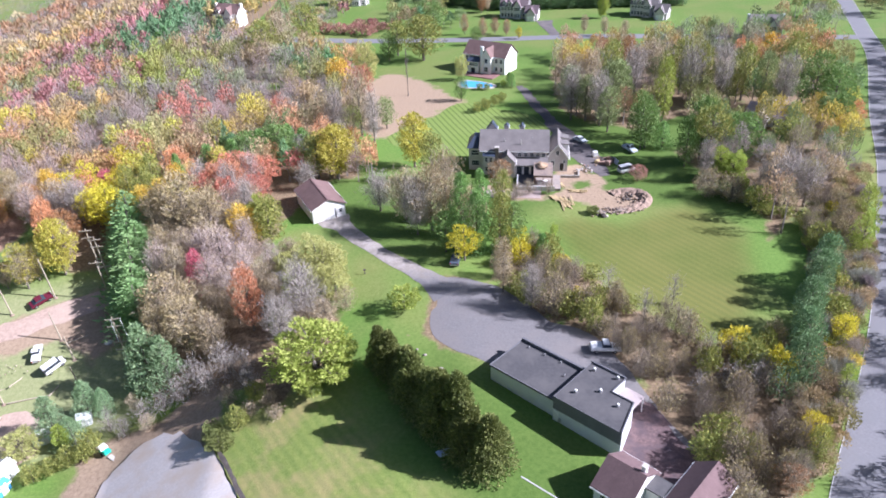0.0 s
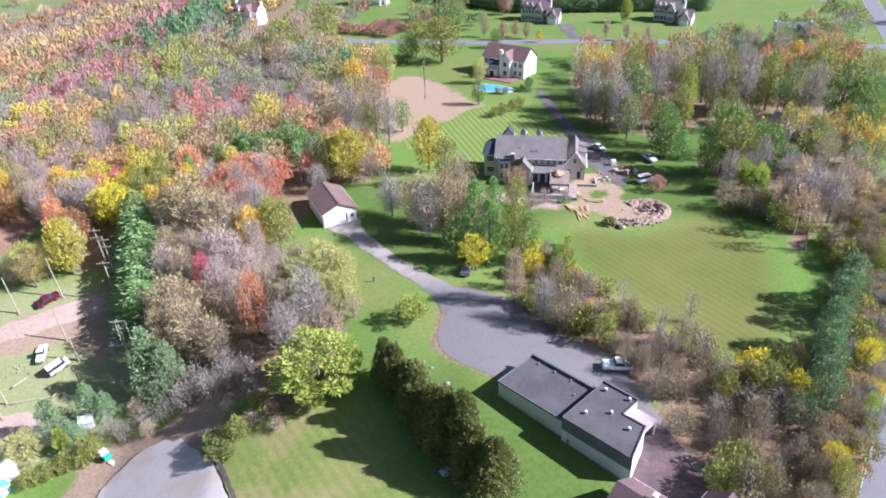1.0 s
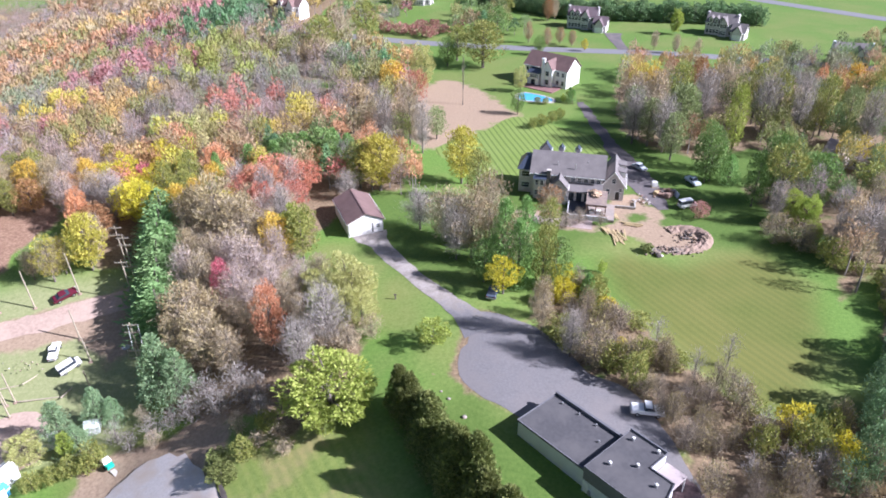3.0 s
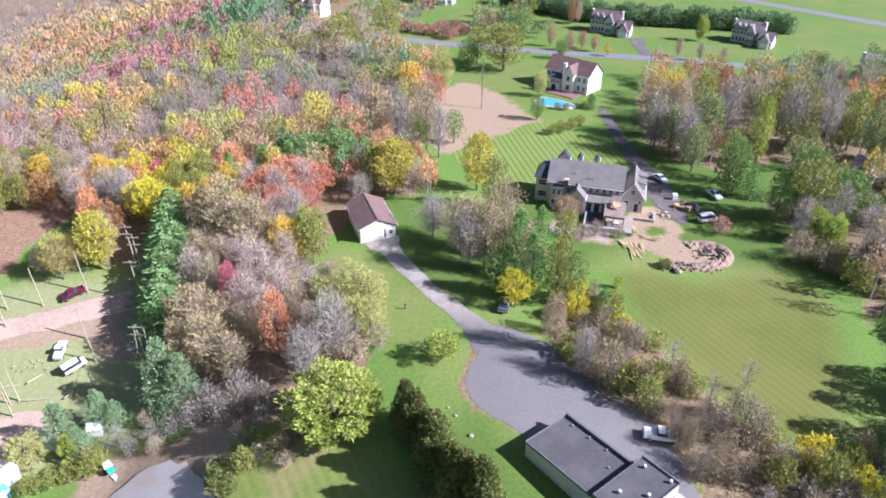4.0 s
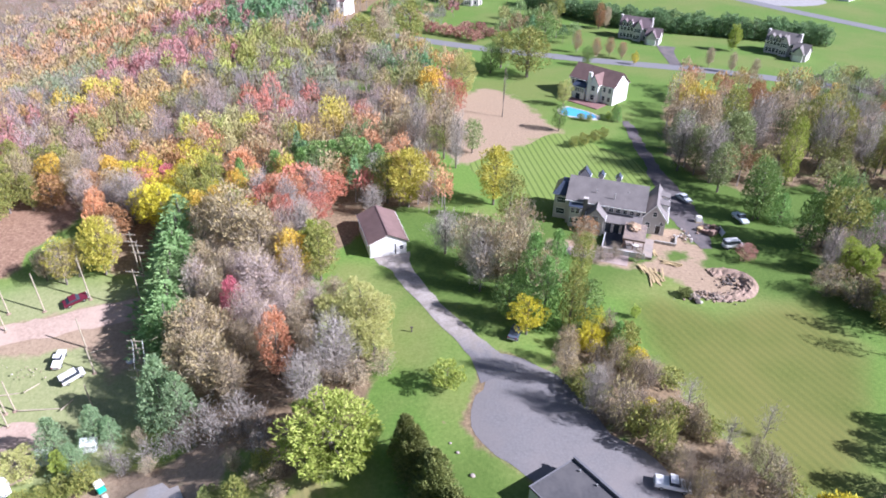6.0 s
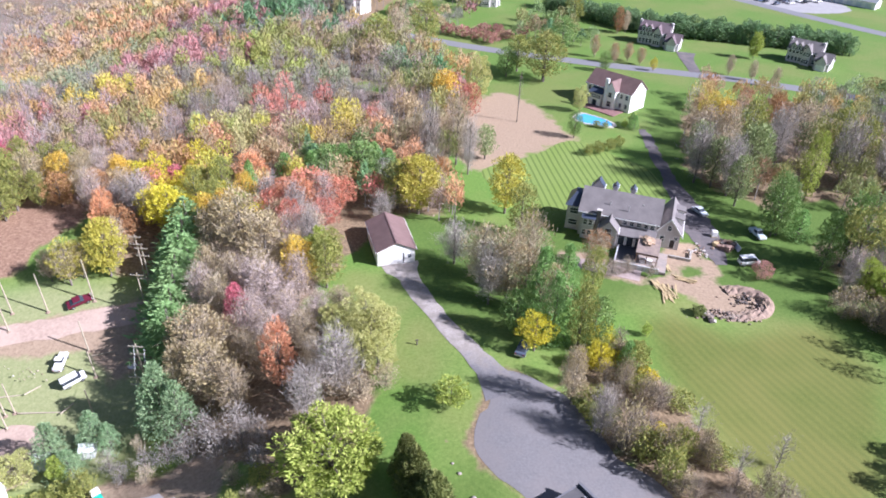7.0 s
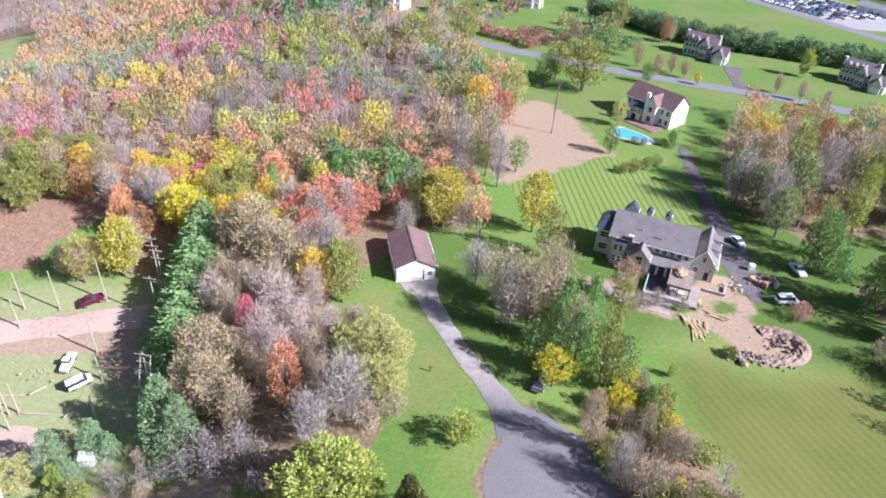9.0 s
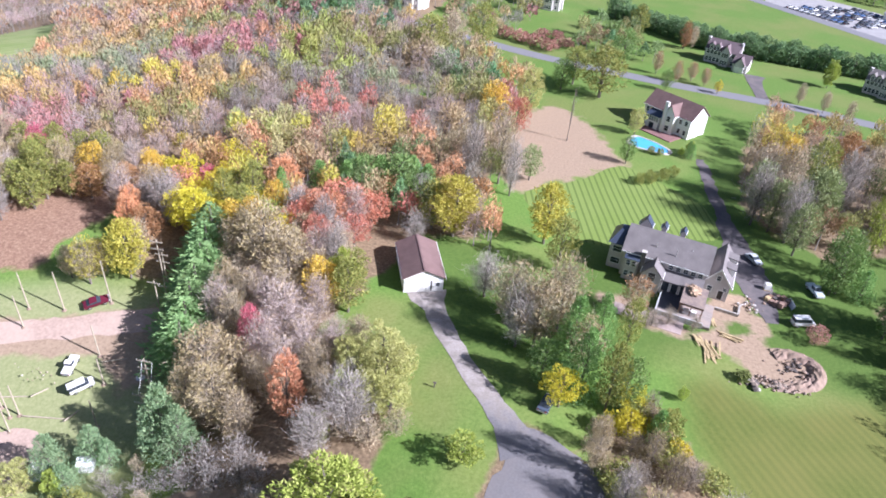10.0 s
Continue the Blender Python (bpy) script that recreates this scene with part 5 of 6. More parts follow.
STEEL = mottled("wheel_rim", (0.55, 0.55, 0.56), 0.1, 8, 1.0, 0.35, 0.8)


def gable_block(t, x0, x1, y0, y1, z0, ze, zr, wall, roof, ridge="x", over=0.4, thick=0.2, name="wall", roof_name="roof"):
    """A block with a gabled roof: walls up into the gables, two roof slabs with eaves."""
    a0, a1, b0, b1 = (y0, y1, x0, x1) if ridge == "x" else (x0, x1, y0, y1)
    mid = (a0 + a1) / 2
    part(name, prism(bmesh.new(), [(a0, z0), (a1, z0), (a1, ze), (mid, zr), (a0, ze)], ridge, b0, b1), wall, t)
    k = (zr - ze) / (mid - a0)
    bm = bmesh.new()
    for s, e in ((-1, a0), (1, a1)):
        out = e + s * over
        zo = ze - k * over
        prism(bm, [(out, zo + 0.03), (mid, zr + 0.03), (mid, zr + 0.03 + thick), (out, zo + 0.03 + thick)], ridge, b0 - over, b1 + over)
    rf = part(roof_name, bm, roof, t)
    for s, e in ((-1, a0), (1, a1)):
        out = e + s * over
        zo = ze - k * over
        lo, hi = sorted((out, out + s * 0.12))
        part("gutter", prism(bmesh.new(), [(lo, zo - 0.05), (hi, zo - 0.05), (hi, zo + 0.14), (lo, zo + 0.14)], ridge, b0 - over, b1 + over), TRIM, rf)
    return rf


def window(t, side, u, z, w, h, at, frame_mat=None, name="window"):
    """A framed window on a wall; side: the wall's outward way, u: place along it, at: the wall's plane."""
    def b(u0, z0, u1, z1, d0, d1):
        if side in ("-y", "+y"):
            s = -1 if side == "-y" else 1
            return (u0, at + s * d0, z0, u1, at + s * d1, z1)
        s = -1 if side == "-x" else 1
        return (at + s * d0, u0, z0, at + s * d1, u1, z1)
    f = 0.1
    fr = boxes(b(u - w / 2 - f, z - f, u + w / 2 + f, z, -0.05, 0.07), b(u - w / 2 - f, z + h, u + w / 2 + f, z + h + f, -0.05, 0.07),
               b(u - w / 2 - f, z, u - w / 2, z + h, -0.05, 0.07), b(u + w / 2, z, u + w / 2 + f, z + h, -0.05, 0.07),
               b(u - w / 2, z + h / 2 - 0.04, u + w / 2, z + h / 2 + 0.04, -0.02, 0.05))
    wn_ = part(name, fr, frame_mat or TRIM, t)
    part("pane", boxes(b(u - w / 2, z, u + w / 2, z + h, -0.05, 0.025)), GLASS, wn_)
    return wn_


def door(t, side, u, z, w, h, at, mat, name="door"):
    def b(u0, z0, u1, z1, d0, d1):
        if side in ("-y", "+y"):
            s = -1 if side == "-y" else 1
            return (u0, at + s * d0, z0, u1, at + s * d1, z1)
        s = -1 if side == "-x" else 1
        return (at + s * d0, u0, z0, at + s * d1, u1, z1)
    d = part(name, boxes(b(u - w / 2, z, u + w / 2, z + h, -0.05, 0.05)), mat, t)
    part("door_frame", boxes(b(u - w / 2 - 0.12, z, u - w / 2, z + h + 0.12, -0.05, 0.08), b(u + w / 2, z, u + w / 2 + 0.12, z + h + 0.12, -0.05, 0.08), b(u - w / 2, z + h, u + w / 2, z + h + 0.12, -0.05, 0.08)), TRIM, d)
    return d


def garage():
    t = thing("garage", pose(-21.7, 143.0, 0.6, 0, 0, 22.1), "white pole garage with a brown shingled gable roof", "garage")
    gable_block(t, 0, 7.7, 0, 12.4, -0.6, 3.0, 4.75, WHITE, BROWN_SHINGLE, "y", 0.35)
    d = door(t, "-y", 2.6, 0.02, 4.6, 2.5, 0, WHITE, "garage_door")
    for i in range(1, 4):
        part("panel_joint", boxes((0.35, -0.065, 0.02 + i * 0.62, 4.85, -0.052, 0.05 + i * 0.62)), TRIM, d)
    door(t, "-y", 5.35, 0.02, 0.28, 2.35, 0, DARK_DOOR, "side_door")
    window(t, "-y", 6.6, 1.0, 0.75, 0.85, 0)
    window(t, "+x", 4.0, 1.1, 0.8, 0.8, 7.7)
    window(t, "+x", 8.5, 1.1, 0.8, 0.8, 7.7)
    part("ridge_cap", boxes((3.7, -0.35, 4.92, 4.0, 12.75, 5.0)), BROWN_SHINGLE, t)


def flat_building():
    t = thing("commercial_building", pose(10.7, 85.6, 0.0, 0, 0, -47.7), "low white block building with dark flat tar roofs", "building")
    part("wall", boxes((0, 0, -0.6, 12.3, 8.2, 3.35)), BLUE_WHITE, t, "pale painted block wall")
    part("roof", boxes((-0.1, -0.1, 3.35, 12.2, 8.3, 3.62)), TAR_ROOF, t)
    part("parapet", boxes((-0.05, 7.95, 3.62, 12.2, 8.35, 4.1), (-0.12, -0.12, 3.62, 0.06, 7.95, 3.7), (0.06, -0.12, 3.62, 12.2, 0.02, 3.7)), GREY_PANEL, t)
    plan = [(12.3, -0.45), (23.4, -0.45), (21.6, 5.6), (18.0, 5.6), (18.0, 9.4), (12.3, 9.4)]
    part("wall", prism(bmesh.new(), plan, "z", -0.6, 4.5), BLUE_WHITE, t, "pale painted block wall")
    part("fascia", boxes((12.24, -0.52, 2.5, 23.44, -0.45, 4.78), (12.2, -0.52, 3.75, 12.3, 9.46, 4.78)), GREY_PANEL, t, "dark grey metal fascia band")
    part("roof", prism(bmesh.new(), plan, "z", 4.5, 4.75), TAR_ROOF, t)
    part("parapet", boxes((12.2, 9.3, 4.75, 18.1, 9.5, 5.05), (18.0, 5.6, 4.75, 18.12, 9.3, 4.95), (18.12, 5.55, 4.75, 21.6, 5.7, 4.95)), GREY_PANEL, t)
    part("parapet", prism(bmesh.new(), [(23.3, -0.5), (23.45, -0.5), (21.65, 5.7), (21.5, 5.7)], "z", 4.75, 4.95), GREY_PANEL, t)
    for x, y in ((13.6, 8.0), (14.2, 2.2), (16.8, 4.6), (17.2, 8.6), (20.3, 3.6)):
        v = part("roof_vent", tube(bmesh.new(), [(x, y, 4.7), (x, y, 5.2)], [0.22, 0.22], 10), TUBE_GREY, t)
        part("vent_cap", tube(bmesh.new(), [(x, y, 5.2), (x, y, 5.32)], [0.24, 0.16], 10), TRIM, v)
    for x, y in ((10.2, 5.2), (5.0, 7.3), (8.0, 7.4), (2.0, 7.2)):
        part("roof_vent", tube(bmesh.new(), [(x, y, 3.6), (x, y, 3.95)], [0.13, 0.13], 8), TUBE_GREY, t)
    part("lower_roof", boxes((18.13, 5.7, 2.9, 21.3, 9.6, 3.1)), mottled("pink_gravel_roof", (0.45, 0.38, 0.37), 0.12, 4, 0.5, 0.9), t, "pinkish gravel canopy roof")
    for x, y in ((18.4, 9.4), (21.1, 9.4), (21.1, 6.0)):
        part("canopy_post", boxes((x - 0.08, y - 0.08, -0.5, x + 0.08, y + 0.08, 2.9)), TRIM, t)
    door(t, "-y", 12.75, 0.1, 0.7, 2.0, -0.45, TRIM)
    part("meter_box", boxes((13.3, -0.7, 0.5, 13.7, -0.45, 1.2), bevel=0.03), TUBE_GREY, t)


def maroon_house():
    t = thing("brick_house", pose(23.9, 59.6, 0.0, 0, 0, -47.7), "house with a maroon shingled roof and white trim", "house")
    gable_block(t, -3.4, 1.4, -1.2, 5.8, -0.5, 3.0, 5.3, WHITE, MAROON_SHINGLE, "x", 0.4)
    gable_block(t, 4.6, 9.6, 2.8, 10.4, -0.5, 3.0, 4.9, WHITE, MAROON_SHINGLE, "y", 0.4, name="wing_wall", roof_name="wing_roof")
    part("link_wall", boxes((1.42, 3.2, -0.5, 4.58, 5.6, 2.4)), WHITE, t)
    part("link_roof", boxes((1.42, 3.0, 2.4, 4.15, 5.8, 2.6)), TAR_ROOF, t)
    c = part("chimney", boxes((0.7, 2.8, 3.0, 1.25, 3.45, 6.0)), WHITE, t, "white painted chimney")
    part("chimney_cap", boxes((0.62, 2.72, 6.0, 1.33, 3.53, 6.12)), CONCRETE, c)
    for u in (-2.0, 0.3):
        window(t, "-y", u, 0.9, 0.9, 1.2, -1.2)
    window(t, "-x", 1.2, 1.0, 1.0, 1.2, -3.4)
    window(t, "-x", 4.2, 1.0, 1.0, 1.2, -3.4)


def main_house():
    t = thing("large_house", pose(27.94, 163.4, 0.2, 0, 0, -11.5), "large grey stucco house under renovation with a broad grey roof", "house")
    gable_block(t, -9.2, 7.3, 0, 9.6, -0.8, 6.0, 9.4, STUCCO, SHINGLE, "x", 0.5)
    # west wing with a dark hipped roof
    part("wing_wall", boxes((-12.4, 1.6, -0.8, -9.25, 8.2, 5.9)), STUCCO, t)
    bm = bmesh.new()
    lo = [bm.verts.new(p) for p in ((-12.9, 1.1, 5.85), (-8.9, 1.1, 5.85), (-8.9, 8.7, 5.85), (-12.9, 8.7, 5.85))]
    hi = [bm.verts.new(p) for p in ((-11.2, 3.7, 8.2), (-8.9, 3.7, 8.2), (-8.9, 6.1, 8.2), (-11.2, 6.1, 8.2))]
    for i in range(4):
        bm.faces.new((lo[i], lo[(i + 1) % 4], hi[(i + 1) % 4], hi[i]))
    bm.faces.new(hi)
    bm.faces.new(lo[::-1])
    bmesh.ops.recalc_face_normals(bm, faces=bm.faces)
    part("wing_roof", bm, DARK_METAL, t, "dark blue-grey hipped roof")
    for z in (1.1, 3.9):
        window(t, "-y", -10.8, z, 1.9, 1.3, 1.6)
    window(t, "-x", 4.6, 3.9, 1.2, 1.4, -12.4)
    # bay and chimney
    part("bay_wall", boxes((-8.5, -1.3, -0.8, -5.8, -0.02, 4.9)), STUCCO, t)
    part("bay_roof", prism(bmesh.new(), [(-1.55, 4.85), (-0.02, 5.75), (-0.02, 4.85)], "x", -8.7, -5.6), DARK_METAL, t)
    for z in (0.8, 3.3):
        window(t, "-y", -7.75, z, 0.75, 1.2, -1.3)
        window(t, "-y", -6.6, z, 0.75, 1.2, -1.3)
    c = part("chimney", boxes((-5.6, -1.0, -0.5, -4.7, -0.02, 6.9)), DARK_STONE, t, "dark stone chimney")
    part("chimney_cap", boxes((-5.7, -1.1, 6.9, -4.6, -0.02, 7.05)), CONCRETE, c)
    # small gable over the terrace
    gable_block(t, -4.4, -0.6, -3.4, -0.02, -0.8, 4.1, 6.1, STUCCO, SHINGLE, "y", 0.35, name="gable_wall", roof_name="gable_roof")
    window(t, "-y", -2.5, 2.5, 1.4, 1.9, -3.4)
    window(t, "-y", -2.5, 0.4, 1.2, 1.3, -3.4)
    # upper windows under the main eave
    for u in (0.5, 2.0, 3.5, 5.0, 6.4):
        window(t, "-y", u, 4.35, 0.9, 0.9, 0)
    # lower roof and glazed wall behind the terrace
    part("lower_roof", prism(bmesh.new(), [(-2.8, 2.9), (-0.02, 4.0), (-0.02, 4.2), (-2.8, 3.1)], "x", -0.6, 7.5), SHINGLE, t)
    part("lower_wall", boxes((-0.55, -2.4, -0.8, 7.45, -0.02, 3.0)), STUCCO, t)
    for u in (0.5, 2.3, 4.1, 5.9):
        door(t, "-y", u, 0.62, 1.3, 2.1, -2.4, GLASS, "glass_door")
    # terrace with a dark slate floor and a pale wall
    part("terrace", boxes((0.3, -10.3, -0.8, 10.6, -2.42, 0.55)), DUSTY, t, "dusty concrete terrace")
    part("terrace_floor", boxes((0.4, -8.9, 0.55, 4.3, -2.44, 0.6)), mottled("dark_slate", (0.07, 0.075, 0.09), 0.15, 2, 0.5, 0.6), t, "dark slate terrace floor")
    part("terrace_wall", boxes((0.1, -10.5, -0.8, 9.2, -10.3, 1.15), (0.1, -10.3, -0.8, 0.28, -3.5, 1.0)), BLUE_WHITE, t)
    for i in range(7):
        part("terrace_pier", boxes((0.2 + i * 1.45, -10.56, -0.8, 0.4 + i * 1.45, -10.5, 1.2)), CONCRETE, t)
    part("patio", boxes((-7.5, -14.6, -0.7, 6.0, -10.6, 0.06)), mottled("pink_pavers", (0.4, 0.32, 0.295), 0.15, 2.5, 0.5, 0.9), t, "dusty pink paved patio")
    # brown-roofed pavilion under repair, with a heap of tan sheeting on it
    pav = part("pavilion_roof", prism(bmesh.new(), [(-8.6, 2.9), (-2.6, 3.7), (-2.6, 3.9), (-8.6, 3.1)], "x", 4.1, 8.7), mottled("worn_pavilion_shingle", (0.23, 0.18, 0.16), 0.25, 2.5, 0.6, 0.9, other=(0.32, 0.25, 0.2)), t, "worn brown pavilion roof")
    bm = bmesh.new()
    bmesh.ops.create_icosphere(bm, subdivisions=3, radius=1.0)
    for v in bm.verts:
        v.co = Vector((v.co.x * 1.2, v.co.y * 1.7, v.co.z * 0.6)) * (1 + 0.7 * noise.noise(v.co * 2.6)) + Vector((6.1, -4.2, 3.75))
    part("sheeting", bm, mottled("tan_sheeting", (0.42, 0.3, 0.2), 0.3, 3, 0.8, 0.8), pav, "crumpled tan sheeting")
    for u in (4.2, 6.3, 8.4):
        part("pavilion_post", boxes((u, -8.5, 0.55, u + 0.2, -8.3, 2.95)), DECK, t)
        part("pavilion_post", boxes((u, -3.3, 0.55, u + 0.2, -3.1, 3.5)), DECK, t)
    part("pavilion_beam", boxes((4.1, -8.55, 2.6, 8.7, -8.35, 2.88), (4.1, -8.55, 1.45, 8.7, -8.45, 1.55)), DECK, t)
    part("table", boxes((5.1, -8.1, 0.55, 7.6, -7.1, 1.3), bevel=0.05), TRIM, t, "white covered furniture")
    part("terrace_step", boxes((8.9, -10.3, -0.75, 10.4, -9.0, 0.2), (9.0, -11.0, -0.78, 10.3, -10.32, -0.1)), DUSTY, t)
    part("garden_wall", boxes((10.7, -2.6, -0.7, 15.2, -2.2, 0.5), (15.0, -2.2, -0.7, 15.4, 1.2, 0.45)), STONE, t, "low stone garden wall")
    # east gable wing
    gable_block(t, 7.35, 12.4, 1.4, 12.0, -0.8, 3.8, 7.0, STUCCO, SHINGLE, "y", 0.45, name="east_wall", roof_name="east_roof")
    window(t, "-y", 9.88, 4.2, 0.8, 1.1, 1.4)
    window(t, "-y", 8.7, 1.4, 0.9, 1.2, 1.4)
    window(t, "-y", 11.6, 2.2, 0.7, 0.7, 1.4)
    door(t, "-y", 11.0, 0.1, 1.0, 2.0, 1.4, DARK_DOOR)
    bm = bmesh.new()
    for s in (-1, 1):
        x0, x1 = 9.88, 9.88 + s * 3.05
        prism(bm, [(x0, 6.86), (x0, 7.26), (x1, 3.35), (x1, 3.0)], "y", 0.82, 0.93)
    part("verge_board", bm, TRIM, t)
    # two dormers on the east slope
    for y in (4.0, 8.2):
        d = part("dormer", prism(bmesh.new(), [(10.6, 4.5), (12.4, 4.5), (12.4, 5.9), (10.6, 6.2)], "y", y, y + 2.2), WHITE, t, "white dormer box")
        part("dormer_roof", prism(bmesh.new(), [(10.2, 6.3), (12.7, 5.92), (12.7, 6.08), (10.2, 6.46)], "y", y - 0.2, y + 2.4), SHINGLE, d)
        part("dormer_window", boxes((12.4, y + 0.5, 4.9, 12.46, y + 1.7, 5.8)), GLASS, d)
    # small front gables that peak over the ridge
    for u, w, z in ((-6.8, 1.3, 10.6), (-3.1, 0.5, 10.1), (0.8, 0.5, 10.1)):
        gable_block(t, u - w, u + w, 6.6, 8.6, 7.2, z - 1.3 * w, z, STUCCO, DARK_METAL, "y", 0.12, 0.12, name="front_gable", roof_name="front_gable_roof")
    for u, v in ((-3.3, 1.8), (3.6, 2.8), (0.8, 1.1)):
        part("roof_vent", tube(bmesh.new(), [(u, v, 6.4), (u, v, 8.4)], [0.08, 0.08], 8), TUBE_GREY, t)


def white_house():
    t = thing("white_house", pose(37.2, 246.2, 0.0, 0, 0, -37.0), "white sided two-storey house with a brown roof", "house")
    gable_block(t, -16.6, 0, 0, 9.0, -0.5, 6.1, 9.7, WHITE, BROWN_SHINGLE, "x", 0.4)
    gable_block(t, -8.2, -4.6, -2.0, 3.0, -0.5, 6.3, 8.9, WHITE, BROWN_SHINGLE, "y", 0.3, name="bay_wall", roof_name="bay_roof")
    part("chimney", boxes((-8.5, -2.4, -0.5, -7.4, -1.6, 9.7)), WHITE, t, "white boxed chimney")
    part("sunroom", boxes((-13.6, -2.6, 0.0, -9.2, 0.0, 4.4)), WHITE, t)
    part("sunroom_roof", prism(bmesh.new(), [(-3.0, 4.3), (0.0, 5.5), (0.0, 4.3)], "x", -13.9, -8.9), DARK_METAL, t)
    for i in range(5):
        window(t, "-y", -13.1 + i * 0.85, 2.6, 0.55, 1.3, -2.6)
    door(t, "-y", -11.4, 0.1, 1.6, 2.0, -2.6, GLASS)
    for u in (-15.4, -3.4, -1.4):
        window(t, "-y", u, 3.9, 0.9, 1.4, 0)
        window(t, "-y", u, 1.0, 0.9, 1.4, 0)
    window(t, "-y", -6.4, 4.0, 1.2, 1.5, -2.0)
    window(t, "-y", -6.4, 1.0, 1.4, 1.6, -2.0)
    window(t, "+x", 4.5, 7.0, 0.7, 1.0, 0)
    gable_block(t, -11.0, -5.0, 8.9, 13.0, -0.5, 3.2, 5.2, WHITE, BROWN_SHINGLE, "y", 0.3, name="porch_wall", roof_name="porch_roof")
    part("deck", boxes((-16.4, -6.5, -0.3, -1.5, -0.02, 0.25)), mottled("red_patio", (0.25, 0.14, 0.13), 0.15, 3, 0.5, 0.85), t, "dark red patio by the pool")


def colonial(m, length, depth, eave, top, wall, roof, label, dormers=2, wing=1):
    """A two-storey house with dormers, a front gable and a garage wing."""
    t = thing("house", m, label, "house", "houses along the side road")
    gable_block(t, 0, length, 0, depth, -0.4, eave, top, wall, roof, "x", 0.4)
    for i in range(dormers):
        u = length * (0.16 + 0.2 * i)
        gable_block(t, u - 0.8, u + 0.8, -0.2, depth / 2, eave - 0.3, eave + 1.5, eave + 2.4, wall, roof, "y", 0.2, name="dormer_wall", roof_name="dormer_roof")
        window(t, "-y", u, eave + 0.2, 0.8, 1.1, -0.2)
    gable_block(t, length * 0.52, length * 0.8, -1.6, depth / 2, -0.4, eave, top - 0.6, wall, roof, "y", 0.3, name="front_gable", roof_name="front_gable_roof")
    for z in (0.8, 3.6):
        for k in (0.08, 0.2, 0.32, 0.44, 0.9):
            window(t, "-y", length * k, z, 1.0, 1.5, 0)
        for k in (0.59, 0.66, 0.73):
            window(t, "-y", length * k, z, 0.8, 1.5, -1.6)
    if wing:
        gable_block(t, length, length + 5.6, -3.6, 3.0, -0.4, 3.2, 6.0, wall, roof, "x", 0.35, name="garage_wall", roof_name="garage_roof")
        gable_block(t, length + 1.0, length + 4.6, -4.8, -0.5, -0.4, 3.2, 5.6, wall, roof, "y", 0.3, name="garage_gable", roof_name="garage_gable_roof")
        for k in (1.95, 3.75):
            door(t, "-y", length + k, 0.0, 1.5, 2.1, -4.8, TRIM, "garage_door")
    part("chimney", boxes((-0.9, depth * 0.35, 0, 0.0, depth * 0.55, top + 0.4)), wall, t)
    part("chimney", boxes((length, depth * 0.4, 0, length + 0.8, depth * 0.6, top + 0.4)), wall, t)
    return t


garage()
flat_building()
maroon_house()
main_house()
white_house()
PALE_STONE = mottled("pale_house_stone", (0.6, 0.57, 0.57), 0.15, 2, 0.4, 0.9)
colonial(pose(48.5, 334, 0, 0, 0, -21), 12.0, 8.0, 5.4, 8.6, PALE_STONE, mottled("plum_shingle", (0.17, 0.13, 0.14), 0.14, 4.0, 0.5, 0.9), "pale stone house with a plum-grey roof and dormers")
colonial(pose(106, 324, 0, 0, 0, -33), 11.5, 8.0, 5.2, 8.3, PALE_STONE, SHINGLE, "pale stone house with a grey dormered roof", 3)
colonial(pose(-29, 381, 0, 0, 0, -8), 15, 9, 6.2, 10.0, PALE_STONE, SHINGLE, "pale house at the edge of the far lawn", 2, 0)
colonial(pose(-84, 350, -0.3, 0, 0, -22), 12, 8, 6.4, 10.0, WHITE, BROWN_SHINGLE, "white house with a brown roof among trees", 1, 0)
colonial(pose(138, 274, 0, 0, 0, -16), 12, 8, 5.0, 8.4, BLUE_WHITE, SHINGLE, "grey-roofed house half hidden behind trees", 1, 0)
colonial(pose(-134, 452, -9, 0, 0, -30), 14, 9, 6.0, 9.5, WHITE, SHINGLE, "white house on the wooded hill", 1, 0)
colonial(pose(-176, 262, -22, 0, 0, 10), 9, 6, 4.5, 7.0, WHITE, SHINGLE, "small white house deep in the woods", 0, 0)


def bungalow():
    t = thing("bungalow", pose(97.3, 186.8, 0, 0, 0, -40), "low house with a grey-brown roof among trees", "house")
    gable_block(t, 0, 12.5, 0, 8.0, -0.3, 2.9, 5.2, STUCCO, mottled("taupe_shingle", (0.3, 0.25, 0.23), 0.14, 4, 0.5, 0.9), "x", 0.5)
    gable_block(t, 1.0, 6.0, -3.5, 4.0, -0.3, 2.9, 4.9, STUCCO, MATS["taupe_shingle"], "y", 0.4, name="wing_wall", roof_name="wing_roof")
    c = part("chimney", boxes((5.6, 3.4, 3.0, 6.5, 4.3, 6.6)), TRIM, t, "white chimney")
    part("chimney_cap", boxes((5.5, 3.3, 6.6, 6.6, 4.4, 6.75)), CONCRETE, c)
    for u in (8.0, 10.5):
        window(t, "-y", u, 0.9, 1.2, 1.2, 0)
    window(t, "-y", 3.5, 0.9, 1.6, 1.2, -3.5)


bungalow()


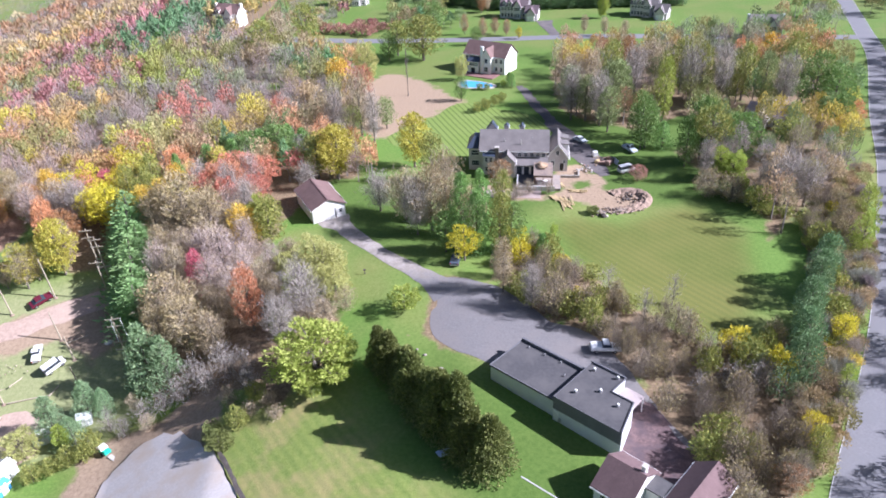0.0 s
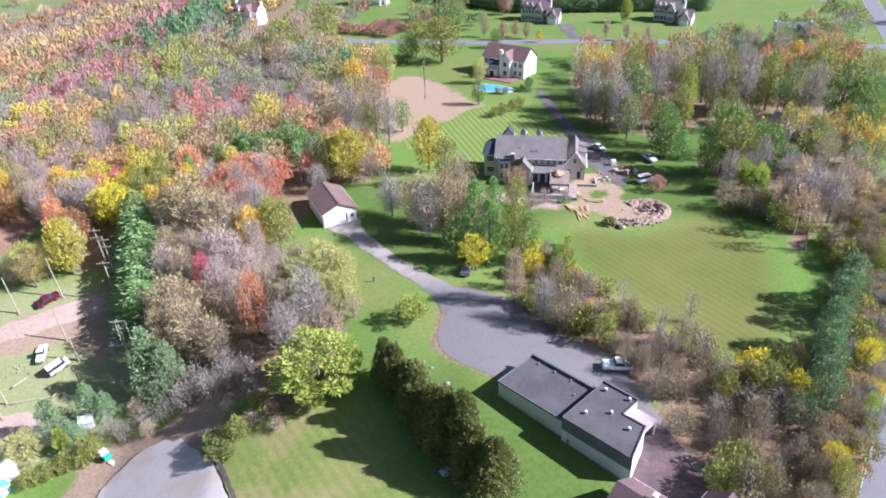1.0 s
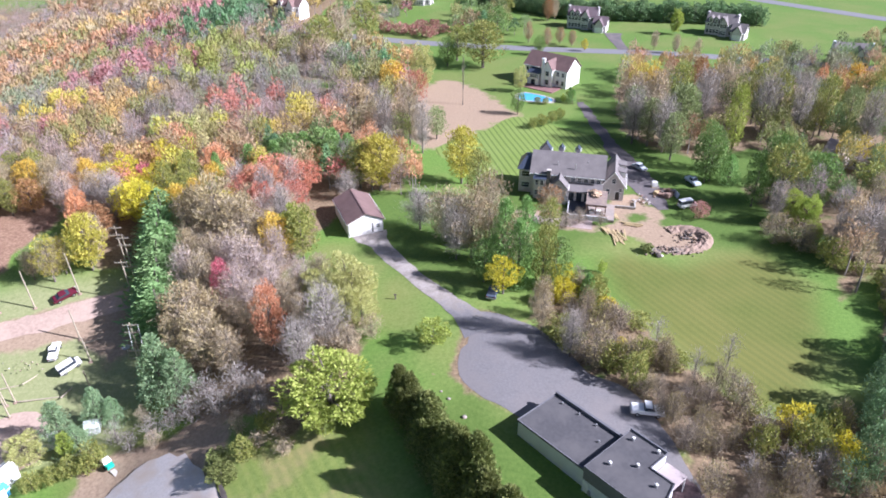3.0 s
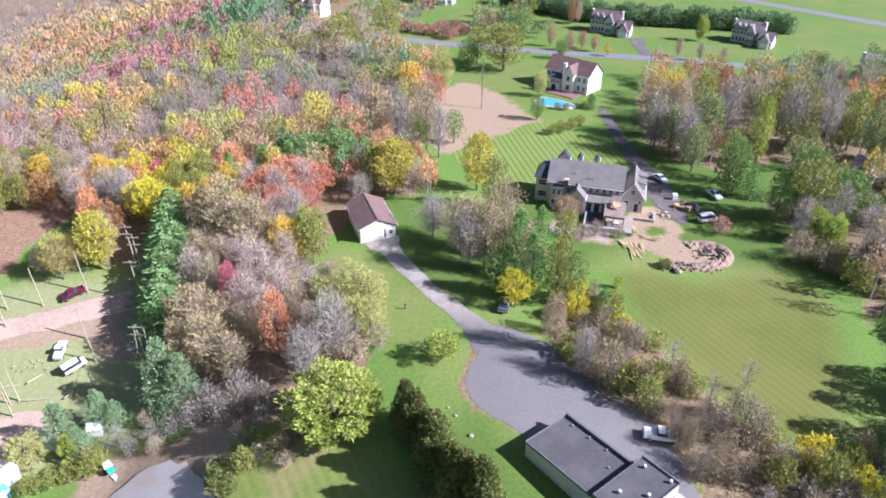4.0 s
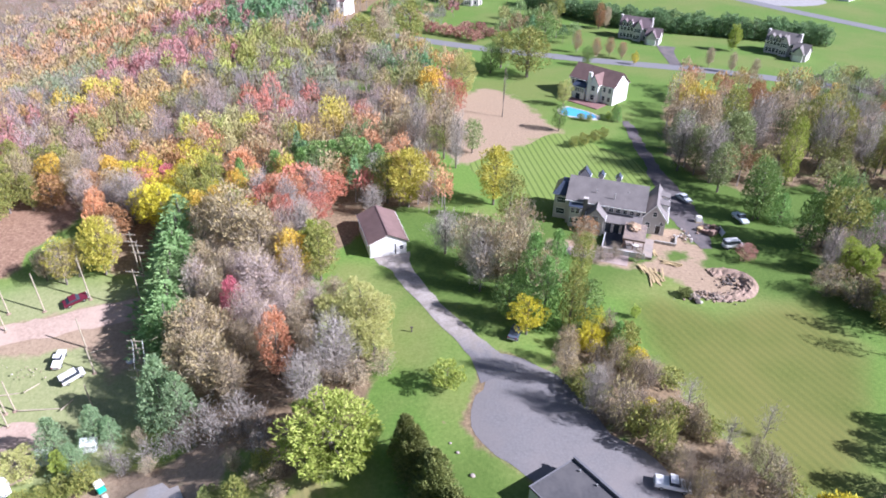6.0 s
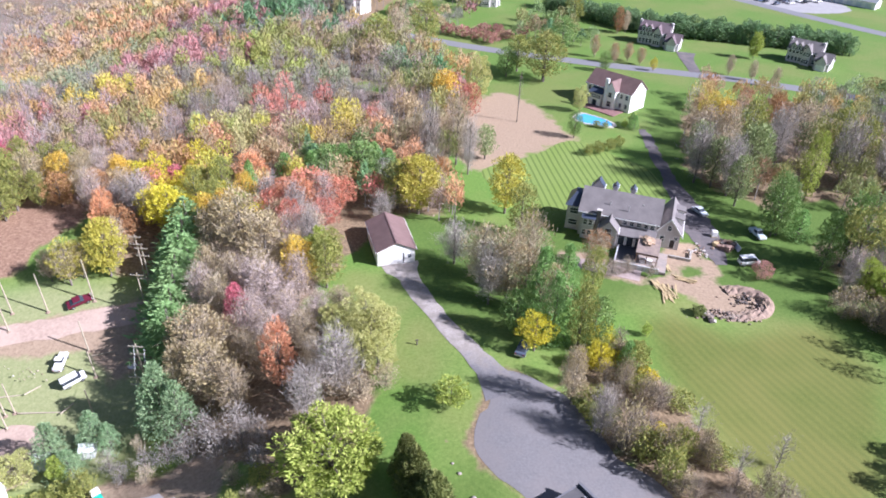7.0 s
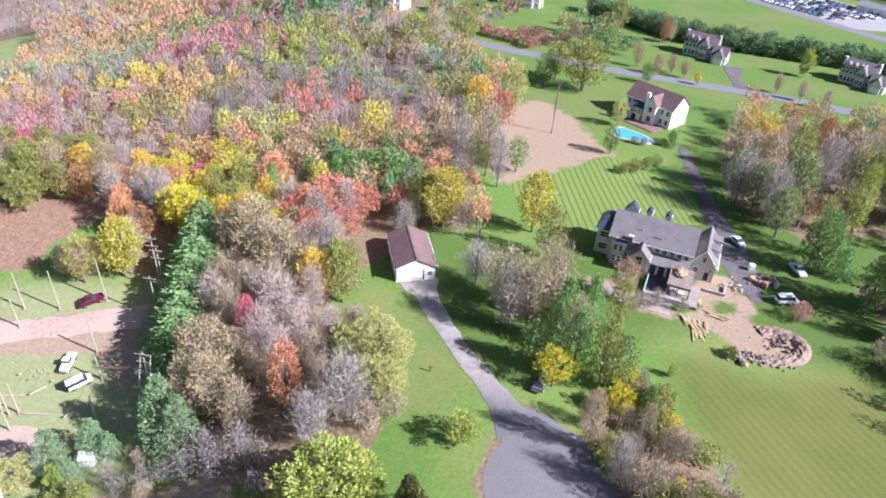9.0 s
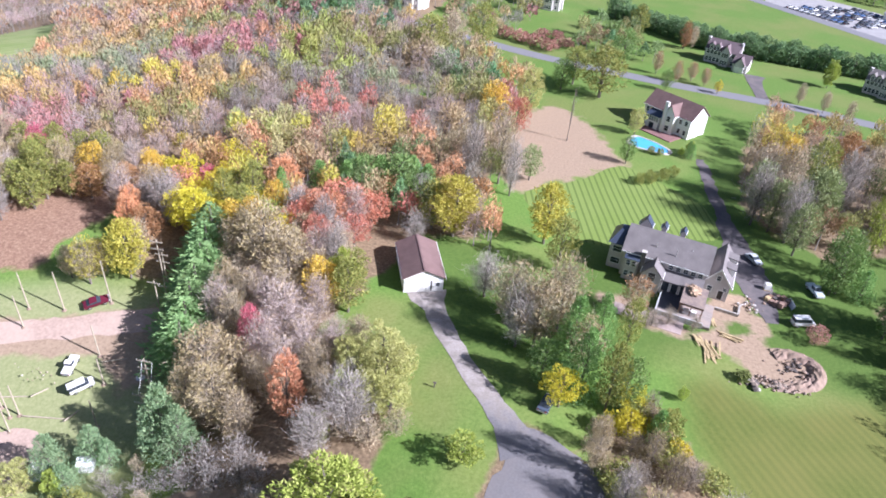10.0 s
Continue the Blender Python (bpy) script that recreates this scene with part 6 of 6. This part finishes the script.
# ---- pool ----
def pool():
    t = thing("swimming_pool", pose(26.2, 237.2, 0, 0, 0, -14), "kidney-shaped blue pool with a pale coping", "pool")
    rim = curve_points([(-5.8, -0.2), (-4.6, 3.9), (-1.0, 3.4), (2.4, 2.2), (5.8, -0.6), (4.8, -3.2), (0.4, -3.6), (-3.6, -3.4)], 0.6, True)

    def sheet(k, z):
        bm = bmesh.new()
        bm.faces.new([bm.verts.new((p[0] * k, p[1] * k, z)) for p in rim])
        if bm.faces[:][0].normal.z < 0:
            bmesh.ops.reverse_faces(bm, faces=bm.faces)
        return bm
    bm = bmesh.new()
    loops = [[bm.verts.new((p[0] * k, p[1] * k, z)) for p in rim] for k, z in ((1.18, 0.0), (1.17, 0.2), (1.0, 0.22), (0.99, 0.06))]
    n = len(rim)
    for a, b in zip(loops, loops[1:]):
        for i in range(n):
            bm.faces.new((a[i], a[(i + 1) % n], b[(i + 1) % n], b[i]))
    part("coping", bm, CONCRETE, t)
    part("water", sheet(1.0, 0.1), mottled("pool_water", (0.1, 0.42, 0.72), 0.06, 0.5, 0.2, 0.08), t, "clear blue water")


pool()


# ---- vehicles ----
def paint(name, c):
    return mottled("paint_" + name, c, 0.04, 2.0, 0.5, 0.25)


def vehicle(m, colour, label, kind="car", length=4.6, width=1.8):
    """A parked car, pickup or van: body, glass, bumpers, lamps and wheels."""
    t = thing(kind, m, label, kind)
    l, w = length / 2, width / 2
    if kind == "pickup":
        prof = [(-l, 0.45), (l, 0.45), (l, 0.95), (l * 0.42, 1.08), (-l, 1.08)]
        cab = [(l * 0.4, 1.08), (l * 0.2, 1.72), (-l * 0.18, 1.75), (-l * 0.24, 1.08)]
    elif kind == "van":
        prof = [(-l, 0.45), (l, 0.45), (l, 1.0), (l * 0.72, 1.15), (-l, 1.15)]
        cab = [(l * 0.7, 1.15), (l * 0.45, 1.95), (-l * 0.97, 2.0), (-l, 1.15)]
    else:
        prof = [(-l, 0.38), (l, 0.38), (l, 0.78), (l * 0.45, 0.98), (-l * 0.7, 1.0), (-l, 0.9)]
        cab = [(l * 0.42, 0.97), (l * 0.12, 1.46), (-l * 0.42, 1.48), (-l * 0.74, 1.0)]
    bm = prism(bmesh.new(), prof, "y", -w, w)
    bmesh.ops.bevel(bm, geom=bm.edges[:], offset=0.06, segments=2, affect="EDGES")
    body = part("body", bm, colour, t)
    bm = prism(bmesh.new(), cab, "y", -w * 0.86, w * 0.86)
    bmesh.ops.bevel(bm, geom=bm.edges[:], offset=0.05, segments=1, affect="EDGES")
    part("window_glass", bm, GLASS, t)
    xs = sorted(cab)[0][0], sorted(cab)[-1][0]
    top = max(z for _, z in cab)
    x0, x1 = [x for x, z in cab if z > top - 0.1]
    part("roof_panel", boxes((min(x0, x1) - 0.06, -w * 0.84, top - 0.03, max(x0, x1) + 0.06, w * 0.84, top + 0.04), bevel=0.02), colour, t)
    if kind == "pickup":
        part("bed_cover", boxes((-l * 0.96, -w * 0.9, 1.06, -l * 0.27, w * 0.9, 1.16), bevel=0.03), colour, t, "hard cover over the truck bed")
    part("bumper", boxes((l - 0.04, -w * 0.95, 0.42, l + 0.1, w * 0.95, 0.62), bevel=0.02), TUBE_GREY, t)
    part("bumper", boxes((-l - 0.1, -w * 0.95, 0.42, -l + 0.04, w * 0.95, 0.62), bevel=0.02), TUBE_GREY, t)
    for s in (-1, 1):
        part("headlight", boxes((l - 0.02, s * w * 0.72 - 0.16, 0.68, l + 0.035, s * w * 0.72 + 0.16, 0.82)), TRIM, body)
        part("tail_light", boxes((-l - 0.035, s * w * 0.78 - 0.12, 0.7, -l + 0.02, s * w * 0.78 + 0.12, 0.86)), mottled("tail_red", (0.4, 0.02, 0.02), 0.1, 4, 1, 0.3), body)
        for x in (-l * 0.62, l * 0.62):
            wh = part("wheel", tube(bmesh.new(), [(x, s * (w - 0.2), 0.34), (x, s * (w + 0.02), 0.34)], [0.34, 0.34], 14), RUBBER, t)
            part("rim", tube(bmesh.new(), [(x, s * (w + 0.0), 0.34), (x, s * (w + 0.035), 0.34)], [0.2, 0.18], 10), STEEL, wh)
    return t


def parked(x, y, yaw, colour, label, kind="car", length=4.6, width=1.8):
    e = 0.6
    a, b = on_ground(x, y), None
    dx = float(ground_height(x + e, y) - ground_height(x - e, y)) / (2 * e)
    dy = float(ground_height(x, y + e) - ground_height(x, y - e)) / (2 * e)
    up = Vector((-dx, -dy, 1)).normalized()
    tilt = Vector((0, 0, 1)).rotation_difference(up).to_matrix().to_4x4()
    return vehicle(Matrix.Translation(a + Vector((0, 0, 0.09))) @ tilt @ Matrix.Rotation(radians(yaw), 4, "Z"), colour, label, kind, length, width)


PAINT_WHITE, PAINT_SILVER = paint("white", (0.8, 0.8, 0.79)), paint("silver", (0.5, 0.53, 0.56))
parked(30.3, 90.6, -6, PAINT_WHITE, "white pickup parked on the asphalt lot", "pickup", 4.9, 1.9)
parked(48.2, 180.8, -58, PAINT_SILVER, "silver sedan parked on the dark driveway", "car", 4.2, 1.7)
parked(59.5, 172.4, -72, paint("pale_blue", (0.55, 0.62, 0.66)), "pale blue pickup parked on the grass", "pickup", 4.7, 1.8)
# a white trailer; the van shape stands in for it
parked(54.7, 159.4, 17, PAINT_WHITE, "white trailer parked on the lawn, built with a van body", "van", 4.4, 1.75)
parked(-73.5, 114.0, 97, PAINT_WHITE, "white bucket truck in the pole yard", "pickup", 3.9, 1.55)
parked(-69.4, 111.0, 46, PAINT_WHITE, "white van standing by a wooden pole", "van", 4.0, 1.55)
parked(-76.4, 126.4, 40, paint("maroon", (0.12, 0.018, 0.035)), "maroon car parked beside the dirt track", "car", 4.5)
parked(8.3, 119.8, 75, paint("navy", (0.08, 0.1, 0.14)), "dark car parked under the hedge trees", "car", 4.2)


# ---- far lot ----
surface("road", ribbon([(40, 520), (70, 486), (92, 462), (118, 434), (140, 409), (165, 384), (200, 350)], 9, 0.1, 5, 0.1, 4.0), ROAD, "pale access road along the far field", "road")
surface("parking_lot", patch([(92, 466), (107, 446), (137, 418), (168, 432), (158, 470), (126, 496), (100, 490)], 0.07, 8, 0.5), mottled("bright_gravel", (0.34, 0.33, 0.33), 0.12, 2, 0.3, 0.9), "pale gravel lot packed with parked cars", "parking lot")
lot_rng = random.Random(4)
FAR_PAINTS = [PAINT_WHITE, PAINT_SILVER, paint("slate", (0.15, 0.17, 0.22)), paint("blue", (0.1, 0.17, 0.33)), paint("black", (0.03, 0.03, 0.035))]
FAR_CARS = []
for row in range(5):
    for k in range(13):
        x = 103 + row * 8.5 + k * 2.3
        y = 460 - k * 2.25 + row * 4.5
        if lot_rng.random() < 0.12:
            continue
        c = lot_rng.randrange(5)
        m = pose(x, y, 0.1, 0, 0, 40 + lot_rng.uniform(-4, 4))
        if c < len(FAR_CARS):
            FAR_CARS_T = copy_thing(FAR_CARS[c], m)
        else:
            FAR_CARS.append(tagged(vehicle(m, FAR_PAINTS[len(FAR_CARS)], "parked car in a crowded far lot"), group="cars on the far lot"))


def long_shed():
    t = thing("storage_shed", pose(150, 462, 0, 0, 0, -38), "long low white storage shed beyond the lot", "shed")
    gable_block(t, 0, 40, 0, 9, -0.3, 3.4, 5.0, WHITE, TUBE_GREY, "x", 0.3)
    for i in range(8):
        door(t, "-y", 3 + i * 4.8, 0, 3.0, 2.6, 0, BLUE_WHITE)


long_shed()


# ---- pole yard ----
def utility_pole(x, y, h, arms=0, label="", lean=0.0):
    t = thing("utility_pole", Matrix.Translation(on_ground(x, y)) @ Matrix.Rotation(radians(lean), 4, "Y"), label or "bare pale wooden practice pole", "utility pole", "poles in the yard")
    part("pole", tube(bmesh.new(), [(0, 0, -0.5), (0, 0, h * 0.5), (0, 0, h)], [0.15, 0.13, 0.1], 10), OLD_WOOD, t)
    for i in range(arms):
        z = h - 0.5 - i * 1.6
        a = part("crossarm", boxes((-1.3, -0.26, z, 1.3, -0.13, z + 0.14)), OLD_WOOD, t)
        for u in (-1.15, -0.5, 0.5, 1.15):
            part("insulator", tube(bmesh.new(), [(u, -0.2, z + 0.14), (u, -0.2, z + 0.36)], [0.045, 0.03], 8), TUBE_GREY, a)
    part("base_collar", tube(bmesh.new(), [(0, 0, -0.1), (0, 0, 0.12)], [0.55, 0.3], 10), CLAY, t, "mound of tan earth round the pole")
    return t


for x, y, h in ((-74.0, 127.3, 9.4), (-81.6, 123.8, 8.6), (-88.2, 122.6, 8.0), (-86.7, 118.9, 7.0), (-70.0, 117.1, 6.8), (-66.3, 112.5, 5.6), (-63.0, 105.4, 6.0), (-95.5, 121.5, 8.0), (-64.4, 140.7, 6.5)):
    utility_pole(x, y, h, 0, "", -4.0)
for x, y, h in ((-62.4, 125.6, 9.6), (-65.8, 132.7, 11.0), (-64.0, 131.2, 10.0), (-62.2, 127.9, 6.5), (-55.4, 110.6, 10.5), (-51.8, 104.0, 11.5)):
    utility_pole(x, y, h, 2 if h > 9.8 else 1, "wooden pole with crossarms and white insulators", -3.0)
for x, y, h in ((-76.7, 104.1, 6.6), (-78.0, 103.4, 6.4), (-76.2, 101.0, 5.6), (-79.5, 101.5, 6.0), (-77.8, 98.6, 5.8), (-80.5, 104.6, 6.4), (-81.5, 99.5, 6.0)):
    utility_pole(x, y, h, 0, "", -4.0)


def wire(a, b, sag, label):
    t = thing("power_line", Matrix.Translation(a), label, "power line")
    for o in (-0.9, 0.9):
        bm = bmesh.new()
        pts = [Vector((o, 0, 0)) + (b - a) * k / 12 - Vector((0, 0, sag * 4 * k / 12 * (1 - k / 12))) for k in range(13)]
        tube(bm, pts, [0.03] * 13, 4)
        part("wire", bm, TRIM, t)


wire(on_ground(-55.4, 110.6, 10.1), on_ground(-51.8, 104.0, 11.0), 0.4, "pale wires strung between two poles")
t = thing("transformer", Matrix.Translation(on_ground(-59.3, 113.2)), "round grey dish standing on a short post", "transformer")
part("post", tube(bmesh.new(), [(0, 0, -0.3), (0, 0, 2.4)], [0.09, 0.08], 8), OLD_WOOD, t)
part("dish", tube(bmesh.new(), [(0, 0, 2.4), (0, 0, 2.5), (0, 0, 2.65)], [0.75, 0.8, 0.3], 14), TUBE_GREY, t)
log_rng = random.Random(8)
for x, y, yaw, ln in ((-72.5, 104.6, 12, 7.0), (-75.6, 108.8, 60, 4.0), (-66.4, 117.0, 30, 5.0), (-68.0, 106.4, 75, 4.0), (-80.0, 106.6, 20, 6.0)):
    t = thing("log", Matrix.Translation(on_ground(x, y, 0.16)) @ Matrix.Rotation(radians(yaw), 4, "Z"), "pale cut pole lying on the grass", "log", "poles on the ground")
    part("pole", tube(bmesh.new(), [(-ln / 2, 0, 0), (0, 0, 0.02), (ln / 2, 0, 0)], [0.13, 0.12, 0.11], 8), OLD_WOOD, t)
t = thing("debris_pile", Matrix.Translation(on_ground(-78.8, 112.2)), "scattered pile of broken grey and tan rubble", "debris")
for i in range(34):
    bm = bmesh.new()
    s = log_rng.uniform(0.06, 0.17)
    bmesh.ops.create_icosphere(bm, subdivisions=1, radius=s)
    for v in bm.verts:
        v.co *= log_rng.uniform(0.7, 1.3)
    ob = part("rubble", bm, log_rng.choice((CLAY, CLAY, OLD_WOOD, CONCRETE)), t)
    ob.location = (log_rng.gauss(0, 1.8), log_rng.gauss(0, 1.6), s * 0.4)
surface("dirt_pad", patch([(-82, 98), (-76, 101.5), (-70.5, 101.5), (-66.8, 95.5), (-70, 90), (-78, 88), (-86, 90)], 0.1, 7, 0.4), DIRT, "pink-brown bare dirt pad", "dirt")


# ---- loose things ----
def shed_box(x, y, yaw, sx, sy, h, wall, roof, label):
    t = thing("shed", Matrix.Translation(on_ground(x, y)) @ Matrix.Rotation(radians(yaw), 4, "Z"), label, "shed")
    gable_block(t, -sx / 2, sx / 2, -sy / 2, sy / 2, -0.4, h, h + 0.7, wall, roof, "x", 0.15, 0.1)
    door(t, "-y", 0, 0, 0.9, 1.8, -sy / 2, TRIM)


shed_box(-70.3, 88.4, 70, 3.4, 2.6, 2.2, WHITE, WHITE, "small white shed with a white roof")
shed_box(-69.4, 85.2, 70, 2.4, 1.8, 1.5, mottled("blue_tarp", (0.08, 0.33, 0.6), 0.1, 3, 0.6, 0.5), MATS["blue_tarp"], "low shelter under a bright blue tarp")
shed_box(-66.4, 95.8, 25, 2.6, 2.0, 1.7, mottled("pale_blue_sheet", (0.55, 0.65, 0.78), 0.1, 3, 0.6, 0.5), WHITE, "pale blue sided shed in the shade")
shed_box(-60.2, 98.6, 15, 2.2, 1.8, 1.6, BLUE_WHITE, BLUE_WHITE, "small grey shed between the pines")


def green_cart():
    t = thing("utility_trailer", Matrix.Translation(on_ground(-54.2, 90.6, 0.09)) @ Matrix.Rotation(radians(-38), 4, "Z"), "small green utility trailer with a white cover", "trailer")
    part("box", boxes((-1.1, -0.6, 0.45, 0.9, 0.6, 1.15), bevel=0.05), mottled("teal_paint", (0.03, 0.42, 0.3), 0.08, 3, 0.6, 0.4), t, "bright green box")
    part("cover", prism(bmesh.new(), [(-1.2, 1.15), (0.1, 1.15), (0.0, 1.5), (-1.1, 1.5)], "y", -0.65, 0.65), WHITE, t)
    part("ramp", boxes((0.95, -0.4, 0.12, 3.0, 0.4, 0.2)), CONCRETE, t, "pale ramp board")
    for s in (-0.68, 0.68):
        part("wheel", tube(bmesh.new(), [(-0.2, s - 0.07, 0.3), (-0.2, s + 0.07, 0.3)], [0.3, 0.3], 12), RUBBER, t)


green_cart()


def dirt_mound():
    """A crescent bank of earth round a hollow."""
    bm = bmesh.new()
    line = curve_points([(47.5, 148.0), (50.5, 148.9), (53.8, 147.8), (54.8, 145.0), (53.2, 141.6), (49.6, 139.8), (46.5, 139.2)], 0.6)
    rng = random.Random(3)
    prev = None
    for i, p in enumerate(line):
        u = i / (len(line) - 1)
        d = line[min(i + 1, len(line) - 1)] - line[max(i - 1, 0)]
        d /= np.linalg.norm(d)
        side = np.array((-d[1], d[0]))
        hgt = 1.0 * math.sin(math.pi * min(1, max(0.04, u))) ** 0.5
        row = []
        for k in range(9):
            v = k / 8 * 2 - 1
            q = p + side * v * 1.6
            row.append(bm.verts.new(on_ground(q[0], q[1], max(0.0, 0.8 * hgt * (1 - v * v) * (0.7 + 0.6 * noise.noise(Vector((q[0] * 0.9, q[1] * 0.9, 3.0))) + 0.3) + rng.uniform(-0.2, 0.2)) - (0.1 if abs(v) == 1 else 0) + 0.1)))
        if prev:
            for k in range(8):
                bm.faces.new((prev[k], row[k], row[k + 1], prev[k + 1]))
        prev = row
    bmesh.ops.recalc_face_normals(bm, faces=bm.faces)
    tagged(finish("dirt_mound", bm, CLAY), "crescent bank of tan excavated earth", "dirt mound")


dirt_mound()
ROCK = mottled("field_stone", (0.31, 0.25, 0.2), 0.25, 4, 0.8, 0.95)
DARK_ROCK = mottled("dark_rubble", (0.13, 0.11, 0.1), 0.3, 4, 0.8, 0.95)


def stones(name, x, y, spread, count, sizes, mats, label, seed, category="rubble"):
    rng = random.Random(seed)
    t = thing(name, Matrix.Translation(on_ground(x, y)), label, category)
    for i in range(count):
        bm = bmesh.new()
        s = rng.uniform(*sizes)
        bmesh.ops.create_icosphere(bm, subdivisions=1, radius=s)
        for v in bm.verts:
            v.co = Vector((v.co.x * rng.uniform(0.7, 1.3), v.co.y * rng.uniform(0.7, 1.3), v.co.z * rng.uniform(0.5, 0.9)))
        ob = part("stone", bm, rng.choice(mats), t)
        ob.location = (rng.gauss(0, spread[0]), rng.gauss(0, spread[1]), 0.25 * s + rng.uniform(0, 0.3))


stones("rock_pile", 47.0, 139.3, (2.6, 0.9), 110, (0.14, 0.4), (ROCK, ROCK, DARK_ROCK, CLAY), "heap of brown and grey broken stones", 1)
stones("rock_pile", 43.0, 138.0, (0.9, 0.6), 14, (0.3, 0.7), (ROCK, DARK_ROCK, CONCRETE), "pile of large grey boulders on the lawn", 2)
stones("rubble_heap", 50.2, 145.2, (1.4, 1.4), 34, (0.18, 0.5), (DARK_ROCK, DARK_ROCK, CLAY), "heap of dark roots and rubble in the hollow", 3)
stones("rubble_heap", 45.2, 162.6, (1.5, 1.2), 44, (0.12, 0.36), (CONCRETE, CONCRETE, BRICK_RED, ROCK, CLAY), "heap of pale building rubble by the wall", 4)


def lumber_pile(x, y, yaw, count, length, spread, label, seed):
    rng = random.Random(seed)
    t = thing("lumber_pile", Matrix.Translation(on_ground(x, y)) @ Matrix.Rotation(radians(yaw), 4, "Z"), label, "lumber")
    for i in range(count):
        ln = length * rng.uniform(0.6, 1.1)
        b = part("board", boxes((-0.14, -ln / 2, 0, 0.14, ln / 2, 0.07)), TIMBER, t)
        b.matrix_basis = pose(rng.gauss(0, spread), rng.gauss(0, spread * 0.7), 0.1 + 0.06 * (i % 5), 0, 0, rng.uniform(-16, 16))
    return t


lumber_pile(35.8, 144.6, 10, 16, 5.0, 0.8, "loose pile of pale new boards", 5)
lumber_pile(34.6, 147.2, 24, 9, 3.6, 0.6, "few pale boards beside the dirt path", 6)
lumber_pile(40.2, 150.0, 78, 6, 4.6, 0.5, "pale timbers laid on bare earth", 7)
lumber_pile(37.5, 154.0, 5, 3, 2.6, 0.3, "short boards on the grass", 8)


def material_stack():
    t = thing("material_stack", Matrix.Translation(on_ground(51.0, 166.0, 0.09)) @ Matrix.Rotation(radians(-40), 4, "Z"), "stacked brick pallets and dark building material", "building material")
    rng = random.Random(9)
    for i in range(12):
        h = rng.uniform(0.5, 1.3)
        b = part("pallet_load", boxes((-0.45, -0.55, 0, 0.45, 0.55, h), bevel=0.03), rng.choice((BRICK_RED, DARK_ROCK, TIMBER, DECK)), t)
        b.matrix_basis = pose((i % 4 - 1.5) * 1.0, (i // 4 - 1) * 1.25, 0, 0, 0, rng.uniform(-8, 8))


material_stack()
t = thing("water_tank", Matrix.Translation(on_ground(49.6, 170.2, 0.1)), "white square container on a pallet", "container")
part("tank", boxes((-0.6, -0.6, 0.15, 0.6, 0.6, 1.4), bevel=0.06), WHITE, t)
part("pallet", boxes((-0.65, -0.65, 0, 0.65, 0.65, 0.15)), TIMBER, t)
t = thing("board", pose(53.8, 165.6, 0.1, 0, 0, 10), "pale blue-white panel propped on the grass", "panel")
part("panel", prism(bmesh.new(), [(-0.5, 0), (-0.4, 0), (0.1, 1.0), (0.0, 1.0)], "y", -1.5, 1.5), BLUE_WHITE, t)
for x, y, s in ((0.7, 92.7, 0.26), (3.1, 88.9, 0.36), (-0.5, 94.3, 0.2)):
    bm = bmesh.new()
    bmesh.ops.create_icosphere(bm, subdivisions=2, radius=s)
    for v in bm.verts:
        v.co = Vector((v.co.x * 1.2, v.co.y, v.co.z * 0.6)) * (1 + 0.2 * noise.noise(v.co * 3))
    st = tagged(finish("stone", bm, DUSTY, smooth=True), "pale rounded stone on the grass", "stone", "stones on the lawn")
    st.location = on_ground(x, y, 0.08)
t = thing("yard_post", Matrix.Translation(on_ground(-9.7, 119.3)), "small dark metal post on the lawn", "post")
part("post", tube(bmesh.new(), [(0, 0, -0.2), (0, 0, 0.9)], [0.12, 0.1], 8), DARK_ROCK, t)
part("cap", boxes((-0.25, -0.15, 0.85, 0.25, 0.15, 1.05), bevel=0.03), DARK_ROCK, t)
t = thing("garden_cart", Matrix.Translation(on_ground(2.2, 71.4)) @ Matrix.Rotation(0.5, 4, "Z"), "pale blue garden cart under the evergreens", "cart")
part("tray", prism(bmesh.new(), [(-0.9, 0.35), (0.9, 0.35), (1.1, 0.8), (-1.1, 0.8)], "y", -0.5, 0.5), MATS["pale_blue_sheet"], t)
for s in (-0.5, 0.5):
    part("wheel", tube(bmesh.new(), [(0.0, s - 0.05, 0.2), (0.0, s + 0.05, 0.2)], [0.2, 0.2], 10), RUBBER, t)
surface("lot_edging", ribbon([(-36, 88.0), (-34.6, 85.6), (-31, 79), (-27, 71.5), (-22, 62)], 0.7, 0.55, 2, 0.1, 1.0), DARK_ROCK, "dark low timber edging along the lot", "edging")
surface("hose", ribbon([(12.2, 66.2), (14.2, 64.2), (17.0, 61.4)], 0.22, 0.1, 2, 0.0, 1.0), LINE, "pale pipe lying in the grass", "pipe")
surface("driveway", ribbon([(66.5, 297, 4.5), (66.2, 306, 4.5), (66, 316, 5.5), (67, 324, 8)], 4.5, 0.11, 4, 0.1), MATS["drive_asphalt"], "short dark asphalt driveway", "driveway")


# road markings
for off, mat, name, label in ((0.12, YELLOW_LINE, "centre_line", "faded yellow centre line"), (3.35, LINE, "edge_line", "white edge line of the road"), (-3.35, LINE, "edge_line", "white edge line of the road")):
    pts = []
    for i, p in enumerate(ROAD_LINE):
        a, b = np.array(ROAD_LINE[max(i - 1, 0)]), np.array(ROAD_LINE[min(i + 1, len(ROAD_LINE) - 1)])
        d = (b - a) / np.linalg.norm(b - a)
        pts.append((p[0] + d[1] * off, p[1] - d[0] * off))
    surface(name, ribbon(pts, 0.12, 0.125, 1), mat, label, "road marking")
